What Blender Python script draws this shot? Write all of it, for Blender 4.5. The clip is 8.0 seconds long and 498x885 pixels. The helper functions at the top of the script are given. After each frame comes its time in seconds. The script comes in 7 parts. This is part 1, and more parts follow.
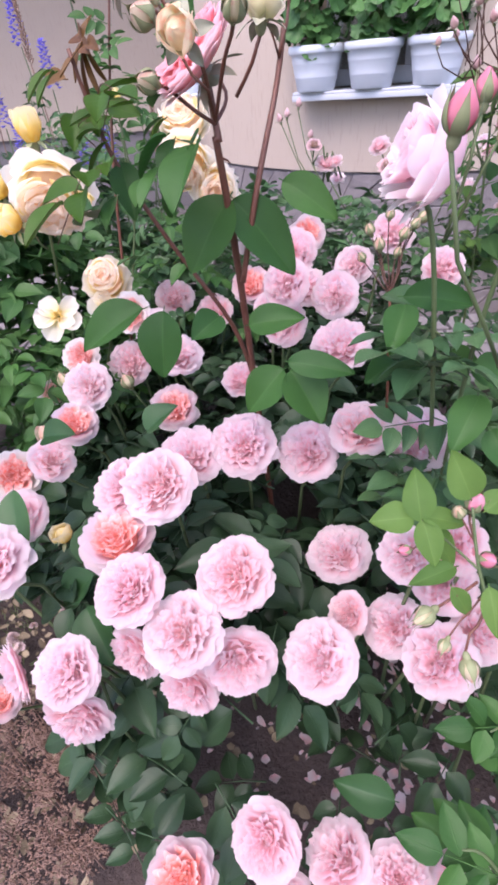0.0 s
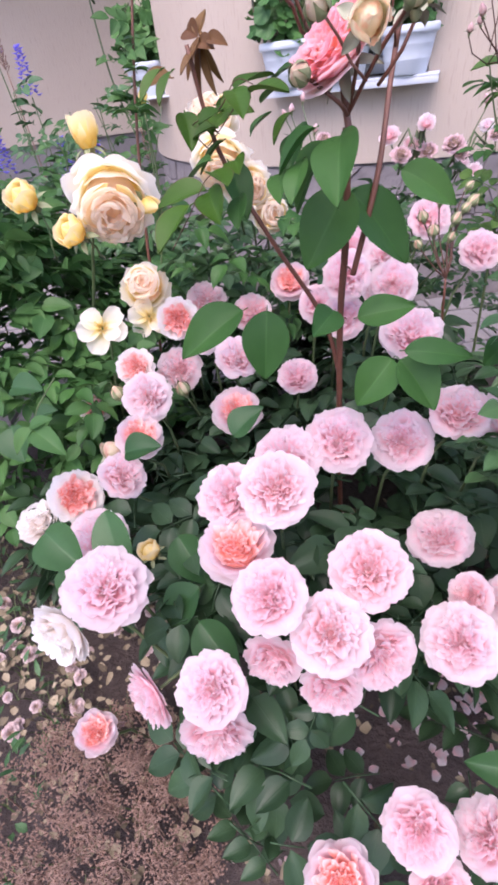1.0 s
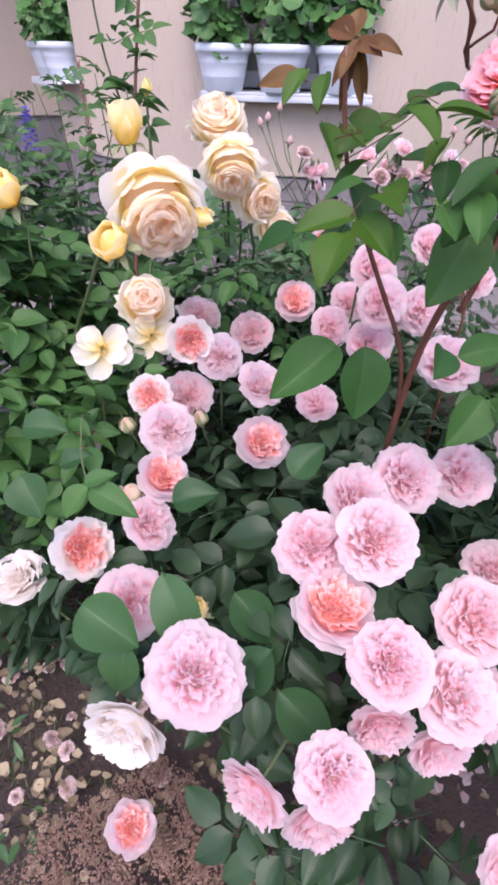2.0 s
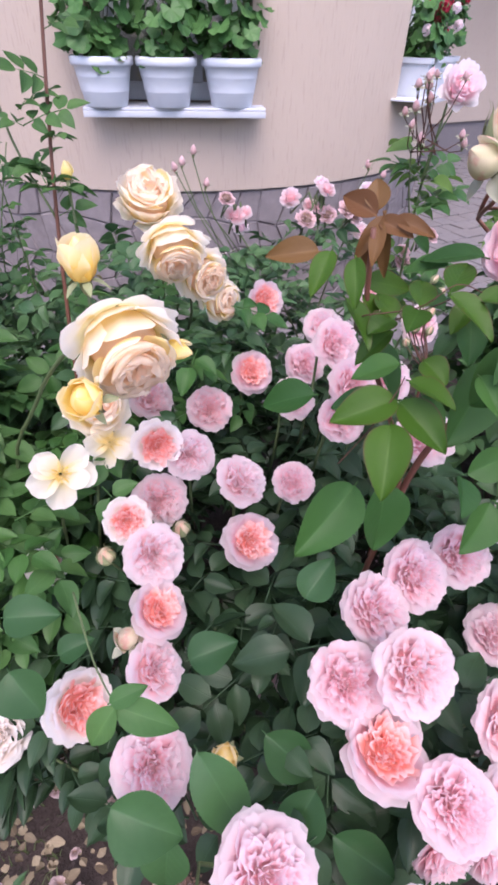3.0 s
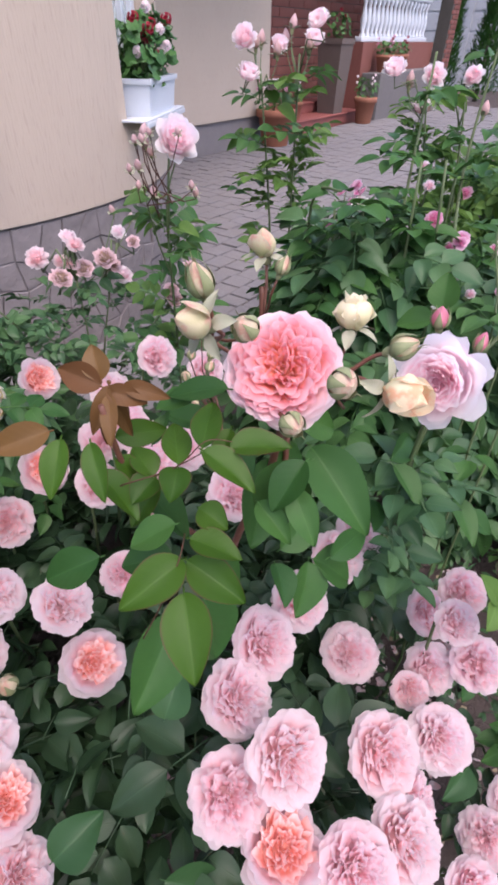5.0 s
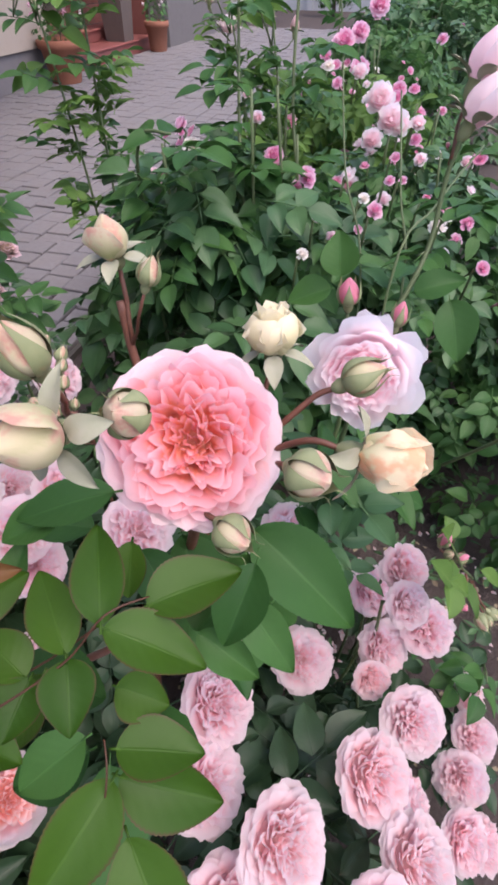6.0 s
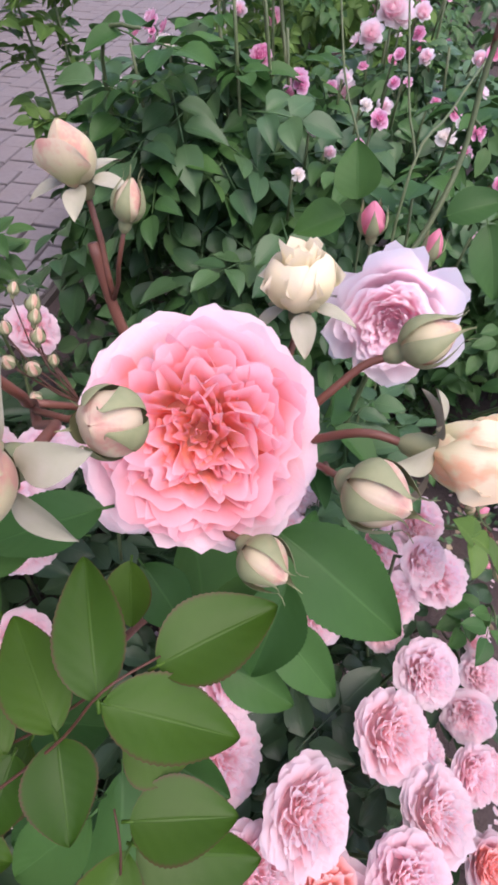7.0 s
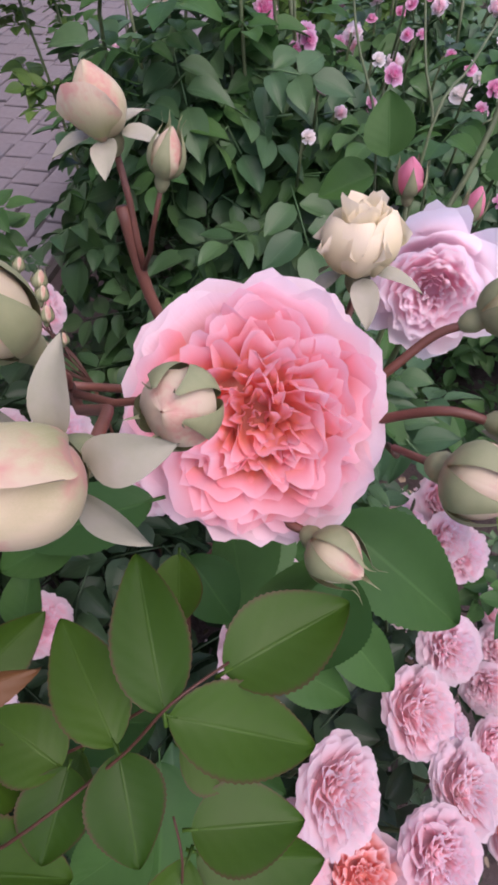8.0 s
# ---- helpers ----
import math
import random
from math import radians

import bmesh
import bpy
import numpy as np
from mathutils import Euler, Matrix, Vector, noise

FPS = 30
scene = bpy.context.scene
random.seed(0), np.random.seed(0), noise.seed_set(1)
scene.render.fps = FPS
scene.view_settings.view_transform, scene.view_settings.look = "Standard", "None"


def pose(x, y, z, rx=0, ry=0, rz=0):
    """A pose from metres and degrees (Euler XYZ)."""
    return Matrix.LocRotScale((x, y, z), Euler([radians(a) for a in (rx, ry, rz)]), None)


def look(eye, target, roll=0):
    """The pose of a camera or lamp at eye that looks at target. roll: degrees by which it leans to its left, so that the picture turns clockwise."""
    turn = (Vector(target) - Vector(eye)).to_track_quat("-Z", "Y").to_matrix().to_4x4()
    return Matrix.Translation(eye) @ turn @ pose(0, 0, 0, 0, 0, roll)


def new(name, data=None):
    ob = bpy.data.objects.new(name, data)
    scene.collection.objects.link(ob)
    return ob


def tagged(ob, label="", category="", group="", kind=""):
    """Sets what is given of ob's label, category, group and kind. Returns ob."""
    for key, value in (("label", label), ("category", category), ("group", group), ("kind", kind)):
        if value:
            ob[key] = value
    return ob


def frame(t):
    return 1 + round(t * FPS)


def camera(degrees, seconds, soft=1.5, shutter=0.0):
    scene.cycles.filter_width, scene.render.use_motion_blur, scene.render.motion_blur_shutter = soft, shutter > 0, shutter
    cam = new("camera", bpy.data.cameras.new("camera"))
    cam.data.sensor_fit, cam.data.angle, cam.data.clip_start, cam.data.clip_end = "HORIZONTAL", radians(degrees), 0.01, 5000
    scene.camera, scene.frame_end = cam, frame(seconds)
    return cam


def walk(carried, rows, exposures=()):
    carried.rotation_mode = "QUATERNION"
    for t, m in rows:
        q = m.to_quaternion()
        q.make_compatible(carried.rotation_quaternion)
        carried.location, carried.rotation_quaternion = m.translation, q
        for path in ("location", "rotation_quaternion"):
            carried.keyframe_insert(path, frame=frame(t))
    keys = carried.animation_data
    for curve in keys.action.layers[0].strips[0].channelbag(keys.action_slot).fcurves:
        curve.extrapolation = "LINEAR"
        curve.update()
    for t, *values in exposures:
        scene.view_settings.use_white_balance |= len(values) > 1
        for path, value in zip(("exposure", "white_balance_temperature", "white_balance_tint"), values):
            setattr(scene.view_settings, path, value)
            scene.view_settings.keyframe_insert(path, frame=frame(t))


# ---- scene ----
cam = camera(54.0, 8.0, soft=3.2)
PATH = [
    (0, (0.045, 0.0, 1.071), (-0.072, 1.581, -0.148), -4.7),
    (0.5, (0.025, -0.052, 1.099), (-0.049, 1.52, -0.135), -2.4),
    (1, (-0.138, 0.012, 1.08), (-0.113, 1.588, -0.151), -7.2),
    (1.5, (-0.304, 0.062, 1.076), (0.034, 1.593, -0.165), -1.9),
    (1.7, (-0.339, 0.092, 1.075), (0.069, 1.605, -0.167), -0.2),
    (2.8, (-0.367, 0.288, 1.183), (0.267, 1.692, -0.093), 2.6),
    (3, (-0.393, 0.325, 1.199), (0.379, 1.645, -0.09), 1.3),
    (3.5, (-0.426, 0.369, 1.224), (0.744, 1.353, -0.066), 3.3),
    (4, (-0.423, 0.358, 1.247), (0.737, 1.34, -0.052), 3.9),
    (4.2, (-0.401, 0.327, 1.251), (0.723, 1.351, -0.048), 4.2),
    (5.3, (-0.24, 0.414, 1.276), (1.1, 1.178, 0.003), -1.9),
    (5.5, (-0.205, 0.443, 1.262), (1.168, 1.08, -0.045), -2.7),
    (6, (-0.17, 0.464, 1.248), (1.192, 0.849, -0.166), 0.5),
    (6.5, (-0.137, 0.477, 1.229), (1.128, 0.779, -0.291), 1.3),
    (7, (-0.12, 0.492, 1.221), (1.065, 0.792, -0.362), -0.6),
    (7.5, (-0.11, 0.504, 1.211), (1.026, 0.801, -0.408), -1.5),
    (8, (-0.113, 0.514, 1.209), (0.994, 0.806, -0.431), -2.3),
]
walk(cam, [(t, look(eye, target, roll)) for t, eye, target, roll in PATH], [(0.0, 1.68, 6400, 28), (1.1, 1.67, 6400, 28), (1.6, 1.58, 6400, 28), (4.0, 1.53, 6400, 28), (5.5, 1.34, 6700, 20), (6.0, 1.33, 6700, 21), (6.5, 1.43, 6700, 24), (7.0, 1.37, 6650, 31), (7.5, 1.03, 6600, 36), (8.0, 0.98, 6600, 36)])

# ---- light ----
world = bpy.data.worlds.new("sky")
scene.world = world
world.use_nodes = True
wn = world.node_tree
sky = wn.nodes.new("ShaderNodeTexSky")
sky.sky_type, sky.sun_disc = "NISHITA", False
sky.sun_elevation, sky.sun_rotation = radians(64), radians(204)
sky.air_density, sky.dust_density, sky.ozone_density = 1.0, 2.5, 1.0
wn.links.new(sky.outputs[0], wn.nodes["Background"].inputs["Color"])
wn.nodes["Background"].inputs["Strength"].default_value = 0.15
sun_data = bpy.data.lights.new("sun", "SUN")
sun_data.energy, sun_data.angle, sun_data.color = 1.15, radians(60), (1.0, 0.95, 0.9)
sun = new("sun", sun_data)
sun.matrix_world = look((0, 0, 8), (1.6, 3.6, 0), 0)


# ---- materials ----
def mat(name, rough=0.6, spec=0.4):
    m = bpy.data.materials.new(name)
    m.use_nodes = True
    n = m.node_tree.nodes
    p = n["Principled BSDF"]
    p.inputs["Roughness"].default_value = rough
    p.inputs["Specular IOR Level"].default_value = spec
    return m, m.node_tree, p


def node(t, kind, **values):
    n = t.nodes.new(kind)
    for k, v in values.items():
        if k in n.inputs:
            n.inputs[k].default_value = v
    return n


def mixc(t, fac, a, b, blend="MIX"):
    n = t.nodes.new("ShaderNodeMix")
    n.data_type, n.blend_type = "RGBA", blend
    for i, v in ((0, fac), (6, a), (7, b)):
        if hasattr(v, "is_output"):
            t.links.new(v, n.inputs[i])
        else:
            n.inputs[i].default_value = v if i == 0 else (*v, 1)
    return n.outputs[2]


def maths(t, op, a, b=0.0, clamp=False):
    n = t.nodes.new("ShaderNodeMath")
    n.operation, n.use_clamp = op, clamp
    for i, v in ((0, a), (1, b)):
        if hasattr(v, "is_output"):
            t.links.new(v, n.inputs[i])
        else:
            n.inputs[i].default_value = v
    return n.outputs[0]


def ramp(t, fac, *stops):
    n = t.nodes.new("ShaderNodeValToRGB")
    e = n.color_ramp.elements
    while len(e) < len(stops):
        e.new(0.5)
    for s, (pos, c) in zip(e, stops):
        s.position, s.color = pos, (*c, 1)
    t.links.new(fac, n.inputs[0])
    return n.outputs[0]


def noise_tex(t, scale, detail=3.0, rough=0.55, coord="Object"):
    c = t.nodes.new("ShaderNodeTexCoord")
    n = node(t, "ShaderNodeTexNoise", Scale=scale, Detail=detail, Roughness=rough)
    t.links.new(c.outputs[coord], n.inputs["Vector"])
    return n.outputs["Fac"]


def bump(t, p, height, strength=0.3, dist=0.002):
    b = node(t, "ShaderNodeBump", Strength=strength, Distance=dist)
    t.links.new(height, b.inputs["Height"])
    t.links.new(b.outputs[0], p.inputs["Normal"])


def uv_parts(t):
    u = t.nodes.new("ShaderNodeUVMap")
    s = t.nodes.new("ShaderNodeSeparateXYZ")
    t.links.new(u.outputs[0], s.inputs[0])
    return s.outputs[0], s.outputs[1]


def see_through(m, t, p, colour, amount):
    """Lets some light pass through a leaf or petal."""
    tr = t.nodes.new("ShaderNodeBsdfTranslucent")
    t.links.new(colour, tr.inputs["Color"])
    mix = t.nodes.new("ShaderNodeMixShader")
    mix.inputs[0].default_value = amount
    t.links.new(p.outputs[0], mix.inputs[1])
    t.links.new(tr.outputs[0], mix.inputs[2])
    t.links.new(mix.outputs[0], t.nodes["Material Output"].inputs["Surface"])


def leaf_mat(name, dark, light, rough=0.42, trans=0.18, rim=None, spec=0.23):
    """Leaf: v runs along the midrib, u from edge to edge (0.5 is the midrib)."""
    m, t, p = mat(name, rough, spec)
    u, v = uv_parts(t)
    oi = t.nodes.new("ShaderNodeObjectInfo")
    geo = t.nodes.new("ShaderNodeNewGeometry")
    rnd = maths(t, "FRACT", maths(t, "ADD", oi.outputs["Random"], geo.outputs["Random Per Island"]))
    base = mixc(t, rnd, dark, light)
    mott = noise_tex(t, 60, 4, 0.6)
    base = mixc(t, maths(t, "MULTIPLY", mott, 0.35), base, tuple(c * 0.6 for c in dark))
    off = maths(t, "ABSOLUTE", maths(t, "SUBTRACT", u, 0.5))
    ribs = maths(t, "SINE", maths(t, "MULTIPLY", maths(t, "SUBTRACT", v, maths(t, "MULTIPLY", off, 0.55)), 44.0))
    pillow = maths(t, "MULTIPLY", maths(t, "ADD", ribs, 1.0), 0.5)
    mid = maths(t, "SUBTRACT", 1.0, maths(t, "MULTIPLY", off, 38.0), True)
    base = mixc(t, maths(t, "MULTIPLY", mid, 0.13), base, tuple(min(1, c * 1.8 + 0.02) for c in light))
    if rim:
        e = maths(t, "SUBTRACT", maths(t, "MULTIPLY", off, 22.0), 9.9, True)
        base = mixc(t, maths(t, "MULTIPLY", e, 0.75), base, rim)
    t.links.new(base, p.inputs["Base Color"])
    h = maths(t, "ADD", maths(t, "MULTIPLY", mott, 0.5), maths(t, "ADD", maths(t, "MULTIPLY", mid, -0.45), maths(t, "MULTIPLY", pillow, -0.09)))
    bump(t, p, h, 0.55, 0.001)
    see_through(m, t, p, base, trans)
    return m


def petal_mat(name, base_c, mid_c, rim_c, trans=0.52, streak=0.25, blush=None, stops=(0.05, 0.5, 0.9)):
    """Petal: v runs from the claw to the rim; veins run along it."""
    m, t, p = mat(name, 0.55, 0.25)
    u, v = uv_parts(t)
    geo = t.nodes.new("ShaderNodeNewGeometry")
    oi = t.nodes.new("ShaderNodeObjectInfo")
    jig = maths(t, "MULTIPLY", maths(t, "SUBTRACT", geo.outputs["Random Per Island"], 0.5), 0.3)
    jig = maths(t, "ADD", jig, maths(t, "MULTIPLY", maths(t, "SUBTRACT", oi.outputs["Random"], 0.5), 0.28))
    n1 = noise_tex(t, 90, 3)
    vv = maths(t, "ADD", maths(t, "ADD", v, jig), maths(t, "MULTIPLY", maths(t, "SUBTRACT", n1, 0.5), 0.25), True)
    c = ramp(t, vv, (stops[0], base_c), (stops[1], mid_c), (stops[2], rim_c))
    comb = node(t, "ShaderNodeCombineXYZ")
    t.links.new(maths(t, "MULTIPLY", u, 26.0), comb.inputs[0])
    t.links.new(maths(t, "MULTIPLY", v, 1.6), comb.inputs[1])
    t.links.new(maths(t, "MULTIPLY", geo.outputs["Random Per Island"], 40.0), comb.inputs[2])
    n2 = node(t, "ShaderNodeTexNoise", Scale=1.0, Detail=2.0)
    t.links.new(comb.outputs[0], n2.inputs["Vector"])
    c = mixc(t, maths(t, "MULTIPLY", n2.outputs["Fac"], streak), c, mid_c)
    if blush:
        spot = maths(t, "MULTIPLY", maths(t, "SUBTRACT", noise_tex(t, 2.6, 3), 0.49), 7.0, True)
        c = mixc(t, maths(t, "MULTIPLY", spot, 0.7), c, blush)
    t.links.new(c, p.inputs["Base Color"])
    p.inputs["Sheen Weight"].default_value = 0.15
    bump(t, p, n2.outputs["Fac"], 0.25, 0.0008)
    see_through(m, t, p, c, trans)
    return m


def plain(name, c1, c2, scale, rough=0.7, rel=0.3, dist=0.002, c3=None, spec=0.4):
    m, t, p = mat(name, rough, spec)
    a = noise_tex(t, scale, 5, 0.6)
    b = noise_tex(t, scale * 0.13, 3, 0.5)
    oi = t.nodes.new("ShaderNodeObjectInfo")
    c = mixc(t, maths(t, "MULTIPLY", a, 1.0), c1, c2)
    c = mixc(t, maths(t, "MULTIPLY", b, 0.5), c, c3 or tuple(x * 0.7 for x in c1))
    c = mixc(t, maths(t, "MULTIPLY", oi.outputs["Random"], 0.3), c, tuple(x * 0.6 for x in c2))
    t.links.new(c, p.inputs["Base Color"])
    bump(t, p, a, rel, dist)
    return m


M_LEAF = leaf_mat("rose leaf", (0.032, 0.088, 0.036), (0.070, 0.150, 0.055), rough=0.42, spec=0.28)
M_LEAF_Y = leaf_mat("fresh rose leaf", (0.039, 0.115, 0.033), (0.082, 0.182, 0.053), rough=0.45, trans=0.35)
M_LEAF_S = leaf_mat("young light leaf", (0.075, 0.165, 0.036), (0.14, 0.255, 0.058), rough=0.5, trans=0.4)
M_LEAF_H = leaf_mat("glossy rose leaf", (0.021, 0.066, 0.005), (0.046, 0.112, 0.010), rough=0.48, trans=0.25, spec=0.22, rim=(0.08, 0.035, 0.025))
M_LEAF_D = leaf_mat("deep green rose leaf", (0.021, 0.074, 0.017), (0.048, 0.128, 0.028), rough=0.48, spec=0.2)
# darker rose leaf: the shade under the pink blooms is put into its colour
M_LEAF_U = leaf_mat("rose leaf with painted shade", (0.018, 0.043, 0.019), (0.034, 0.074, 0.032), rough=0.42, spec=0.28)
M_LEAF_M = leaf_mat("dark glossy rose leaf", (0.020, 0.062, 0.020), (0.038, 0.100, 0.034), rough=0.42, spec=0.24)
M_LEAF_R = leaf_mat("young bronze leaf", (0.12, 0.05, 0.02), (0.16, 0.09, 0.03), rough=0.45, trans=0.3)
M_LEAF_G = leaf_mat("geranium leaf", (0.04, 0.12, 0.035), (0.08, 0.19, 0.055), trans=0.2)
M_PINK = petal_mat("pink petal", (0.90, 0.61, 0.65), (0.88, 0.72, 0.755), (0.86, 0.785, 0.805), 0.72)
M_HEART = petal_mat("salmon petal", (0.88, 0.36, 0.29), (0.88, 0.52, 0.48), (0.88, 0.68, 0.66))
M_PALE = petal_mat("pale petal", (0.90, 0.60, 0.62), (0.86, 0.70, 0.725), (0.82, 0.755, 0.775), 0.68)
M_CORAL = petal_mat("coral petal", (0.93, 0.43, 0.30), (0.91, 0.44, 0.475), (0.90, 0.66, 0.715), 0.62, streak=0.1, stops=(0.06, 0.52, 1.08))
M_BLUSH = petal_mat("blush outer petal", (0.90, 0.52, 0.50), (0.90, 0.67, 0.69), (0.89, 0.79, 0.82), stops=(0.1, 0.6, 1.0))
M_LAV = petal_mat("lavender petal", (0.93, 0.74, 0.79), (0.92, 0.82, 0.85), (0.91, 0.87, 0.88), 0.62)
M_LAVH = petal_mat("lavender heart petal", (0.93, 0.66, 0.72), (0.92, 0.77, 0.81), (0.91, 0.85, 0.87), 0.66)
M_YEL = petal_mat("apricot petal", (0.92, 0.77, 0.34), (0.92, 0.85, 0.66), (0.92, 0.885, 0.81), 0.62, stops=(0.05, 0.38, 0.85))
M_YELB = petal_mat("yellow petal", (0.92, 0.66, 0.08), (0.93, 0.77, 0.28), (0.93, 0.84, 0.58))
M_CREAM = petal_mat("cream bud petal", (0.36, 0.39, 0.17), (0.59, 0.53, 0.34), (0.64, 0.51, 0.40), 0.35, blush=(0.60, 0.25, 0.22))
M_MAG = petal_mat("magenta petal", (0.74, 0.22, 0.42), (0.80, 0.42, 0.58), (0.86, 0.65, 0.76))
M_WHITEP = petal_mat("white petal", (0.85, 0.77, 0.70), (0.88, 0.835, 0.80), (0.89, 0.87, 0.85), 0.58)
M_WILT = petal_mat("wilted petal", (0.30, 0.19, 0.13), (0.46, 0.34, 0.32), (0.60, 0.48, 0.48), 0.3)
M_DUSTY = petal_mat("dusty pink bud petal", (0.34, 0.24, 0.16), (0.58, 0.38, 0.38), (0.72, 0.54, 0.57), 0.4)
M_IVORY = petal_mat("ivory bud petal", (0.58, 0.56, 0.26), (0.79, 0.72, 0.46), (0.84, 0.77, 0.58), 0.4)
M_RED = petal_mat("red petal", (0.30, 0.01, 0.03), (0.42, 0.02, 0.05), (0.5, 0.04, 0.08))
M_BLUE = petal_mat("blue petal", (0.10, 0.08, 0.45), (0.16, 0.14, 0.62), (0.25, 0.22, 0.72))
M_PEACH = petal_mat("peach petal", (0.95, 0.77, 0.60), (0.94, 0.86, 0.74), (0.93, 0.90, 0.83), 0.76)
M_AMBER = petal_mat("amber bud petal", (0.62, 0.60, 0.34), (0.83, 0.77, 0.56), (0.86, 0.68, 0.46), 0.4, blush=(0.85, 0.40, 0.22))
M_ROSEBUD = petal_mat("rose bud petal", (0.60, 0.25, 0.25), (0.74, 0.27, 0.37), (0.80, 0.44, 0.52))
M_SEPAL = plain("sepal", (0.20, 0.245, 0.13), (0.325, 0.325, 0.245), 5, 0.6, 0.1, 0.001, (0.31, 0.245, 0.215))
M_SEPALG = plain("green sepal", (0.13, 0.18, 0.07), (0.25, 0.28, 0.14), 5, 0.6, 0.1, 0.001, (0.22, 0.19, 0.12))
M_CANE = plain("red brown cane", (0.12, 0.04, 0.028), (0.17, 0.075, 0.045), 60, 0.5)
M_STEM = plain("green stem", (0.075, 0.115, 0.045), (0.10, 0.135, 0.055), 60, 0.55)
M_DRY = plain("dry brown plant", (0.13, 0.072, 0.050), (0.36, 0.24, 0.185), 260, 0.9)
M_LITTER = leaf_mat("dry fallen leaf", (0.085, 0.065, 0.042), (0.36, 0.30, 0.20), rough=0.8, trans=0.1)
M_SOIL = plain("soil", (0.034, 0.026, 0.024), (0.082, 0.062, 0.056), 90, 0.95, 0.9, 0.01, (0.05, 0.038, 0.033))
M_STONE = plain("paving stone", (0.125, 0.126, 0.135), (0.215, 0.21, 0.22), 35, 0.85, 0.5, 0.004, (0.15, 0.115, 0.09))
M_ROCK = plain("plinth stone", (0.085, 0.078, 0.084), (0.31, 0.28, 0.285), 16, 0.8, 0.9, 0.012, (0.15, 0.13, 0.12))
M_JOINT = plain("plinth mortar", (0.16, 0.148, 0.15), (0.25, 0.23, 0.235), 60, 0.9)
M_MORTAR = plain("mortar", (0.055, 0.052, 0.045), (0.10, 0.092, 0.082), 60, 0.9)
M_WHITE = plain("white plastic", (0.56, 0.61, 0.67), (0.63, 0.675, 0.725), 30, 0.42, 0.05, 0.001, (0.55, 0.59, 0.64))
M_METAL = plain("white painted sheet", (0.49, 0.525, 0.58), (0.56, 0.595, 0.64), 20, 0.45, 0.05, 0.001, (0.46, 0.48, 0.50))
M_TERRA = plain("terracotta", (0.27, 0.10, 0.06), (0.33, 0.14, 0.09), 30, 0.8)
M_BRICK = plain("brick", (0.17, 0.06, 0.05), (0.23, 0.09, 0.07), 40, 0.85)
M_STEP = plain("red step tile", (0.22, 0.07, 0.06), (0.27, 0.09, 0.08), 30, 0.55)
M_BROWN = plain("brown planter", (0.10, 0.075, 0.065), (0.14, 0.11, 0.10), 40, 0.7)
M_CONC = plain("grey concrete", (0.34, 0.35, 0.37), (0.44, 0.45, 0.46), 18, 0.9)
M_WALLG = plain("dark grey wall", (0.12, 0.11, 0.11), (0.18, 0.17, 0.17), 18, 0.9)
M_RACHIS = plain("leaf stalk", (0.05, 0.016, 0.010), (0.08, 0.034, 0.016), 60, 0.6)
M_GRASS = plain("grass", (0.06, 0.105, 0.03), (0.13, 0.17, 0.065), 50, 0.6)


def stucco_mat():
    """Scratched render: fine vertical grooves."""
    m, t, p = mat("stucco", 0.85, 0.25)
    c = t.nodes.new("ShaderNodeTexCoord")
    mp = t.nodes.new("ShaderNodeMapping")
    mp.inputs["Scale"].default_value = (1, 1, 0.1)
    t.links.new(c.outputs["Object"], mp.inputs[0])
    n = node(t, "ShaderNodeTexNoise", Scale=120.0, Detail=4.0)
    t.links.new(mp.outputs[0], n.inputs["Vector"])
    big = noise_tex(t, 2.2, 4)
    col = mixc(t, big, (0.40, 0.332, 0.272), (0.45, 0.378, 0.315))
    g = maths(t, "GREATER_THAN", n.outputs["Fac"], 0.62)
    col = mixc(t, maths(t, "MULTIPLY", g, 0.3), col, (0.30, 0.235, 0.195))
    t.links.new(col, p.inputs["Base Color"])
    bump(t, p, n.outputs["Fac"], 0.7, 0.004)
    return m


def glass_mat():
    m, t, p = mat("window glass", 0.03, 0.5)
    p.inputs["Base Color"].default_value = (0.8, 0.87, 0.88, 1)
    p.inputs["Transmission Weight"].default_value = 0.9
    return m


M_STUCCO, M_GLASS = stucco_mat(), glass_mat()


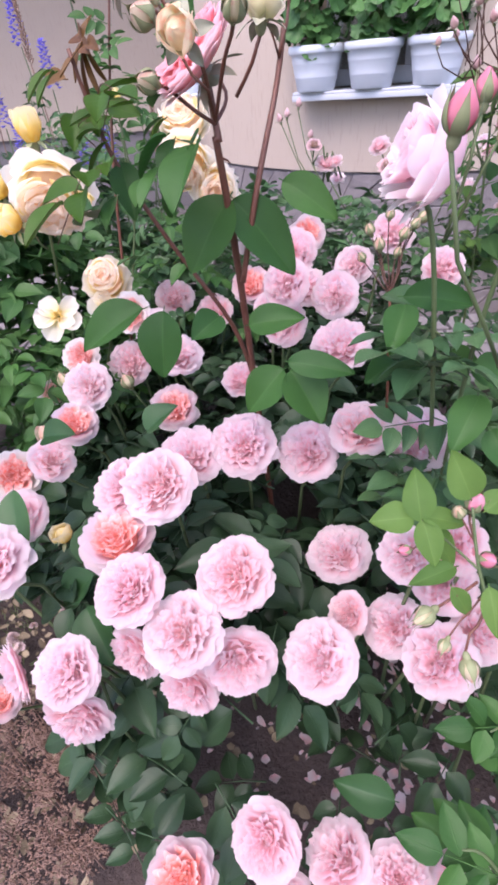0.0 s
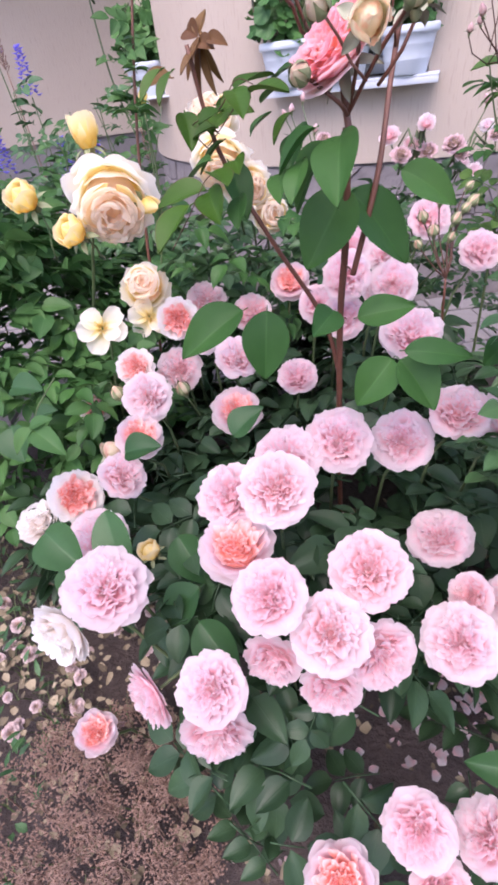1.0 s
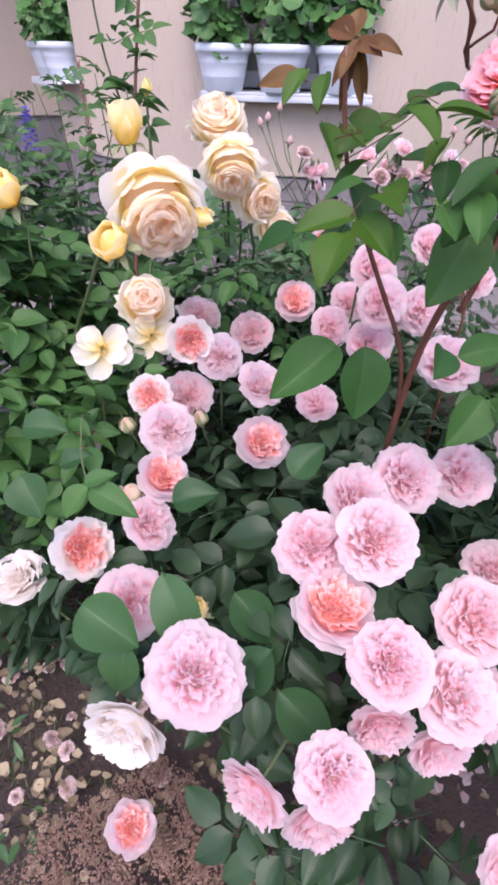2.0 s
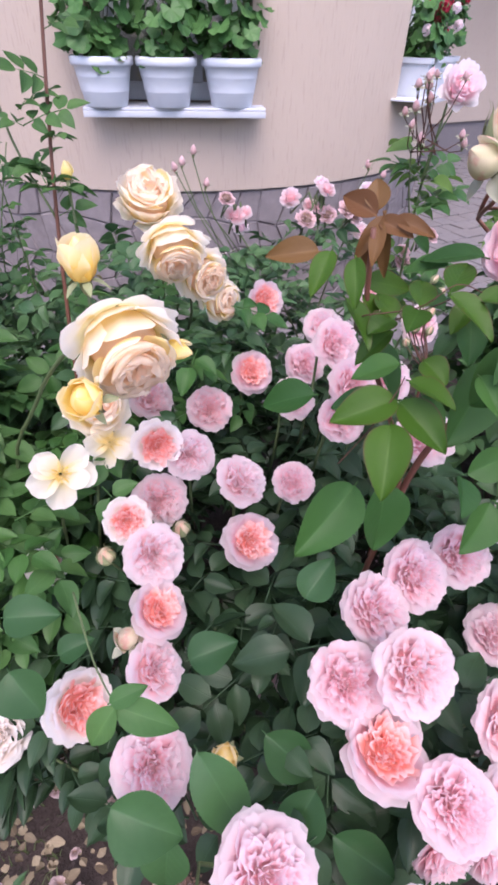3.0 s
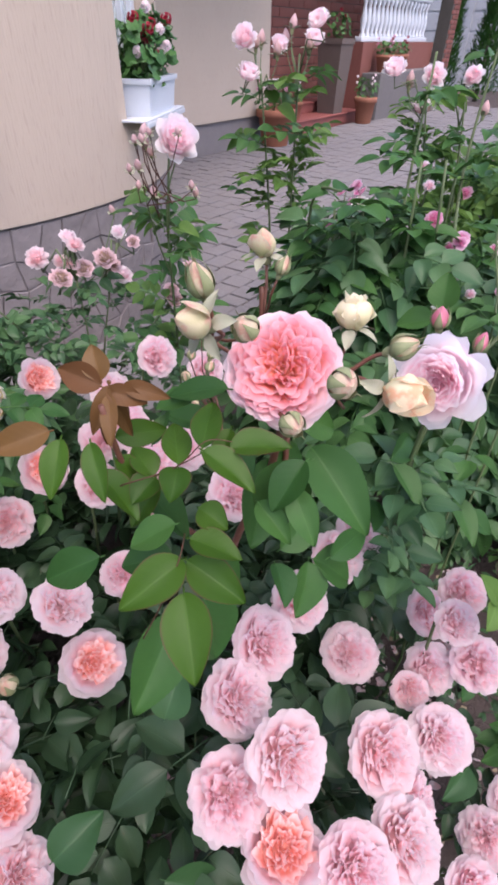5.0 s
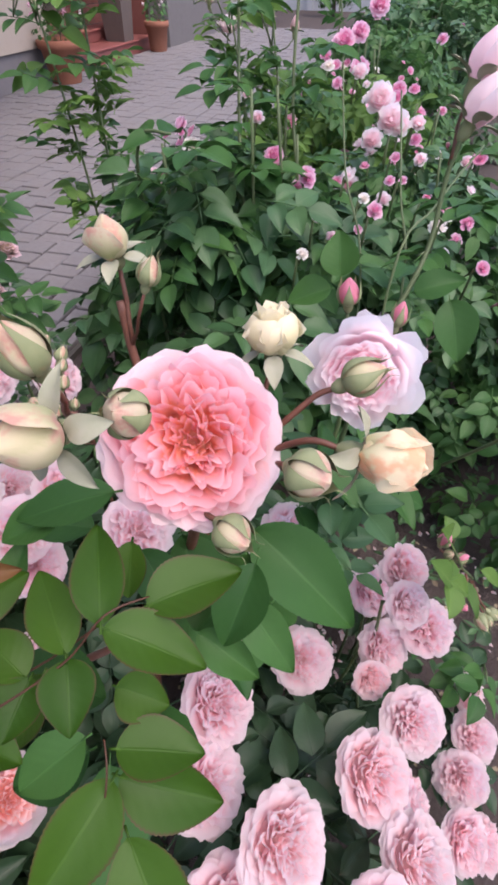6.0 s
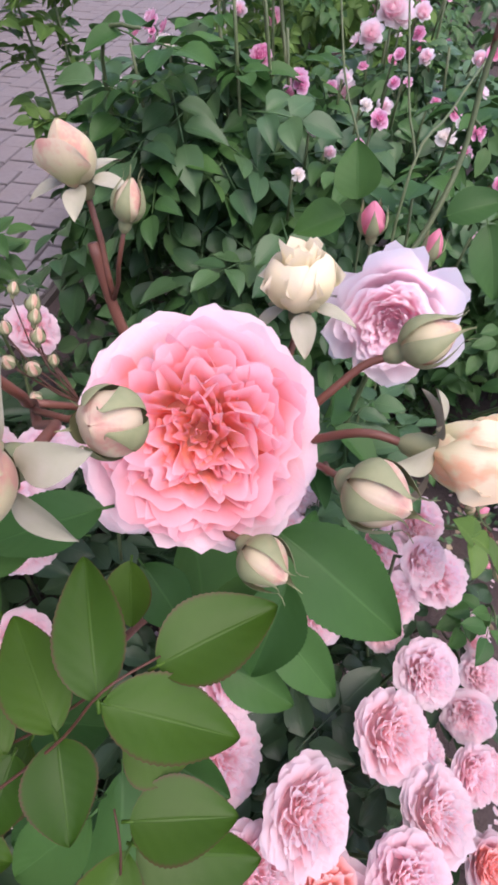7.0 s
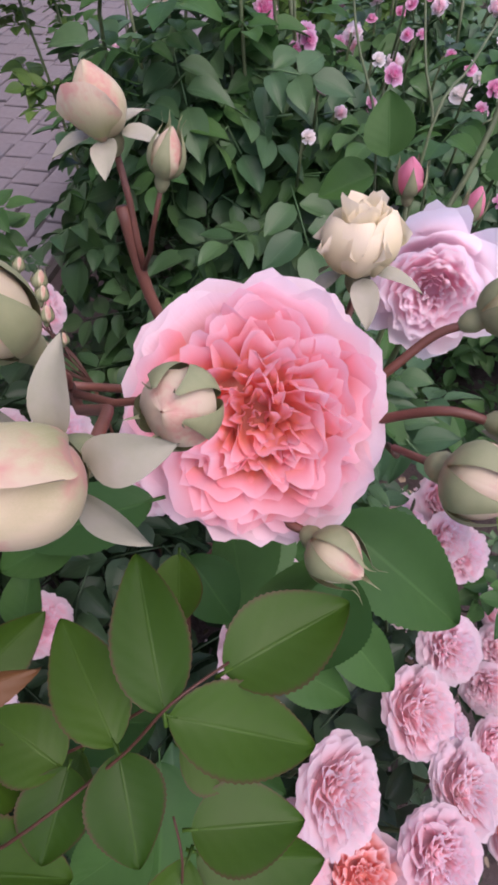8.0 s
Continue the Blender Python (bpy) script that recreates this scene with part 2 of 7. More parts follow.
# ---- mesh tools ----
class Shape:
    """Gathers points, faces and (u, v) until they become one mesh."""

    def __init__(self):
        self.v, self.f, self.uv = [], [], []

    def grid(self, pts, uvs, nu, nv, m=None):
        k = len(self.v)
        self.v += [tuple(m @ Vector(p)) if m else tuple(p) for p in pts]
        self.uv += uvs
        for j in range(nv - 1):
            for i in range(nu - 1):
                a = k + j * nu + i
                self.f.append((a, a + 1, a + nu + 1, a + nu))

    def add(self, pts, faces, m=None, uv=(0.5, 0.5)):
        k = len(self.v)
        self.v += [tuple(m @ Vector(p)) if m else tuple(p) for p in pts]
        self.uv += [uv] * len(pts)
        self.f += [tuple(k + i for i in f) for f in faces]

    def join(self, other, m):
        k = len(self.v)
        self.v += [tuple(m @ Vector(p)) for p in other.v]
        self.uv += other.uv
        self.f += [tuple(k + i for i in f) for f in other.f]

    def box(self, x0, y0, z0, x1, y1, z1, m=None, b=0.0):
        bm = bmesh.new()
        bmesh.ops.create_cube(bm, size=1.0)
        for v in bm.verts:
            v.co = Vector(((x0 + x1) / 2 + v.co.x * (x1 - x0), (y0 + y1) / 2 + v.co.y * (y1 - y0), (z0 + z1) / 2 + v.co.z * (z1 - z0)))
        if b:
            bmesh.ops.bevel(bm, geom=bm.edges[:], offset=b, segments=2, affect="EDGES", profile=0.5)
        bm.verts.ensure_lookup_table()
        self.add([v.co.copy() for v in bm.verts], [[v.index for v in f.verts] for f in bm.faces], m)
        bm.free()

    def lathe(self, profile, n=24, m=None):
        """Turns (radius, height) pairs round z."""
        pts = [(r * math.cos(2 * math.pi * i / n), r * math.sin(2 * math.pi * i / n), z) for r, z in profile for i in range(n)]
        faces = [(j * n + i, j * n + (i + 1) % n, (j + 1) * n + (i + 1) % n, (j + 1) * n + i) for j in range(len(profile) - 1) for i in range(n)]
        self.add(pts, faces, m)

    def tube(self, path, r0, r1, n=6):
        pts, faces = [], []
        path = [Vector(p) for p in path]
        side = None
        for i, p in enumerate(path):
            d = (path[min(i + 1, len(path) - 1)] - path[max(i - 1, 0)]).normalized()
            if side is None:
                side = d.orthogonal().normalized()
            side = (side - d * side.dot(d)).normalized()
            other = d.cross(side)
            r = r0 + (r1 - r0) * i / (len(path) - 1)
            pts += [p + r * (math.cos(2 * math.pi * k / n) * side + math.sin(2 * math.pi * k / n) * other) for k in range(n)]
        for j in range(len(path) - 1):
            faces += [(j * n + i, j * n + (i + 1) % n, (j + 1) * n + (i + 1) % n, (j + 1) * n + i) for i in range(n)]
        e = len(path) - 1
        faces += [tuple(range(n))[::-1], tuple(e * n + i for i in range(n))]
        self.add(pts, faces)

    def mesh(self, name, material, smooth=True):
        me = bpy.data.meshes.new(name)
        me.from_pydata(self.v, [], self.f)
        layer = me.uv_layers.new(name="UVMap")
        idx = np.empty(len(me.loops), dtype=np.int32)
        me.loops.foreach_get("vertex_index", idx)
        layer.data.foreach_set("uv", np.array(self.uv, dtype=np.float32)[idx].ravel())
        me.materials.append(material)
        if smooth:
            me.polygons.foreach_set("use_smooth", [True] * len(me.polygons))
        me.update()
        return me


def part(name, shape, material, parent=None, label="", smooth=True):
    """Links a shape, or a mesh made before, as one object, under a thing or a part."""
    ob = new(name, shape if isinstance(shape, bpy.types.Mesh) else shape.mesh(name, material, smooth))
    if parent:
        ob.parent = parent
    return tagged(ob, label)


def thing(name, label, category, where=(0, 0, 0), group="", kind=""):
    ob = new(name)
    ob.empty_display_size = 0.05
    ob.location = where
    return tagged(ob, label, category, group, kind)


def frame_at(p, z, x=None):
    """A pose at p whose z axis is z and whose x axis lies near x."""
    z = Vector(z).normalized()
    x = Vector(x) if x is not None else z.orthogonal()
    x = x - z * x.dot(z)
    if x.length < 1e-5:
        x = z.orthogonal()
    x.normalize()
    y = z.cross(x)
    m = Matrix((x, y, z)).transposed().to_4x4()
    m.translation = Vector(p)
    return m


def bend(a, b, sag=(0, 0, 0), n=8):
    """Points of a bowed line from a to b."""
    a, b, s = Vector(a), Vector(b), Vector(sag)
    return [a.lerp(b, i / n) + s * math.sin(math.pi * i / n) for i in range(n + 1)]


R = random.Random(7)


# ---- plant pieces ----
def petal(s, length, width, open_deg, cup, curl, m, fold=0.0, ruff=0.0, nu=5, nv=5, notch=0.06, rng=R, torn=1.0):
    """A petal that grows from the origin: open_deg is its lean from the axis z, towards +x."""
    pts, uvs = [], []
    ph, fr, a0 = rng.uniform(0, 6.28), rng.uniform(3.0, 6.5), radians(open_deg)
    skew = rng.uniform(-0.12, 0.12) * torn
    x = z = 0.0
    step = length / (nv - 1)
    for j in range(nv):
        v = j / (nv - 1)
        ang = a0 - radians(cup) * (v - 0.35) + radians(curl) * max(0, v - 0.6) * 2.5
        if j:
            x += math.sin(ang) * step
            z += math.cos(ang) * step
        w = width * (0.30 + 0.70 * math.sin(math.pi * 0.5 * min(1, v / 0.7)) ** 0.9)
        for i in range(nu):
            u = 2 * i / (nu - 1) - 1
            side = math.cos(ang), -math.sin(ang)
            lift = (0.20 * width * u * u) * (1 if cup >= 0 else -0.4) + fold * width * 0.8 * (u * u) + ruff * math.sin(ph + u * fr) * v * v
            edge = -v * v * min(0.40 * length, 0.36 * width) * abs(u) ** 2.8 - length * v * v * (notch * math.exp(-((u - skew * 3) * 3.0) ** 2) + skew * u + 0.03 * torn * math.sin(ph * 2 + u * 9))
            px = x - side[0] * lift + math.sin(ang) * edge
            pz = z - side[1] * lift + math.cos(ang) * edge
            pts.append((px, u * w * 0.5, pz))
            uvs.append((i / (nu - 1), v))
    s.grid(pts, uvs, nu, nv, m)


def rings_bloom(rings, size, seed, heart_from=99, nu=5, nv=5):
    """A full rose out of rings (count, lean, length, width, cup, curl, fold, ruffle); the inner rings go into the second shape."""
    rng = random.Random(seed)
    outer, heart = Shape(), Shape()
    for k, (n, lean, ln, wd, cup, curl, fold, ruff) in enumerate(rings):
        off = rng.uniform(0, 360)
        for i in range(n):
            az = off + 360 * i / n + rng.uniform(-1, 1) * 110 / n
            m = Matrix.Rotation(radians(az), 4, "Z") @ Matrix.Translation((0.04 * size * (1 if k < 3 else rng.uniform(0, 1.5)), 0, rng.uniform(-0.02, 0.04) * size))
            m = m @ Matrix.Rotation(radians(rng.uniform(-14, 14) * (0.4 if k < 2 else 1.6)), 4, "Z")
            petal(outer if k < heart_from else heart, size * ln * rng.uniform(0.9, 1.08), size * wd * rng.uniform(0.85, 1.15), lean + rng.uniform(-6, 6), cup + rng.uniform(-10, 10), curl + rng.uniform(-12, 12), m,
                  fold * rng.uniform(0.6, 1.3), size * ruff, nu, nv, rng.uniform(0.0, 0.10), rng, 0.5)
    return outer, heart


LOOSE = [(6, 112, 1.05, 0.9, 6, 30, 0.0, 0.06), (7, 95, 1.0, 0.8, 8, 30, 0.0, 0.07), (8, 76, 0.92, 0.66, 12, 24, 0.1, 0.08),
         (9, 55, 0.8, 0.5, 16, 12, 0.2, 0.08), (9, 34, 0.62, 0.38, 12, 6, 0.3, 0.08), (6, 14, 0.5, 0.3, 8, 0, 0.3, 0.06)]


def wrap_petal(s, az, base, ring, m, rng, nu=7, nv=6, loose=1.0, tone=0.0, scoop=0.0, swing=0.0, round_off=0.0, slant=0.0):
    """A petal that wraps round the flower's axis. base: radius and height of its foot; ring: rim radius, rim height, half width in radians, two bows, fold, ruffle, curl."""
    r0, z0 = base
    r1, z1, hw, br, bz, fold, ruff, curl = ring
    ph, fr = rng.uniform(0, 6.28), rng.uniform(4.0, 9.0)
    skew, roll = rng.uniform(-0.22, 0.22) * loose + swing, rng.uniform(-0.07, 0.07) * loose + swing * 0.22
    notch, tip = rng.uniform(0.0, 0.06), rng.uniform(0.06, 0.14) + round_off * rng.uniform(0.7, 1.3)
    pts, uvs = [], []
    for j in range(nv):
        v = j / (nv - 1)
        v = v ** 0.75
        for i in range(nu):
            u = 2 * i / (nu - 1) - 1
            e = v * (1 - tip * abs(u) ** 2.6 * v - notch * v * math.exp(-(u * 3.5) ** 2) + 0.018 * v * math.sin(ph * 2 + u * 8))
            w = hw * (0.45 + 0.55 * math.sin(math.pi * 0.5 * min(1, e / 0.65)))
            a = az + w * u + skew * hw * 3 * e * e
            lip = max(0.0, e - 0.68) / 0.32
            wave = ruff * math.sin(ph + u * fr) * e * e
            r = (r0 + (r1 - r0) * e ** br) * (1 - fold * u * u * e + slant * u * e) + curl * lip * lip + wave
            z = z0 + (z1 - z0) * e ** bz - abs(curl) * 0.7 * lip * lip + 0.6 * wave + roll * u * e + scoop * u * u * e
            pts.append((r * math.cos(a), r * math.sin(a), z))
            uvs.append((i / (nu - 1), min(1.0, max(0.0, (e - 0.52) / 0.48 + tone))))
    s.grid(pts, uvs, nu, nv, m)


def cup_rose(rings, size, seed, heart_from=99, z0=-0.3, nu=7, nv=6, loose=1.0, bunch=0.10, sunk=0.15, crease=0.0, upright=0.25, lobed=0.08):
    """A cupped rose out of rings (count, rim radius, rim height, half width, bow out, bow up, fold, ruffle, curl), from the outside in."""
    rng = random.Random(seed)
    outer, heart = Shape(), Shape()
    sectors, turn = rng.choice((4, 5)), rng.uniform(0, 6.28)
    k = Matrix.Diagonal((size, size, size, 1))
    inner = [g for i, g in enumerate(rings) if i >= min(3, len(rings) - 1)]
    plug = heart if heart_from < 99 else outer
    top = min(g[2] for g in inner) - 0.22
    rad = inner[0][1] * 0.74
    plug.lathe([(max(0.002, rad * math.sin(math.pi * i / 8)), z0 + 0.1 + (top - z0 - 0.1) * (0.5 - 0.5 * math.cos(math.pi * i / 8))) for i in range(9)], 16, k)
    plug.uv = [(0.5, 0.02)] * len(plug.v)
    for g, (n, r1, z1, hw, br, bz, fold, ruff, curl) in enumerate(rings):
        off = rng.uniform(0, 6.28)
        inside = g >= 3
        for i in range(n):
            az = off + 6.2832 * i / n + rng.uniform(-1, 1) * 1.6 / n
            if inside:
                az += bunch * math.sin(az * sectors + turn)
            ph = az * sectors + turn
            swing = 0.0 if crease or not inside else 0.42 * math.copysign(1, math.sin(ph)) * rng.uniform(0.2, 1.2)
            slant = -1.7 * crease * math.sin(ph) * rng.uniform(0.5, 1.4) if inside else 0.0
            lift = rng.uniform(-0.05, 0.05) if inside else rng.uniform(-0.03, 0.03)
            ring = (r1 * rng.uniform(0.88, 1.06) * (1 - 0.5 * crease * (1 - math.cos(ph))) if inside else r1 * rng.uniform(0.94, 1.04), z1 + lift, hw * rng.uniform(0.8, 1.2) * (1.2 if inside and crease else 1), br, bz, (fold + crease) * rng.uniform(0.4, 1.4) * (rng.choice((1, 1, 1, -0.6)) if inside else 0.5), ruff * rng.uniform(0.7, 1.4), curl + rng.uniform(-0.02, 0.03))
            foot = (upright * r1, z1 - 0.5 + rng.uniform(0, 0.08)) if inside else (0.03, z0 + rng.uniform(0, 0.05))
            wrap_petal(outer if g < heart_from else heart, az, foot, ring, k, rng, nu, nv, loose * (1.0 if inside else 0.5), -sunk * max(0.0, 1 - r1 / 0.7), rng.uniform(-0.04, 0.12) if inside else 0.0, swing, 0.12 if inside and crease else 0.08 if inside else lobed, slant)
    return outer, heart


POMPON = [(11, 1.00, -0.05, 0.50, 0.85, 1.7, 0.0, 0.02, 0.06), (11, 0.98, 0.05, 0.48, 0.8, 1.6, 0.02, 0.022, 0.06), (13, 0.93, 0.14, 0.39, 0.78, 1.5, 0.04, 0.03, 0.05), (14, 0.85, 0.22, 0.30, 0.85, 1.25, 0.04, 0.045, 0.04),
          (14, 0.74, 0.29, 0.29, 0.9, 1.0, 0.06, 0.045, 0.03), (13, 0.62, 0.34, 0.31, 0.9, 0.88, 0.08, 0.045, 0.02), (11, 0.49, 0.37, 0.35, 0.9, 0.82, 0.10, 0.045, 0.0), (9, 0.37, 0.38, 0.40, 0.9, 0.8, 0.12, 0.04, 0.0), (7, 0.25, 0.37, 0.48, 0.9, 0.8, 0.12, 0.035, 0.0), (4, 0.13, 0.34, 0.65, 0.9, 0.8, 0.12, 0.03, 0.0)]
BOWL = [(7, 1.02, 0.02, 0.60, 0.75, 1.6, 0.0, 0.03, 0.07), (7, 0.97, 0.22, 0.58, 0.65, 1.6, 0.0, 0.03, 0.05), (8, 0.90, 0.36, 0.52, 0.55, 1.5, 0.03, 0.03, 0.03), (11, 0.75, 0.34, 0.34, 0.8, 1.1, 0.05, 0.05, 0.02), (10, 0.62, 0.37, 0.36, 0.9, 0.95, 0.08, 0.055, 0.02),
        (9, 0.48, 0.38, 0.40, 0.9, 0.85, 0.10, 0.055, 0.0), (8, 0.35, 0.37, 0.45, 0.9, 0.8, 0.12, 0.05, 0.0), (6, 0.23, 0.35, 0.52, 0.9, 0.8, 0.12, 0.045, 0.0), (4, 0.12, 0.32, 0.7, 0.9, 0.8, 0.12, 0.04, 0.0)]
BALL_ROSE = [(6, 1.04, 0.05, 0.58, 0.80, 1.6, 0.0, 0.06, 0.16), (6, 1.00, 0.38, 0.62, 0.60, 1.5, 0.0, 0.05, 0.10), (6, 0.93, 0.62, 0.66, 0.45, 1.4, 0.0, 0.04, 0.02), (5, 0.88, 0.80, 0.74, 0.36, 1.2, 0.0, 0.04, -0.22), (5, 0.76, 0.86, 0.78, 0.34, 1.2, 0.0, 0.045, -0.28), (5, 0.62, 0.90, 0.80, 0.34, 1.2, 0.03, 0.045, -0.26), (4, 0.46, 0.91, 0.90, 0.36, 1.1, 0.05, 0.04, -0.22), (3, 0.28, 0.90, 1.05, 0.4, 1.0, 0.05, 0.03, -0.12)]
DEEP = [(6, 1.00, 0.10, 0.56, 0.52, 1.6, 0.0, 0.03, 0.22), (6, 0.94, 0.36, 0.60, 0.44, 1.5, 0.0, 0.02, 0.12), (6, 0.84, 0.55, 0.62, 0.40, 1.4, 0.0, 0.014, 0.03), (9, 0.68, 0.55, 0.42, 0.55, 1.3, 0.03, 0.03, 0.03), (9, 0.59, 0.57, 0.42, 0.65, 1.15, 0.04, 0.03, 0.02),
        (9, 0.50, 0.57, 0.42, 0.75, 1.0, 0.06, 0.03, 0.01), (8, 0.41, 0.56, 0.45, 0.8, 0.95, 0.08, 0.03, 0.0), (7, 0.32, 0.54, 0.48, 0.85, 0.9, 0.10, 0.03, 0.0), (6, 0.23, 0.51, 0.55, 0.85, 0.9, 0.12, 0.03, 0.0), (5, 0.14, 0.47, 0.6, 0.85, 0.9, 0.14, 0.03, 0.0)]
RAGGED = [(6, 1.05, -0.12, 0.56, 0.9, 1.6, 0.0, 0.09, 0.10), (6, 0.98, 0.12, 0.54, 0.8, 1.5, 0.0, 0.09, 0.10), (7, 0.85, 0.30, 0.46, 0.7, 1.4, 0.05, 0.09, 0.08), (8, 0.68, 0.42, 0.40, 0.6, 1.3, 0.12, 0.09, 0.06), (8, 0.50, 0.50, 0.40, 0.55, 1.2, 0.2, 0.08, 0.03), (6, 0.30, 0.52, 0.5, 0.5, 1.1, 0.25, 0.07, 0.0)]


# ---- house ----
BAY, BAY_R, STUCCO_Z, SILL_Z, HEAD_Z, WALL_TOP = (1.17, 4.0), 1.61, 0.65, 0.965, 2.25, 3.1


def on_bay(deg, r, z):
    a = radians(deg)
    return Vector((BAY[0] + r * math.sin(a), BAY[1] - r * math.cos(a), z))


OPENINGS = [(-86.5, -66.0), (-34.8, -12.8), (16.4, 38.5)]


def bay_wall():
    s = Shape()
    edges = sorted({-90, 90, *[a for o in OPENINGS for a in o], *range(-88, 90, 4)})
    edges = [a for i, a in enumerate(edges) if i == 0 or a - edges[i - 1] > 0.3]
    levels = [STUCCO_Z, SILL_Z - 0.012, HEAD_Z, WALL_TOP]
    inner = BAY_R - 0.26

    def hole(a, k):
        return k == 1 and any(lo <= a <= hi for lo, hi in OPENINGS)

    for k in range(3):
        z0, z1 = levels[k], levels[k + 1]
        for a0, a1 in zip(edges, edges[1:]):
            if hole((a0 + a1) / 2, k):
                for z in (z0, z1):
                    s.add([on_bay(a0, inner, z), on_bay(a1, inner, z), on_bay(a1, BAY_R, z), on_bay(a0, BAY_R, z)], [(0, 1, 2, 3)])
                continue
            for r in (BAY_R, inner):
                s.add([on_bay(a0, r, z0), on_bay(a1, r, z0), on_bay(a1, r, z1), on_bay(a0, r, z1)], [(0, 1, 2, 3)])
        if k == 1:
            for lo, hi in OPENINGS:
                for a in (lo, hi):
                    s.add([on_bay(a, inner, z0), on_bay(a, BAY_R, z0), on_bay(a, BAY_R, z1), on_bay(a, inner, z1)], [(0, 1, 2, 3)])
    for z in (STUCCO_Z, WALL_TOP):
        for a0, a1 in zip(edges, edges[1:]):
            s.add([on_bay(a0, inner, z), on_bay(a1, inner, z), on_bay(a1, BAY_R, z), on_bay(a0, BAY_R, z)], [(0, 1, 2, 3)])
    # straight cheeks back to the main wall
    for x0, x1 in ((BAY[0] - BAY_R, BAY[0] - inner), (BAY[0] + inner, BAY[0] + BAY_R)):
        s.box(x0, BAY[1], STUCCO_Z, x1, 5.39, WALL_TOP)
    ob = part("wall_bay", s, M_STUCCO, smooth=False)
    return tagged(ob, "rounded bay wall in scratched pinkish beige stucco", "wall", kind="structure")


wall_bay = bay_wall()


def flat_wall(name, x0, x1, y, label, foot=STUCCO_Z):
    s = Shape()
    s.box(x0, y, foot, x1, y + 0.25, WALL_TOP)
    return tagged(part(name, s, M_STUCCO, smooth=False), label, "wall", kind="structure")


flat_wall("wall_west", -7.0, BAY[0] - BAY_R - 0.002, 5.4, "flat house wall in beige scratched stucco")
flat_wall("wall_east", BAY[0] + BAY_R + 0.002, 7.25, 5.4, "flat house wall in beige stucco beside the porch", 0.36)

s = Shape()
s.box(-7.0, 3.9, WALL_TOP + 0.004, 7.25, 9.0, WALL_TOP + 0.2)
s.lathe([(0.01, WALL_TOP + 0.2), (BAY_R + 0.15, WALL_TOP + 0.2), (BAY_R + 0.15, WALL_TOP + 0.004), (0.01, WALL_TOP + 0.004)], 40, Matrix.Translation((BAY[0], BAY[1], 0)))
tagged(part("ceiling", s, M_STUCCO, smooth=False), "plain upper floor of the house", "ceiling", kind="structure")
s = Shape()
s.box(-7.0, 8.9, 0, 7.25, 9.0, WALL_TOP)
s.box(-7.0, 5.66, 0, -6.9, 8.89, WALL_TOP)
s.box(7.15, 5.66, 0, 7.25, 8.89, WALL_TOP)
tagged(part("wall_north", s, M_STUCCO, smooth=False), "plain back walls of the house", "wall", kind="structure")


def window(deg0, deg1, name, curtain):
    mid, half = (deg0 + deg1) / 2, (deg1 - deg0) / 2
    w = (BAY_R - 0.13) * math.sin(radians(half)) - 0.004
    d = (BAY_R - 0.13) * math.cos(radians(half))
    m = Matrix.Translation((BAY[0], BAY[1], 0)) @ Matrix.Rotation(radians(mid), 4, "Z")
    root = thing(name, "white framed window recessed in the bay wall", "window", kind="structure")
    z0, z1 = SILL_Z + 0.005, HEAD_Z - 0.003
    fr = Shape()
    for x0, x1, a, b in ((-w, -w + 0.06, z0, z1), (w - 0.06, w, z0, z1), (-w + 0.06, w - 0.06, z0, z0 + 0.06), (-w + 0.06, w - 0.06, z1 - 0.06, z1), (w * 0.25, w * 0.25 + 0.045, z0 + 0.06, z1 - 0.06)):
        fr.box(x0, -d - 0.03, a, x1, -d + 0.03, b, m, 0.004)
    part("window_frame", fr, M_WHITE, root)
    for x0, x1 in ((-w + 0.06, w * 0.25), (w * 0.25 + 0.045, w - 0.06)):
        g = Shape()
        g.box(x0 + 0.001, -d - 0.004, z0 + 0.061, x1 - 0.001, -d + 0.004, z1 - 0.061, m)
        part("pane", g, M_GLASS, root, smooth=False).visible_shadow = False
    if curtain:
        c, n = Shape(), 40
        pts = [((-w + 0.02 + (2 * w - 0.04) * i / n), -d + 0.10 + 0.012 * math.sin(i * 1.7), z) for z in (z0 + 0.05, z1 - 0.05) for i in range(n + 1)]
        c.grid(pts, [(0.5, 0.5)] * len(pts), n + 1, 2, m)
        cur = part("net_curtain", c, M_METAL)
        sol = cur.modifiers.new("thick", "SOLIDIFY")
        sol.thickness = 0.002
        tagged(cur, "white net curtain hanging behind the window", "curtain")
    # sheet metal sill with a turned-down lip
    ws = BAY_R * math.sin(radians(half)) + 0.045
    y0, y1 = -(BAY_R + 0.085) * math.cos(radians(half)) - 0.03, -d - 0.032
    sl = Shape()
    sl.box(-ws, y0, SILL_Z - 0.010, ws, y1, SILL_Z, m, 0.002)
    sl.box(-ws, y0 - 0.004, SILL_Z - 0.032, ws, y0 + 0.004, SILL_Z - 0.0105, m, 0.001)
    part("window_sill", sl, M_METAL, root)
    return m, y0


for i, curtain in enumerate((False, False, True)):
    window(*OPENINGS[i], "window_%d" % (i + 1), curtain)


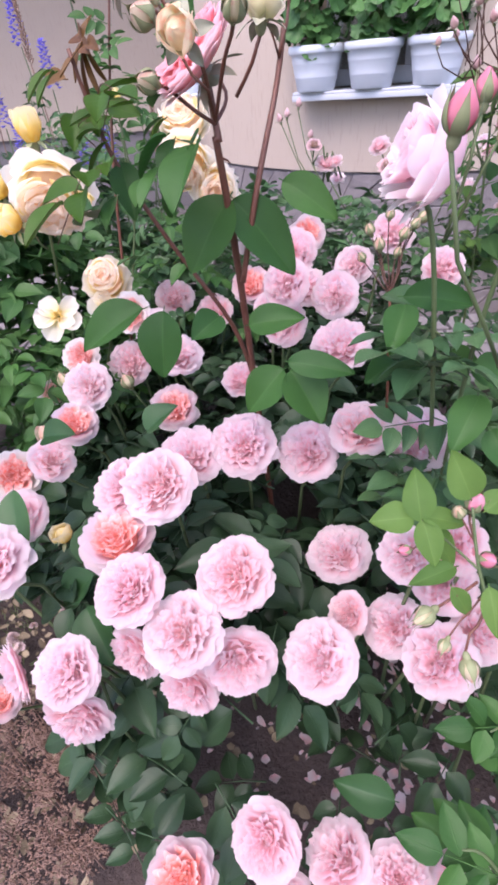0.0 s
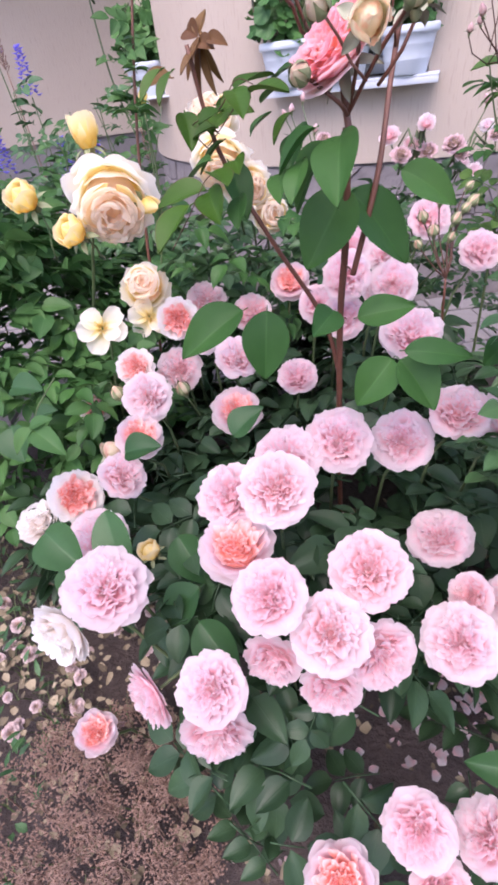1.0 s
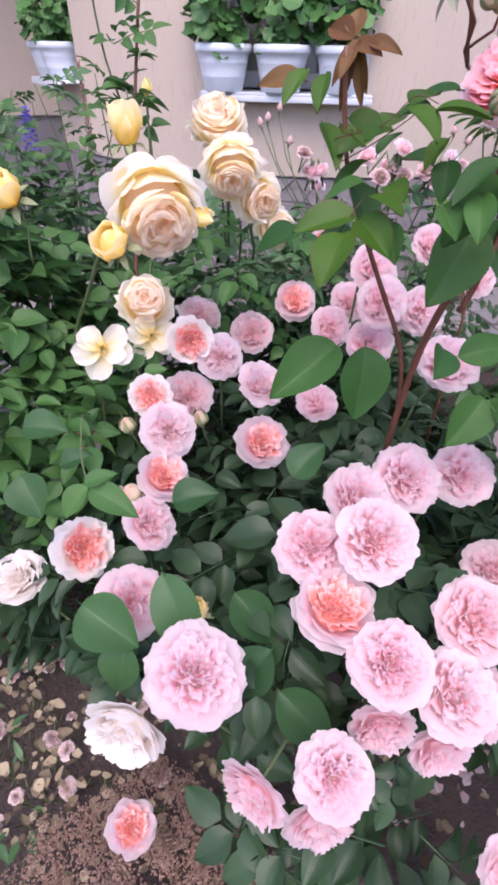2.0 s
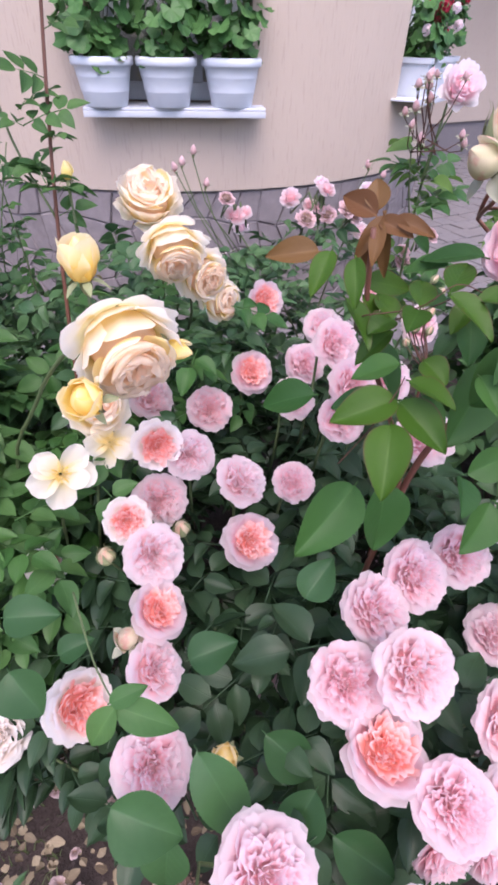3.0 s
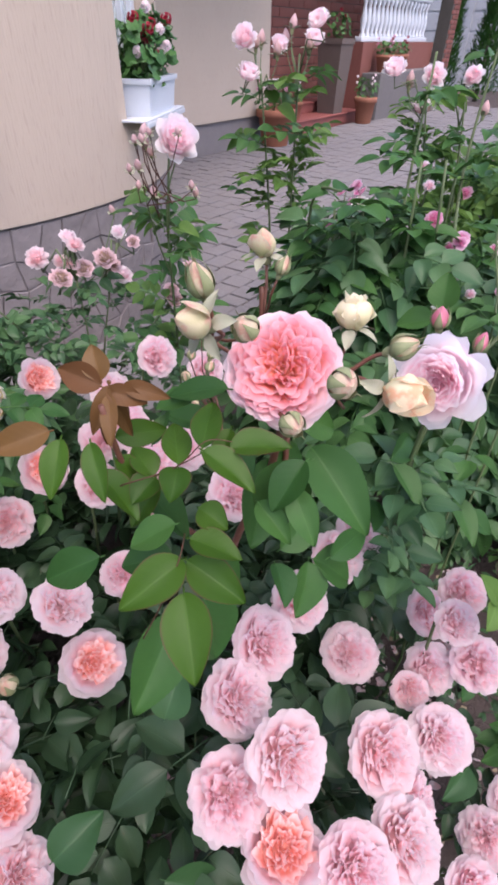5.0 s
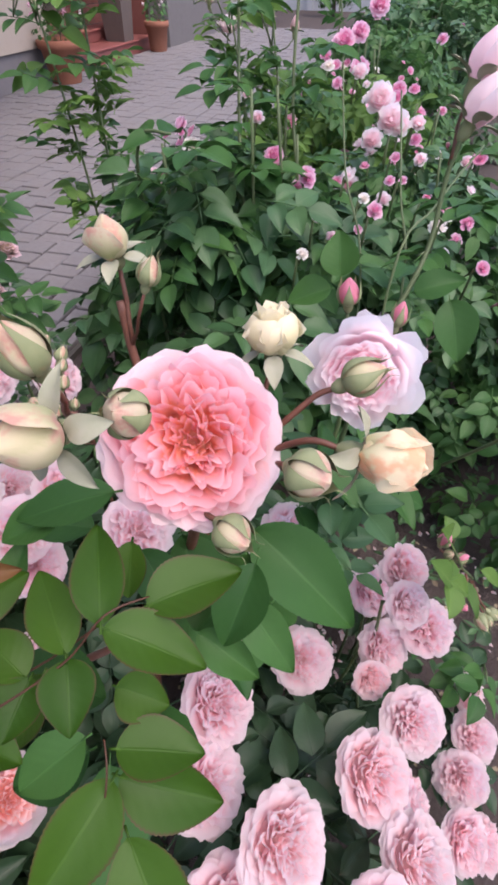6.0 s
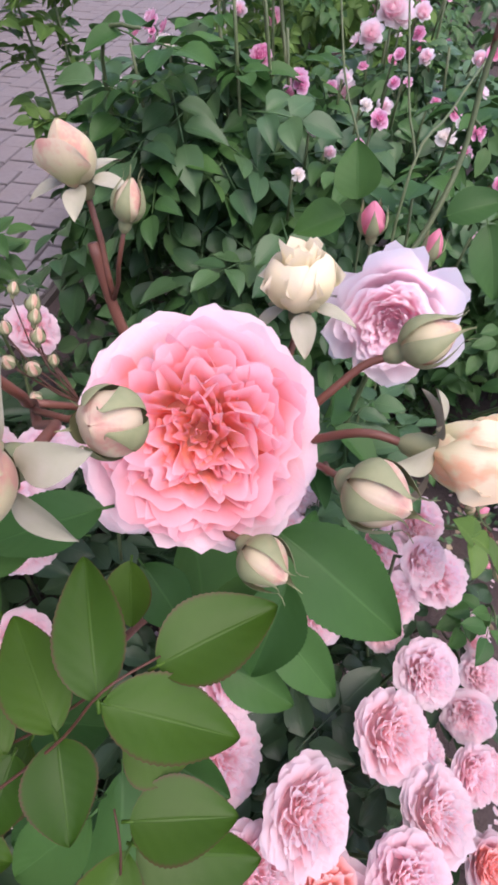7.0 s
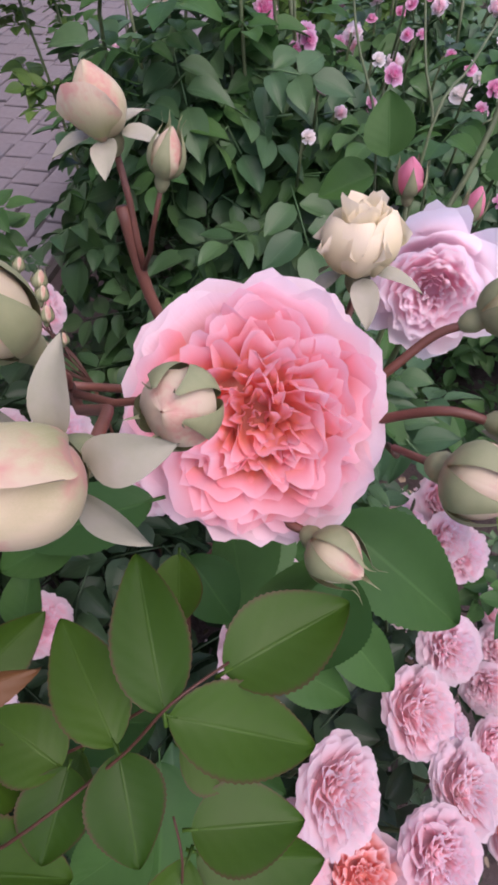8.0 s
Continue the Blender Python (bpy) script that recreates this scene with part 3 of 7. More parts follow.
# ---- ground ----
def ground():
    s = Shape()
    n, pts, uvs = 121, [], []
    for j in range(n):
        for i in range(n):
            a, b = (i / (n - 1) * 2 - 1), (j / (n - 1) * 2 - 1)
            x, y = 3 * a + 77 * a ** 5, 1 + 3 * b + 77 * b ** 5
            near = max(0.0, 1 - max(abs(x), abs(y - 0.6)) / 3.2)
            z = -0.03 + near * (0.05 * noise.noise((x * 6, y * 6, 0)) + 0.02 * noise.noise((x * 25, y * 25, 3)))
            if y > 1.5:
                z = -0.05
            pts.append((x, y, z))
            uvs.append((0.5, 0.5))
    s.grid(pts, uvs, n, n)
    return tagged(part("ground", s, M_SOIL), "dark crumbly garden soil of the rose bed", "soil", kind="structure")


ground()


# ---- pink rose bush ----
def bloom_set(rings, size, seeds, heart, mo, mh, nu=5, nv=5):
    out = []
    for sd in seeds:
        a, b = rings_bloom(rings, size, sd, heart, nu, nv)
        out.append((a.mesh("bloom", mo), b.mesh("heart", mh) if b.f else None))
    return out


def cup_set(rings, seeds, mo, mh=None, heart=99, size=0.047, **more):
    out = []
    for sd in seeds:
        a, b = cup_rose(rings, size, sd, heart, **more)
        out.append((a.mesh("bloom", mo), b.mesh("heart", mh) if b.f else None))
    return out


PINKS = cup_set(POMPON, (1, 2, 3, 4, 5), M_PINK, size=0.0445, z0=-0.24, nu=9, crease=0.17, upright=0.46, sunk=0.05, lobed=0.15)
PALES = cup_set(POMPON, (6, 7, 8), M_PALE, size=0.0445, z0=-0.24, nu=9, crease=0.17, upright=0.46, sunk=0.05, lobed=0.15)
SALMONS = cup_set(BOWL, (11, 12), M_PINK, M_HEART, 3, 0.0445, nu=9, crease=0.13, upright=0.46, sunk=0.05) + cup_set(BOWL, (13,), M_WHITEP, M_HEART, 3, 0.0445, nu=9, crease=0.13, upright=0.46, sunk=0.05)
FADED = cup_set(BOWL, (21, 22), M_WHITEP, z0=-0.4, nu=9, nv=7, crease=0.16, upright=0.4, lobed=0.14)


def put_bloom(parent, kinds, p, r, facing=None, stem_to=None, rng=R, name="bloom", base=0.047, mstem=None, sink=0.3):
    p = Vector(p)
    f = Vector(facing) if facing else (Vector((-0.12, 0.12, 1.25)) - p).normalized() + Vector((rng.uniform(-0.3, 0.3), rng.uniform(-0.3, 0.3), rng.uniform(-0.1, 0.3)))
    f.normalize()
    me, he = kinds[rng.randrange(len(kinds))]
    k = r / base
    b = new(name, me)
    b.parent = parent
    b.matrix_basis = frame_at(p - f * r * sink, f, (rng.uniform(-1, 1), rng.uniform(-1, 1), 0.1)) @ Matrix.Diagonal((k, k, k, 1))
    if he:
        h = new("heart", he)
        h.parent = b
    if stem_to is not None:
        s = Shape()
        a = Vector(stem_to)
        q = p - f * r * (sink + 0.4)
        s.tube([a, a.lerp(q, 0.4) + Vector((0, 0, 0.05)), q - f * 0.05, q - f * 0.012, q], 0.003, 0.002, 5)
        part("stem", s, mstem or M_STEM, parent)
    return b


def leaflet(s, length, width, m, fold=0.25, droop=0.25, n=6, teeth=0, rng=R):
    """An oval pointed leaf along +x with its face up z."""
    pts, uvs = [], []
    cols = (-1, -0.55, -0.03, 0.03, 0.55, 1) if n > 20 else (-1, -0.5, 0, 0.5, 1)
    for j in range(n + 1):
        v = j / n
        w = width * 0.5 * (math.sin(math.pi * v ** 0.82) ** 0.75 if 0 < v < 1 else 0) * (1.06 - 0.25 * v)
        if teeth and 0 < j < n:
            w *= 1 + (0.018 if j % 2 else -0.018)
        for u in cols:
            z = fold * abs(u) * w - droop * length * v * v * 0.6 + 0.02 * length * math.sin(u * 2 + v * 5)
            pts.append((length * v, u * w, z))
            uvs.append((u * 0.5 + 0.5, v))
    s.grid(pts, uvs, len(cols), n + 1, m)


def compound(ll, lw, pairs, seed, n=6, teeth=0, spread=62):
    """A rose leaf: a stalk along +x with pairs of leaflets and one at the tip."""
    rng = random.Random(seed)
    s = Shape()
    gap = ll * 0.62
    start = gap * 0.7
    tip = start + gap * (pairs - 1) + gap * 0.55
    s.tube([(0, 0, 0), (tip * 0.5, 0, 0.05 * tip), (tip, 0, 0)], 0.0012, 0.0008, 4)
    for k in range(pairs):
        x = start + gap * k
        q = 0.78 + 0.22 * (k + 1) / pairs
        for sg in (-1, 1):
            m = Matrix.Translation((x, 0, 0.02 * tip)) @ Matrix.Rotation(radians(sg * (spread + rng.uniform(-8, 8))), 4, "Z") @ Matrix.Rotation(radians(rng.uniform(-12, 22)), 4, "Y") @ Matrix.Rotation(radians(rng.uniform(-18, 18)), 4, "X") @ Matrix.Translation((ll * 0.07, 0, 0))
            leaflet(s, ll * q * rng.uniform(0.92, 1.06), lw * q, m, rng.uniform(0.25, 0.8), rng.uniform(0.1, 0.6), n, teeth)
    m = Matrix.Translation((tip, 0, 0)) @ Matrix.Rotation(radians(rng.uniform(0, 15)), 4, "Y") @ Matrix.Translation((ll * 0.05, 0, 0))
    leaflet(s, ll * 1.08, lw * 1.08, m, rng.uniform(0.25, 0.7), rng.uniform(0.1, 0.55), n, teeth)
    return s


LEAF_SHAPES = [compound(0.050, 0.033, 2, 31), compound(0.046, 0.030, 2, 32), compound(0.044, 0.030, 3, 33), compound(0.054, 0.036, 1, 34)]
LEAVES = [s.mesh("leaf", M_LEAF) for s in LEAF_SHAPES]
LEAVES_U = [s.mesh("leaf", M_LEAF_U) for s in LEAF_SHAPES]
LEAVES_D = [s.mesh("leaf", M_LEAF_D) for s in LEAF_SHAPES]
LEAVES_Y = [s.mesh("leaf", M_LEAF_Y) for s in LEAF_SHAPES]
LEAVES_S = [s.mesh("leaf", M_LEAF_S) for s in LEAF_SHAPES]


def put_leaf(parent, meshes, p, along, up, k=1.0, rng=R, name="leaf"):
    ob = new(name, meshes[rng.randrange(len(meshes))])
    ob.parent = parent
    x, u = Vector(along).normalized(), Vector(up)
    z = (u - x * u.dot(x)).normalized()
    m = Matrix((x, z.cross(x), z)).transposed().to_4x4()
    m.translation = Vector(p)
    ob.matrix_basis = m @ Matrix.Diagonal((k, k, k, 1))
    return ob


def leaf_pose(p, along, up, k):
    x, u = Vector(along).normalized(), Vector(up)
    z = (u - x * u.dot(x)).normalized()
    m = Matrix((x, z.cross(x), z)).transposed().to_4x4()
    m.translation = Vector(p)
    return m @ Matrix.Diagonal((k, k, k, 1))


pink = thing("rose_bush", "low pink rose bush crowded with pompon blooms", "rose bush", (0, 0, 0))
NEAR = [(-0.015, 0.353, 0.610, 0.050), (0.124, 0.460, 0.523, 0.049), (-0.135, 0.335, 0.617, 0.046), (-0.070, 0.296, 0.585, 0.048), (-0.006, 0.288, 0.518, 0.046), (0.080, 0.298, 0.529, 0.048), (-0.108, 0.436, 0.679, 0.050), (-0.003, 0.536, 0.659, 0.050), (0.083, 0.537, 0.642, 0.047), (0.151, 0.516, 0.696, 0.042), (0.227, 0.509, 0.678, 0.047), (0.145, 0.696, 0.727, 0.051)]
LOW = [(-0.078, 0.528, 0.652, 0.049), (-0.166, 0.477, 0.645, 0.048), (-0.075, 0.273, 0.481, 0.041), (-0.212, 0.276, 0.537, 0.043), (-0.219, 0.255, 0.440, 0.047), (0.175, 0.344, 0.515, 0.042), (0.211, 0.287, 0.540, 0.045),
       (0.009, 0.168, 0.327, 0.047), (0.095, 0.171, 0.291, 0.047), (-0.323, 0.384, 0.611, 0.055), (0.170, 0.148, 0.300, 0.042), (-0.385, 0.545, 0.521, 0.052)]
BACK = [(-0.244, 0.851, 0.627, 0.047), (-0.291, 0.743, 0.643, 0.046), (-0.337, 0.633, 0.567, 0.042), (0.146, 0.794, 0.764, 0.042), (0.219, 1.066, 0.724, 0.044), (-0.183, 0.860, 0.689, 0.042), (-0.087, 0.996, 0.663, 0.045),
        (0.114, 0.977, 0.713, 0.043), (-0.124, 0.793, 0.673, 0.044), (-0.019, 0.802, 0.611, 0.040), (0.044, 0.905, 0.700, 0.042), (0.064, 0.786, 0.790, 0.042), (0.085, 0.860, 0.820, 0.042), (-0.172, 1.058, 0.681, 0.046),
        (0.369, 0.941, 0.750, 0.042), (0.061, 0.797, 0.717, 0.042), (0.278, 0.979, 0.809, 0.042), (0.163, 0.898, 0.713, 0.040)]
TURNED = {(-0.075, 0.273): (-0.15, -0.75, 0.25), (-0.219, 0.255): (-0.05, -0.85, 0.20), (-0.006, 0.288): (0.15, -0.75, 0.45), (0.009, 0.168): (-0.25, -0.5, 0.8)}  # heads that nod outwards
for row in (NEAR, LOW, BACK):
    for i, (x, y, z, r) in enumerate(row):
        put_bloom(pink, PALES if row is BACK and x < -0.05 or row is NEAR and i % 3 == 0 else PINKS, (x, y, z), r, TURNED.get((x, y)), (x * 0.9, y + 0.07, z - 0.26))
for x, y, z, r in ((-0.162, 0.409, 0.620, 0.049), (-0.140, 0.736, 0.595, 0.046), (-0.308, 0.693, 0.600, 0.042), (-0.310, 0.794, 0.673, 0.036), (-0.441, 0.665, 0.503, 0.050), (-0.434, 0.372, 0.260, 0.035), (-0.228, 0.877, 0.715, 0.041),
                   (0.129, 1.152, 0.770, 0.042), (0.002, 0.989, 0.721, 0.041), (-0.432, 0.880, 0.546, 0.034), (-0.094, 0.141, 0.300, 0.046)):
    put_bloom(pink, SALMONS[2:] if y > 0.78 and x < -0.2 or x < -0.43 and y > 0.6 else SALMONS[:2], (x, y, z), r, None, (x * 0.9, y + 0.07, z - 0.26))
put_bloom(pink, PINKS, (-0.142, 0.303, 0.511), 0.040, (-0.35, -0.9, 0.25), (-0.1, 0.4, 0.2))
put_bloom(pink, PINKS, (-0.300, 0.291, 0.496), 0.042, (-0.75, -0.6, 0.15), (-0.15, 0.4, 0.2))
put_bloom(pink, FADED, (-0.416, 0.376, 0.515), 0.045, (-0.45, -0.75, 0.2), (-0.2, 0.4, 0.2))
put_bloom(pink, FADED, (-0.578, 0.745, 0.384), 0.046, (-0.1, -0.3, 0.9), (-0.4, 0.6, 0.1))
put_bloom(pink, PINKS, (0.175, 0.340, 0.655), 0.034, None, (0.19, 0.37, 0.30))
put_bloom(pink, PINKS, (0.225, 0.350, 0.660), 0.036, None, (0.235, 0.38, 0.30))
put_bloom(pink, PINKS, (0.240, 0.375, 0.560), 0.042, None, (0.24, 0.40, 0.20))
put_bloom(pink, PINKS, (0.285, 0.330, 0.520), 0.040, (0.2, -0.4, 0.9), (0.27, 0.36, 0.2))
put_bloom(pink, PINKS, (0.262, 0.330, 0.465), 0.034, (0.75, -0.2, 0.6), (0.24, 0.34, 0.2))
put_bloom(pink, FADED, (-0.222, 0.745, 0.320), 0.044, (0.1, -0.4, 0.8), (-0.2, 0.6, 0.1))


def canopy(x, y):
    """Height of the pink bush's leaf roof."""
    h = 0.60 * max(0.0, 1 - ((x + 0.02) / 0.62) ** 2) ** 0.5
    return h * min(1.0, max(0.0, (y - 0.02) / 0.32)) ** 0.7 + 0.10 * min(1.0, max(0.0, y - 0.7))


def fill_leaves(parent, meshes, count, spot, k0, k1, seed, stuff_shapes=None, stuff_mat=None, stuff_count=0, parts=300, outward=0.5, slope=(-0.35, 0.35)):
    rng = random.Random(seed)
    n = 0
    rest = Shape()
    for i in range(count + stuff_count):
        p, out = spot(rng)
        al = Vector((rng.uniform(-1, 1), rng.uniform(-1, 1), rng.uniform(*slope))) + Vector(out) * outward
        up = Vector((rng.uniform(-0.5, 0.5), rng.uniform(-0.5, 0.5), 1)) + Vector(out) * 0.4
        k = rng.uniform(k0, k1)
        if i < min(count, parts):
            put_leaf(parent, meshes, p, al, up, k, rng)
        else:
            rest.join(LEAF_SHAPES[rng.randrange(4)], leaf_pose(p, al, up, k))
    if rest.f:
        tagged(part("foliage", rest, stuff_mat, parent), kind="stuff")


def pink_spot(rng):
    while True:
        x, y = rng.uniform(-0.62, 0.60), rng.uniform(0.06, 1.35)
        h = canopy(x, y)
        if h > 0.12 and not (y < 0.34 and rng.random() < 0.72) and not (x < -0.28 and y < 0.50) and not (x < -0.45 and y < 0.7) and not (x > 0.22 and y < 0.5 and rng.random() < 0.88):
            break
    z = h - 0.03 - abs(rng.gauss(0, 0.13)) - (0.08 if y < 0.36 else 0.0)
    for bx, by, bz, br in NEAR + LOW + BACK:
        if (bx - x) ** 2 + (by - y) ** 2 < 0.0064 and z > bz - 0.10:
            z = bz - rng.uniform(0.10, 0.20)
    return (x, y, max(0.03, z)), (x * 1.2, (y - 0.5) * 1.2, 0)


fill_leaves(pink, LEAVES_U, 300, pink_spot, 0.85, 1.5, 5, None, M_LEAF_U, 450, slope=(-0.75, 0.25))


# ---- buds ----
def bud_meshes(material, seed, reflex, ragged=0):
    """A closed bud along +z, one unit long, with its hip and five sepals."""
    rng = random.Random(seed)
    b, n, k = Shape(), 40, 15
    pts, uvs = [], []
    for j in range(k):
        v = j / (k - 1)
        r = 0.40 * math.sin(math.pi * (0.10 + 0.895 * v ** 0.9)) ** 0.75 * (1 - 0.18 * v)
        for i in range(n + 1):
            a = 2 * math.pi * i / n
            lap = (i / n * 3 + v * 0.9) % 1.0
            w = r * (1 + 0.17 * lap * min(1, 3 * v) + 0.03 * math.cos(2 * a))
            pts.append((w * math.cos(a), w * math.sin(a), v - 0.05 * lap * v))
            uvs.append((i / n, 0.25 + 0.6 * v * (0.5 + 0.5 * lap)))
    b.grid(pts, uvs, n + 1, k)
    if reflex > 60:
        petal(b, 0.98, 0.95, 22, 84, 10, Matrix.Rotation(radians(rng.uniform(0, 360)), 4, "Z") @ Matrix.Translation((0.27, 0, 0.0)), 0, 0.01, 9, 10, 0.02, rng, 0.2)
    for i in range(ragged):
        m = Matrix.Rotation(radians(360 * i / max(1, ragged) + rng.uniform(-30, 30)), 4, "Z")
        if ragged == 5:
            petal(b, rng.uniform(1.06, 1.16), rng.uniform(0.85, 0.98), rng.uniform(34, 38), rng.uniform(126, 138), rng.uniform(-10, 8), m @ Matrix.Translation((0.20, 0, rng.uniform(0.0, 0.05))), 0.04, 0.02, 11, 12, 0.05, rng, 0.4)
            petal(b, rng.uniform(1.0, 1.14), rng.uniform(0.45, 0.6), rng.uniform(10, 16), rng.uniform(26, 40), rng.uniform(10, 50), m @ Matrix.Rotation(0.6, 4, "Z") @ Matrix.Translation((0.10, 0, 0.0)), 0.1, 0.06, 9, 10, 0.1, rng, 1.0)
        else:
            petal(b, rng.uniform(0.95, 1.12), rng.uniform(0.95, 1.15), rng.uniform(20, 25), rng.uniform(82, 100), rng.uniform(-10, 40), m @ Matrix.Translation((0.28, 0, rng.uniform(0.0, 0.08))), 0, 0.02, 9, 10, 0.04, rng, 0.3)
    h = Shape()
    h.lathe([(0.06, -0.34), (0.13, -0.28), (0.19, -0.14), (0.18, 0.0), (0.26, 0.05)], 12)
    sp = Shape()
    leaflet(sp, (0.62 if material is M_ROSEBUD else 0.80) if reflex < 60 else 0.55 if material is M_YELB else 0.72, 0.78 if reflex < 60 else 0.26 if material is M_YELB else 0.42, Matrix.Identity(4), 0.1 if reflex < 60 else 0.3, -1.25 if reflex < 60 else 0.45, 10)
    turns = [Matrix.Rotation(radians(i * 72 + rng.uniform(-10, 10)), 4, "Z") @ Matrix.Translation((0.22, 0, 0.03)) @ Matrix.Rotation(radians(reflex + rng.uniform(-14, 14) - 90), 4, "Y") for i in range(5)]
    if reflex < 60:
        sp, cols, rows = Shape(), 7, 12
        top = 0.80 if material is M_ROSEBUD else 1.10
        pts, uvs = [], []
        for j in range(rows):
            f = j / (rows - 1)
            v = top * f
            w = min(v, 0.93)
            r = 0.40 * math.sin(math.pi * (0.10 + 0.895 * w ** 0.9)) ** 0.75 * (1 - 0.18 * w) * 1.17 + 0.025 + 0.16 * f ** 5
            for i in range(cols):
                u = 2 * i / (cols - 1) - 1
                a = u * 0.68 * max(0.02, 1 - f * 1.02) ** 0.95
                pts.append((r * (1 + 0.03 * (1 - u * u)) * math.cos(a), r * math.sin(a), v + 0.10 * f * f))
                uvs.append((i / (cols - 1), f))
        sp.grid(pts, uvs, cols, rows)
        turns = [Matrix.Rotation(radians(i * 72 + rng.uniform(-8, 8)), 4, "Z") for i in range(5)]
    return b.mesh("bud", material), h.mesh("hip", M_SEPALG), sp.mesh("sepal", M_SEPALG if reflex < 60 or material is M_YELB else M_SEPAL), turns


BUDS = {"cream": bud_meshes(M_CREAM, 41, 90), "cream_shut": bud_meshes(M_CREAM, 42, 42), "yellow": bud_meshes(M_YELB, 43, 100), "amber": bud_meshes(M_AMBER, 47, 100, 4), "cream_open": bud_meshes(M_IVORY, 48, 104, 5), "yellow_open": bud_meshes(M_YELB, 49, 100, 6), "pink": bud_meshes(M_ROSEBUD, 44, 44), "green": bud_meshes(M_CREAM, 45, 40), "rosy": bud_meshes(M_DUSTY, 46, 60), "lilac": bud_meshes(M_LAVH, 50, 62)}


def put_bud(parent, kind, p, towards, length, wide=1.0, stem_from=None, mstem=None, via=None):
    a, h, sp, turns = BUDS[kind]
    b = new("bud", a)
    b.parent = parent
    f = Vector(towards).normalized()
    base = Vector(p) - f * length * 0.5
    b.matrix_basis = frame_at(base, f) @ Matrix.Diagonal((length * wide, length * wide, length, 1))
    new("hip", h).parent = b
    for m in turns:
        o = new("sepal", sp)
        o.parent = b
        o.matrix_basis = m
    if via is not None:
        q = base - f * length * 0.3
        cane(parent, [stem_from, via, q - f * length * 0.5, q], 0.0019, 0.0015, mstem or M_CANE, "stem")
    elif stem_from is not None:
        s = Shape()
        q = base - f * length * 0.3
        a0 = Vector(stem_from)
        d = (q - a0).length
        s.tube([a0, a0.lerp(q, 0.35) + Vector((0, 0, -0.06 * d)), a0.lerp(q, 0.72) - f * 0.12 * d, q], max(0.0010, min(0.0019, length * 0.07)), max(0.0008, min(0.0016, length * 0.06)), 7)
        part("stem", s, mstem or M_CANE, parent)
    return b


def blade(parent, base, tip, width, up, material):
    """One large leaf from base to tip with a toothed rim."""
    s = Shape()
    b, t = Vector(base), Vector(tip)
    x = (t - b).normalized()
    u = Vector(up)
    z = (u - x * u.dot(x)).normalized()
    m = Matrix((x, z.cross(x), z)).transposed().to_4x4()
    m.translation = b
    ln = (t - b).length
    leaflet(s, ln, width, m, R.uniform(0.40, 0.72), R.uniform(0.05, 0.2), 44, 1)
    s.tube([b - x * ln * 0.07 - z * ln * 0.02, b, b + x * ln * 0.06], 0.0007, 0.0005, 5)
    return part("leaf", s, material, parent)


def cane(parent, pts, r0, r1, material=M_CANE, name="cane", thorns=0):
    s = Shape()
    path = []
    p = [Vector(q) for q in pts]
    for i in range(len(p) - 1):
        p0, p1, p2, p3 = p[max(i - 1, 0)], p[i], p[i + 1], p[min(i + 2, len(p) - 1)]
        for k in range(5):
            t = k / 5
            path.append(0.5 * ((2 * p1) + (p2 - p0) * t + (2 * p0 - 5 * p1 + 4 * p2 - p3) * t * t + (3 * p1 - p0 - 3 * p2 + p3) * t ** 3))
    path.append(p[-1])
    s.tube(path, r0, r1, 8)
    for i in range(thorns):
        q = path[R.randrange(2, len(path) - 2)]
        a = R.uniform(0, 6.28)
        d = Vector((math.cos(a), math.sin(a), -0.35))
        s.tube([q + d * r1 * 0.6, q + d * (r1 + 0.004), q + d * (r1 + 0.007) - Vector((0, 0, 0.002))], 0.0016, 0.0003, 5)
    return part(name, s, material, parent)


# long shoots with fresh leaves at the bush's open side
cane(pink, [(0.42, 0.34, 0.0), (0.40, 0.31, 0.24), (0.335, 0.285, 0.37), (0.30, 0.272, 0.385)], 0.003, 0.0012, M_STEM)
cane(pink, [(0.36, 0.08, 0.0), (0.33, 0.11, 0.22), (0.262, 0.15, 0.36), (0.23, 0.155, 0.38)], 0.0034, 0.0012, M_STEM)
for p, along, up, k in (((0.345, 0.288, 0.365), (-0.9, -0.15, 0.25), (-0.1, -0.45, 0.9), 1.0), ((0.37, 0.30, 0.31), (-0.35, -0.8, 0.1), (0.1, -0.4, 0.9), 1.05),
                        ((0.285, 0.14, 0.33), (-0.9, 0.25, 0.2), (-0.1, -0.3, 0.95), 1.0), ((0.30, 0.13, 0.29), (-0.5, 0.7, 0.15), (0.1, -0.3, 0.95), 1.05)):
    put_leaf(pink, LEAVES_D[:2], p, along, up, k)


# late buds and low blooms of the pink bush
put_bud(pink, "cream_shut", (-0.235, 0.795, 0.617), (-0.2, -0.2, 1), 0.030, 1.0, (-0.205, 0.845, 0.497), M_STEM)
put_bud(pink, "cream_shut", (-0.352, 0.790, 0.629), (-0.2, -0.2, 1), 0.030, 1.0, (-0.322, 0.840, 0.509), M_STEM)
put_bud(pink, "cream", (-0.363, 0.685, 0.582), (-0.2, -0.2, 1), 0.034, 1.0, (-0.333, 0.735, 0.462), M_STEM)
put_bud(pink, "yellow_open", (-0.303, 0.520, 0.499), (-0.2, -0.2, 1), 0.030, 1.0, (-0.273, 0.570, 0.379), M_STEM)
put_bloom(pink, PINKS, (-0.214, 0.724, 0.228), 0.034, (-0.1, -0.5, 0.8), (-0.184, 0.774, 0.108))
put_bloom(pink, PINKS, (-0.127, 0.689, 0.168), 0.034, (-0.1, -0.5, 0.8), (-0.097, 0.739, 0.048))

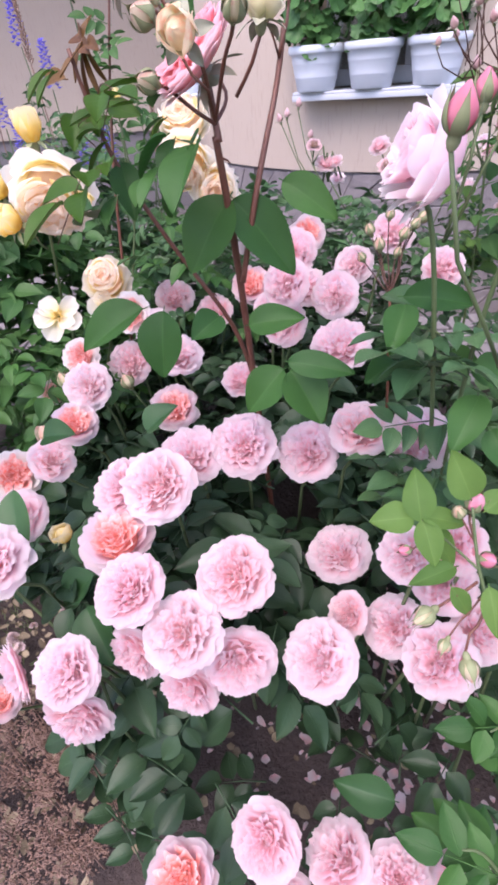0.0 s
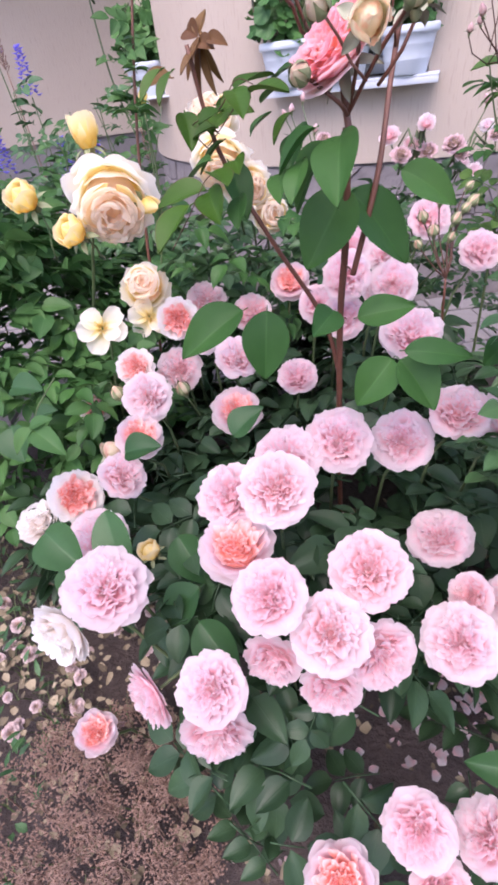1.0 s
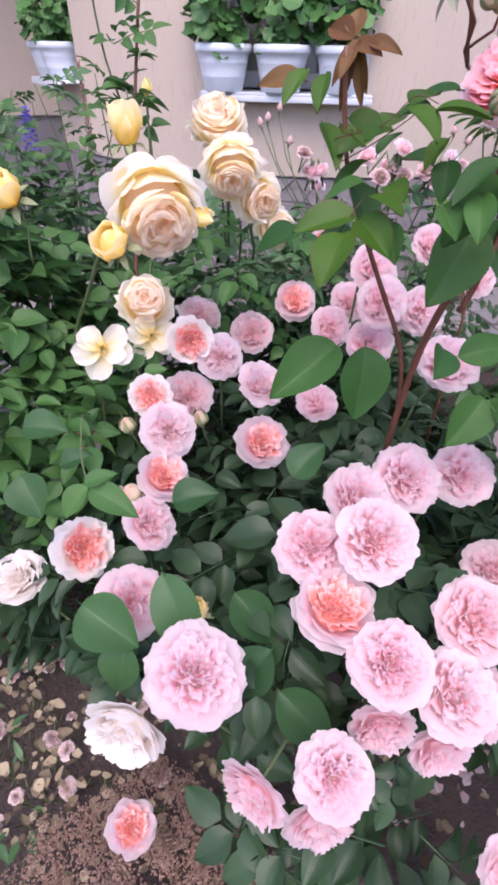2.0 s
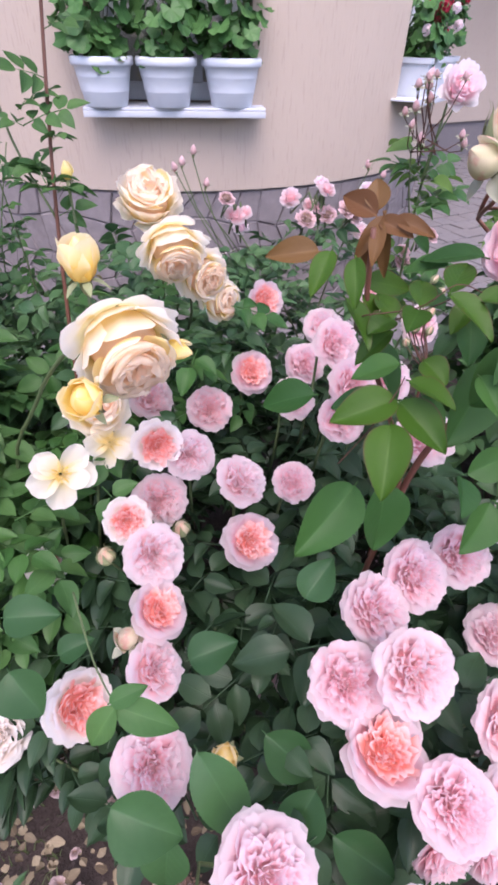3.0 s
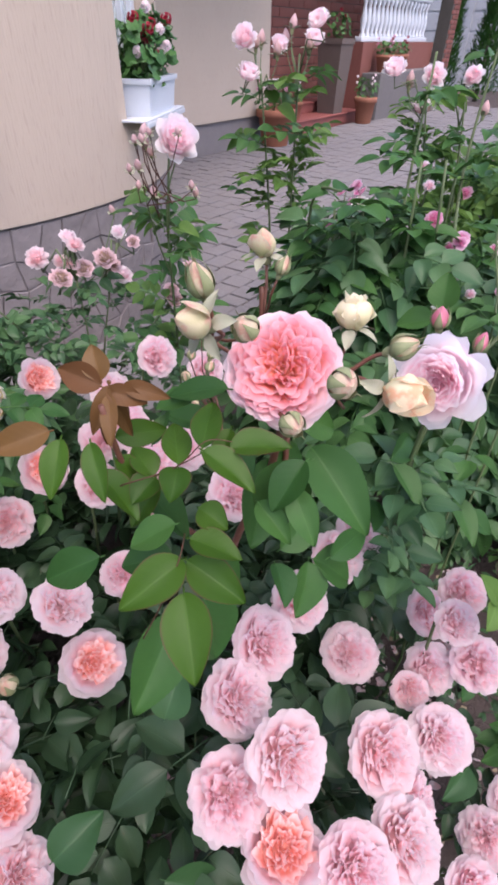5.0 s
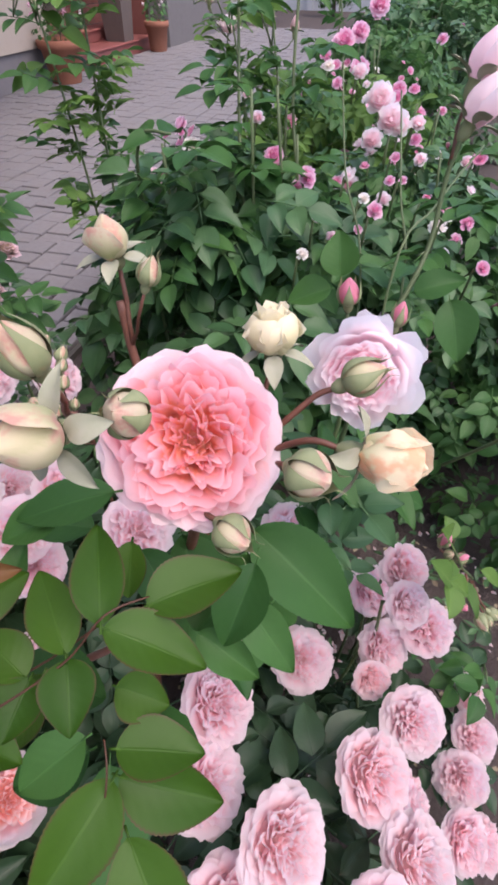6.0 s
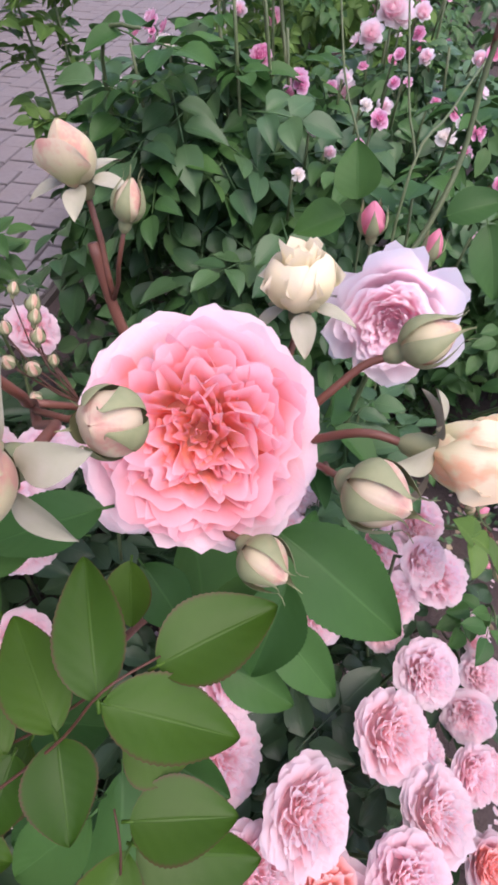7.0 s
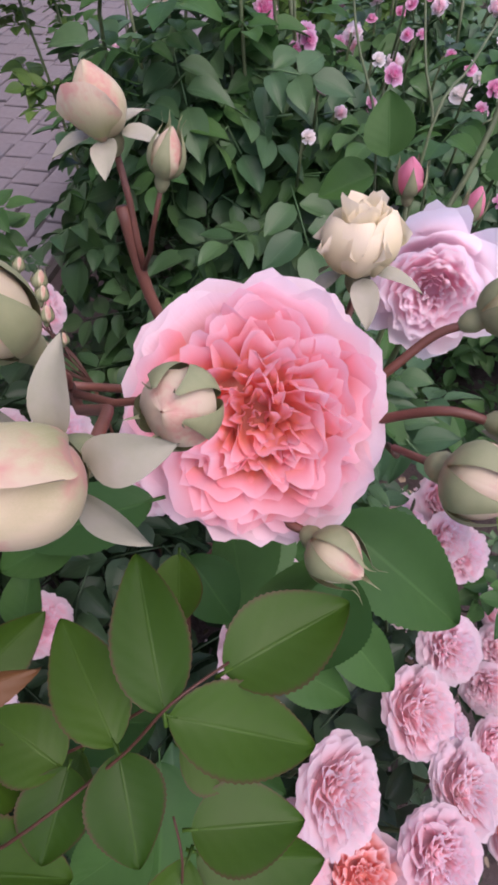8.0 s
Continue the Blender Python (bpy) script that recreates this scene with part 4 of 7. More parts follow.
blade(pink, (0.325, 0.290, 0.350), (0.249, 0.271, 0.360), 0.045, (-0.2, -0.4, 0.9), M_LEAF_D)
blade(pink, (0.243, 0.184, 0.290), (0.198, 0.210, 0.300), 0.036, (-0.2, -0.4, 0.9), M_LEAF_D)
blade(pink, (0.277, 0.174, 0.310), (0.257, 0.219, 0.320), 0.034, (-0.2, -0.4, 0.9), M_LEAF_D)
blade(pink, (0.182, 0.225, 0.290), (0.103, 0.244, 0.300), 0.050, (-0.2, -0.4, 0.9), M_LEAF_M)
blade(pink, (0.318, 0.261, 0.330), (0.283, 0.264, 0.340), 0.032, (-0.2, -0.4, 0.9), M_LEAF_D)
put_bloom(pink, PINKS, (0.033, 0.118, 0.250), 0.044, (0.0, -0.5, 0.8), (0.053, 0.218, 0.110))
put_bloom(pink, PINKS, (0.252, 0.139, 0.270), 0.042, (0.0, -0.5, 0.8), (0.272, 0.239, 0.130))
put_bloom(pink, PALES, (0.120, 0.358, 0.519), 0.030, (-0.5, -0.3, 0.6), (0.10, 0.35, 0.2))
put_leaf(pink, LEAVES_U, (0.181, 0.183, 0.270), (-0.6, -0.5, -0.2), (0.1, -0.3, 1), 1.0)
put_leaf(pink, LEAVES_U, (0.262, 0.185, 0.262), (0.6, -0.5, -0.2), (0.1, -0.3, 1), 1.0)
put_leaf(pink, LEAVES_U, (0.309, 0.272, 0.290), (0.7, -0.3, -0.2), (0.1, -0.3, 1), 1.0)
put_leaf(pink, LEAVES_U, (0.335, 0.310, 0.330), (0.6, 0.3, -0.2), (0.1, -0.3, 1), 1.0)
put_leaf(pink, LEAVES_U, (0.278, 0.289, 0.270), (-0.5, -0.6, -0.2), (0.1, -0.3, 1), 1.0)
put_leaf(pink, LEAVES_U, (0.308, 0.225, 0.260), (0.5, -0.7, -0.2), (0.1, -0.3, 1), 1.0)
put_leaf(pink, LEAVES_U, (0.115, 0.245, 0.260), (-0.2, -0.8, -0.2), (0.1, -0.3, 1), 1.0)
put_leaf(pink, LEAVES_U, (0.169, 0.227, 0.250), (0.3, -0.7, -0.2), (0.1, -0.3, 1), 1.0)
# large leaves low on the pink bush
blade(pink, (-0.439, 0.518, 0.572), (-0.383, 0.460, 0.546), 0.068, (-0.221, -0.378, 0.899), M_LEAF_M)
blade(pink, (-0.340, 0.510, 0.607), (-0.320, 0.425, 0.532), 0.058, (-0.221, -0.378, 0.899), M_LEAF_M)
blade(pink, (-0.312, 0.589, 0.642), (-0.257, 0.574, 0.660), 0.049, (-0.221, -0.378, 0.899), M_LEAF_M)
blade(pink, (-0.476, 0.687, 0.722), (-0.422, 0.659, 0.726), 0.045, (-0.221, -0.378, 0.899), M_LEAF_M)
blade(pink, (-0.490, 0.658, 0.669), (-0.474, 0.613, 0.632), 0.055, (-0.221, -0.378, 0.899), M_LEAF_M)
blade(pink, (-0.437, 0.636, 0.693), (-0.400, 0.628, 0.708), 0.030, (-0.221, -0.378, 0.899), M_LEAF_M)
blade(pink, (-0.400, 0.537, 0.738), (-0.357, 0.497, 0.723), 0.031, (-0.221, -0.378, 0.899), M_LEAF_Y)
blade(pink, (-0.400, 0.537, 0.738), (-0.431, 0.528, 0.710), 0.028, (-0.221, -0.378, 0.899), M_LEAF_Y)
blade(pink, (-0.404, 0.541, 0.740), (-0.370, 0.533, 0.753), 0.020, (-0.221, -0.378, 0.899), M_LEAF_Y)
blade(pink, (-0.394, 0.474, 0.537), (-0.418, 0.442, 0.491), 0.055, (-0.221, -0.378, 0.899), M_LEAF_M)
blade(pink, (-0.225, 0.435, 0.506), (-0.281, 0.417, 0.454), 0.061, (-0.221, -0.378, 0.899), M_LEAF_M)
blade(pink, (-0.252, 0.509, 0.535), (-0.215, 0.447, 0.493), 0.059, (-0.221, -0.378, 0.899), M_LEAF_M)
blade(pink, (-0.229, 0.392, 0.490), (-0.183, 0.327, 0.452), 0.059, (-0.221, -0.378, 0.899), M_LEAF_M)
blade(pink, (-0.151, 0.589, 0.646), (-0.104, 0.600, 0.685), 0.050, (-0.221, -0.378, 0.899), M_LEAF_M)
cane(pink, [(-0.404, 0.672, 0.735), (-0.406, 0.587, 0.739), (-0.400, 0.537, 0.738)], 0.0012, 0.0007, M_STEM)

# ---- tall coral shrub rose ----
shrub = thing("shrub_rose", "tall coral shrub rose with an open bloom and cream buds", "rose bush")




cane(shrub, [(0.05, 0.70, 0.0), (0.03, 0.66, 0.4), (0.012, 0.612, 0.76), (0.006, 0.570, 0.90), (0.002, 0.552, 0.965), (-0.003, 0.541, 1.02)], 0.0050, 0.0036, thorns=7)
cane(shrub, [(0.0, 0.54, 1.015), (-0.004, 0.546, 1.045), (-0.008, 0.548, 1.078)], 0.0036, 0.003)
cane(shrub, [(0.012, 0.556, 0.875), (0.034, 0.556, 0.973), (0.056, 0.60, 1.05), (0.066, 0.612, 1.10)], 0.0034, 0.0026)
cane(shrub, [(0.016, 0.625, 0.70), (-0.010, 0.612, 0.80), (-0.075, 0.600, 0.915), (-0.122, 0.598, 1.008), (-0.140, 0.592, 1.095)], 0.0034, 0.0020, thorns=5)
cane(shrub, [(-0.13, 0.597, 1.008), (-0.146, 0.586, 1.032), (-0.118, 0.556, 1.046), (-0.102, 0.541, 1.066), (-0.088, 0.529, 1.062)], 0.0006, 0.0004, M_RACHIS)

HERO = [(7, 1.05, -0.04, 0.62, 0.78, 1.6, 0.0, 0.025, 0.06), (8, 1.03, 0.08, 0.56, 0.72, 1.6, 0.0, 0.025, 0.04), (10, 1.00, 0.16, 0.44, 0.66, 1.5, 0.02, 0.03, 0.03), (13, 0.96, 0.21, 0.30, 0.8, 1.3, 0.04, 0.035, 0.03), (13, 0.90, 0.25, 0.30, 0.85, 1.15, 0.05, 0.04, 0.03), (12, 0.82, 0.28, 0.31, 0.88, 1.0, 0.05, 0.045, 0.03),
        (12, 0.73, 0.31, 0.31, 0.9, 0.92, 0.05, 0.045, 0.03), (11, 0.63, 0.33, 0.33, 0.9, 0.88, 0.05, 0.05, 0.03), (10, 0.53, 0.34, 0.35, 0.92, 0.85, 0.05, 0.05, 0.02), (10, 0.43, 0.33, 0.36, 0.92, 0.8, 0.05, 0.05, 0.01), (7, 0.33, 0.31, 0.44, 0.92, 0.8, 0.06, 0.045, 0.0), (5, 0.23, 0.28, 0.55, 0.92, 0.8, 0.06, 0.04, 0.0), (3, 0.15, 0.24, 0.7, 0.92, 0.8, 0.06, 0.04, 0.0), (3, 0.08, 0.18, 0.9, 0.92, 0.8, 0.06, 0.03, 0.0)]


def hero_bloom(parent, p, facing, size, seed):
    """The large open rose, petal by petal."""
    rng = random.Random(seed)
    f = Vector(facing).normalized()
    core = Shape()
    core.lathe([(max(0.0004, 0.50 * size * math.sin(math.pi * i / 10)), size * (-0.32 + 0.34 * (0.5 - 0.5 * math.cos(math.pi * i / 10)))) for i in range(11)], 20)
    core.uv = [(0.5, 0.0)] * len(core.v)
    b = part("bloom", core, M_CORAL, parent)
    b.matrix_basis = frame_at(Vector(p) - f * size * 0.25, f, (0.2, 0.1, 1))
    k = Matrix.Diagonal((size, size, size, 1))
    for g, (n, r1, z1, hw, br, bz, fold, ruff, curl) in enumerate(HERO):
        off = rng.uniform(0, 6.28)
        inside = g >= 3
        for i in range(n):
            az = off + 6.2832 * i / n + rng.uniform(-1, 1) * 1.5 / n
            ph = az * 5 + 0.6
            if inside:
                az += 0.10 * math.sin(ph + 3.1416)  # petals bunch into five lobes
            slant = -0.40 * min(1.0, (1.02 - r1) / 0.3) * math.sin(ph) * rng.uniform(0.5, 1.4) if inside else 0.0
            ring = (r1 * rng.uniform(0.92, 1.03) * (1 - 0.09 * (1 - math.cos(ph))) if inside else r1 * rng.uniform(0.97, 1.03), z1 + rng.uniform(-0.04, 0.04) * (1 if inside else 0.4), hw * (rng.uniform(1.1, 1.7) if inside else rng.uniform(0.9, 1.2)), br, bz, (fold + 0.08 if inside else fold) * rng.uniform(0.3, 1.6) * (rng.choice((1, 1, 1, -0.6)) if inside else 1), ruff * rng.uniform(0.6, 1.4), curl + rng.uniform(-0.03, 0.03))
            s = Shape()
            wrap_petal(s, az, (0.42 * r1, z1 - 0.5 + rng.uniform(0, 0.1)) if inside else (0.03, -0.34 + rng.uniform(0, 0.05)), ring, k, rng, 11, 10, 1.3 if inside else 0.5, -0.12 * max(0.0, 1 - r1 / 0.8), rng.uniform(-0.03, 0.08) if inside else 0.0, 0.0, (0.10 if r1 > 0.6 else 0.2) if inside else 0.05, slant)
            part("petal", s, M_CORAL if inside else M_BLUSH, b)
    sp = Shape()
    leaflet(sp, size * 0.75, size * 0.3, Matrix.Identity(4), 0.3, 0.3, 7)
    me = sp.mesh("sepal", M_SEPAL)
    for i in range(5):
        o = new("sepal", me)
        o.parent = b
        o.matrix_basis = Matrix.Rotation(radians(72 * i), 4, "Z") @ Matrix.Translation((0.1 * size, 0, -0.40 * size)) @ Matrix.Rotation(radians(20), 4, "Y")
    hp = Shape()
    hp.lathe([(0.06 * size, -0.70 * size), (0.15 * size, -0.62 * size), (0.19 * size, -0.46 * size), (0.16 * size, -0.34 * size)], 12)
    part("hip", hp, M_SEPAL, b)
    return b


hero_bloom(shrub, (-0.023, 0.534, 1.0885), (-0.66, -0.22, 0.72), 0.0418, 77)
NODE = (-0.002, 0.541, 1.03)
put_bud(shrub, "cream", (0.069, 0.613, 1.138), (-0.1, 0.1, 1), 0.024, 1.05, (0.060, 0.605, 1.075))
put_bud(shrub, "green", (0.052, 0.582, 1.130), (0.25, -0.3, 1), 0.016, 0.9, (0.060, 0.605, 1.075))
put_bud(shrub, "cream_shut", (-0.055, 0.580, 1.152), (-0.35, 0.1, 1), 0.026, 0.8, (-0.018, 0.602, 1.084))
put_bud(shrub, "cream", (-0.084, 0.563, 1.138), (-0.9, 0.2, 0.5), 0.026, 0.98, (-0.018, 0.602, 1.084))
cane(shrub, [NODE, (0.008, 0.575, 1.052), (-0.018, 0.602, 1.084)], 0.0019, 0.0016)
put_bud(shrub, "green", (-0.052, 0.546, 1.127), (-0.75, 0.0, 0.75), 0.019, 1.12, (-0.030, 0.590, 1.096))
put_bud(shrub, "cream_shut", (-0.053, 0.503, 1.066), (-0.55, -0.75, 0.25), 0.019, 1.1, NODE, None, (-0.016, 0.518, 1.042))
put_bud(shrub, "cream_open", (0.046, 0.513, 1.110), (0.15, 0.1, 1), 0.0255, 1.0, (0.02, 0.525, 1.05))
put_bud(shrub, "green", (-0.044, 0.474, 1.106), (-0.5, -0.75, 0.35), 0.019, 1.22, (0.0, 0.490, 1.056))
put_bud(shrub, "amber", (-0.014, 0.443, 1.093), (-0.1, -1, 0.05), 0.030, 0.84, NODE, None, (-0.004, 0.505, 1.068))
put_bud(shrub, "cream_shut", (0.026, 0.462, 1.106), (0.15, -0.75, 0.5), 0.021, 1.0, NODE, None, (0.012, 0.502, 1.072))
blade(shrub, (-0.09, 0.53, 1.057), (-0.062, 0.497, 1.058), 0.028, (-0.16, 0.0, 0.99), M_LEAF_H)
blade(shrub, (-0.104, 0.542, 1.059), (-0.101, 0.5, 1.042), 0.025, (-0.04, -0.03, 1.0), M_LEAF_H)
blade(shrub, (-0.104, 0.543, 1.06), (-0.065, 0.564, 1.068), 0.023, (-0.13, -0.17, 0.98), M_LEAF_H)
blade(shrub, (-0.114, 0.557, 1.045), (-0.085, 0.586, 1.051), 0.023, (-0.05, -0.23, 0.97), M_LEAF_H)
blade(shrub, (-0.115, 0.556, 1.044), (-0.139, 0.542, 1.038), 0.023, (0.05, -0.14, 0.99), M_LEAF_H)
blade(shrub, (-0.131, 0.535, 0.999), (-0.12, 0.497, 0.994), 0.028, (0.04, -0.01, 1.0), M_LEAF_H)
blade(shrub, (-0.123, 0.575, 1.03), (-0.114, 0.601, 1.041), 0.023, (0.02, -0.27, 0.96), M_LEAF_H)
blade(shrub, (-0.122, 0.573, 1.03), (-0.147, 0.572, 1.026), 0.023, (0.08, -0.21, 0.98), M_LEAF_H)
blade(shrub, (-0.016, 0.505, 1.020), (-0.038, 0.437, 0.982), 0.044, (-0.30, 0.05, 0.95), M_LEAF_D)
blade(shrub, (-0.034, 0.596, 1.009), (-0.042, 0.642, 1.011), 0.028, (-0.22, -0.31, 0.93), M_LEAF_D)
blade(shrub, (-0.045, 0.56, 1.019), (-0.061, 0.536, 0.992), 0.026, (-0.19, -0.11, 0.98), M_LEAF_D)
blade(shrub, (-0.132, 0.547, 1.007), (-0.158, 0.571, 0.991), 0.026, (-0.14, -0.27, 0.95), M_LEAF_D)
blade(shrub, (-0.028, 0.500, 1.014), (-0.056, 0.528, 0.955), 0.048, (-0.6, -0.3, 0.74), M_LEAF_D)
blade(shrub, (-0.16, 0.609, 0.951), (-0.195, 0.644, 0.93), 0.034, (-0.4, -0.41, 0.82), M_LEAF_D)
blade(shrub, (-0.140, 0.535, 0.984), (-0.192, 0.548, 0.975), 0.033, (-0.35, -0.38, 0.86), M_LEAF_H)
blade(shrub, (-0.138, 0.533, 0.983), (-0.132, 0.485, 0.965), 0.031, (-0.40, -0.25, 0.88), M_LEAF_H)
blade(shrub, (-0.156, 0.521, 0.976), (-0.193, 0.482, 0.950), 0.036, (-0.42, -0.28, 0.86), M_LEAF_H)
blade(shrub, (-0.166, 0.603, 1.08), (-0.193, 0.587, 1.059), 0.018, (-0.52, -0.47, 0.71), M_LEAF_H)
blade(shrub, (-0.156, 0.588, 1.078), (-0.174, 0.561, 1.056), 0.016, (-0.55, -0.43, 0.72), M_LEAF_H)
blade(shrub, (-0.129, 0.603, 1.099), (-0.14, 0.63, 1.109), 0.021, (-0.58, -0.5, 0.64), M_LEAF_R)
blade(shrub, (-0.128, 0.6, 1.097), (-0.116, 0.576, 1.09), 0.015, (-0.61, -0.44, 0.66), M_LEAF_R)
blade(shrub, (-0.127, 0.605, 1.102), (-0.119, 0.619, 1.12), 0.019, (-0.61, -0.49, 0.63), M_LEAF_R)
blade(shrub, (-0.128, 0.598, 1.095), (-0.15, 0.577, 1.075), 0.012, (-0.59, -0.45, 0.68), M_LEAF_R)
blade(shrub, (-0.16, 0.625, 1.072), (-0.196, 0.644, 1.069), 0.022, (-0.49, -0.53, 0.69), M_LEAF_R)
blade(shrub, (-0.12, 0.593, 1.099), (-0.105, 0.566, 1.092), 0.013, (-0.63, -0.42, 0.66), M_LEAF_R)
for dx, dy, dz, w in ((0.006, -0.006, -0.046, 0.012), (0.014, 0.004, -0.038, 0.011), (-0.010, 0.004, -0.048, 0.011), (-0.020, 0.002, -0.030, 0.012)):
    blade(shrub, (-0.126, 0.599, 1.100), (-0.126 + dx, 0.599 + dy, 1.100 + dz), w, (-0.72, -0.5, 0.35), M_LEAF_R)
blade(shrub, (0.004, 0.560, 0.964), (-0.046, 0.535, 0.896), 0.062, (-0.15, -0.75, 0.60), M_LEAF_D)
blade(shrub, (0.008, 0.560, 0.962), (0.072, 0.545, 0.884), 0.058, (0.15, -0.78, 0.60), M_LEAF_D)
blade(shrub, (0.06, 0.56, 0.976), (0.116, 0.539, 0.942), 0.040, (-0.06, -0.81, 0.58), M_LEAF_D)
blade(shrub, (-0.088, 0.568, 0.841), (-0.100, 0.540, 0.762), 0.060, (-0.1, -0.80, 0.55), M_LEAF_D)
blade(shrub, (-0.116, 0.580, 0.840), (-0.200, 0.558, 0.800), 0.056, (-0.25, -0.60, 0.75), M_LEAF_D)
blade(shrub, (0.016, 0.544, 0.828), (0.081, 0.533, 0.84), 0.040, (-0.0, -0.71, 0.7), M_LEAF_D)
blade(shrub, (0.056, 0.525, 0.777), (0.008, 0.506, 0.729), 0.052, (-0.1, -0.65, 0.75), M_LEAF_D)
blade(shrub, (0.064, 0.523, 0.776), (0.100, 0.480, 0.726), 0.058, (0.05, -0.63, 0.77), M_LEAF_D)
blade(shrub, (0.06, 0.501, 0.8), (0.136, 0.486, 0.79), 0.035, (-0.07, -0.66, 0.75), M_LEAF_D)
blade(shrub, (-0.015, 0.531, 0.846), (-0.045, 0.496, 0.837), 0.038, (0.1, -0.7, 0.7), M_LEAF_D)
blade(shrub, (-0.151, 0.597, 1.044), (-0.148, 0.563, 1.016), 0.026, (0.28, -0.82, 0.49), M_LEAF_H)
blade(shrub, (-0.119, 0.614, 1.046), (-0.082, 0.597, 1.038), 0.023, (0.21, -0.85, 0.48), M_LEAF_H)
blade(shrub, (-0.134, 0.598, 1.043), (-0.126, 0.584, 1.024), 0.020, (0.25, -0.84, 0.49), M_LEAF_H)
blade(shrub, (-0.113, 0.601, 0.996), (-0.1, 0.564, 0.947), 0.034, (0.21, -0.8, 0.56), M_LEAF_D)

blade(shrub, (-0.117, 0.574, 1.019), (-0.146, 0.582, 0.993), 0.022, (-0.383, -0.108, 0.917), M_LEAF_H)
blade(shrub, (-0.109, 0.545, 1.005), (-0.108, 0.519, 0.998), 0.024, (-0.383, -0.108, 0.917), M_LEAF_H)
blade(shrub, (-0.107, 0.538, 0.976), (-0.117, 0.502, 0.956), 0.023, (-0.383, -0.108, 0.917), M_LEAF_D)
blade(shrub, (-0.047, 0.564, 1.069), (-0.069, 0.609, 1.060), 0.023, (-0.383, -0.108, 0.917), M_LEAF_D)
blade(shrub, (-0.054, 0.589, 1.055), (-0.074, 0.617, 1.044), 0.022, (-0.383, -0.108, 0.917), M_LEAF_D)
blade(shrub, (-0.051, 0.559, 1.036), (-0.072, 0.556, 1.014), 0.020, (-0.383, -0.108, 0.917), M_LEAF_H)
blade(shrub, (-0.041, 0.496, 1.028), (-0.075, 0.504, 0.997), 0.029, (-0.383, -0.108, 0.917), M_LEAF_D)
blade(shrub, (-0.051, 0.500, 1.005), (-0.070, 0.466, 0.978), 0.025, (-0.383, -0.108, 0.917), M_LEAF_D)
blade(shrub, (-0.069, 0.520, 0.993), (-0.077, 0.483, 0.976), 0.022, (-0.383, -0.108, 0.917), M_LEAF_D)
blade(shrub, (-0.129, 0.558, 0.960), (-0.154, 0.593, 0.946), 0.032, (-0.383, -0.108, 0.917), M_LEAF_D)
blade(shrub, (-0.086, 0.613, 1.017), (-0.065, 0.613, 1.037), 0.017, (-0.383, -0.108, 0.917), M_LEAF_D)
cane(shrub, [(-0.133, 0.605, 1.011), (-0.118, 0.574, 1.029), (-0.100, 0.547, 1.051), (-0.098, 0.543, 1.057)], 0.0006, 0.0004, M_RACHIS)
cane(shrub, [(-0.183, 0.541, 0.932), (-0.159, 0.536, 0.965), (-0.141, 0.536, 0.991), (-0.129, 0.542, 0.998)], 0.0006, 0.0004, M_RACHIS)

# ---- lavender rose on its own tall cane ----
LAVS = cup_set(DEEP, (51, 52), M_LAV, M_LAVH, 3, 0.047, z0=-0.6, nu=11, nv=9, loose=0.4, bunch=0.0, sunk=-0.1, crease=0.05, upright=0.5, lobed=0.30)
lav = thing("shrub_rose", "lavender pink rose on a tall green cane with pink buds", "rose bush")
put_bloom(lav, LAVS[:1], (0.154, 0.463, 1.010), 0.0445, (-0.91, 0.06, 0.36), sink=0.5)
cane(lav, [(0.30, 0.52, 0.0), (0.26, 0.50, 0.5), (0.20, 0.47, 0.9), (0.168, 0.458, 0.985)], 0.0032, 0.0022, M_STEM, thorns=4)
put_bud(lav, "pink", (0.222, 0.488, 1.047), (0.0, 0.1, 1), 0.024, 0.95, (0.205, 0.475, 0.93), M_STEM)
put_bud(lav, "pink", (0.228, 0.442, 1.030), (0.3, -0.1, 1), 0.022, 0.8, (0.205, 0.475, 0.93), M_STEM)
put_bud(lav, "pink", (0.154, 0.33, 1.045), (0.1, -0.1, 1), 0.026, 0.85, (0.23, 0.36, 0.86), M_STEM)
cane(lav, [(0.26, 0.49, 0.55), (0.262, 0.475, 0.90), (0.320, 0.437, 1.000), (0.350, 0.424, 1.045), (0.366, 0.424, 1.100), (0.369, 0.418, 1.142)], 0.0028, 0.0022, M_STEM, thorns=3)
put_bud(lav, "lilac", (0.372, 0.408, 1.163), (0.05, -0.35, 0.9), 0.044, 0.8, (0.367, 0.424, 1.115), M_CANE)
put_bud(lav, "lilac", (0.402, 0.413, 1.190), (0.1, -0.25, 0.95), 0.044, 0.78, (0.367, 0.424, 1.110), M_CANE)
blade(lav, (0.291, 0.397, 1.017), (0.262, 0.375, 0.969), 0.044, (-0.75, -0.1, 0.65), M_LEAF_D)
blade(lav, (0.279, 0.432, 1.026), (0.285, 0.390, 1.043), 0.030, (-0.6, -0.1, 0.8), M_LEAF_D)
blade(lav, (0.282, 0.502, 1.030), (0.296, 0.510, 1.068), 0.038, (-0.85, 0.0, 0.5), M_LEAF_D)
blade(lav, (0.294, 0.510, 1.010), (0.281, 0.552, 0.996), 0.034, (-0.6, 0.1, 0.8), M_LEAF_D)
blade(lav, (0.179, 0.491, 0.874), (0.257, 0.489, 0.865), 0.036, (-0.24, -0.69, 0.68), M_LEAF_D)
blade(lav, (0.181, 0.485, 0.867), (0.158, 0.436, 0.838), 0.035, (-0.18, -0.68, 0.71), M_LEAF_D)
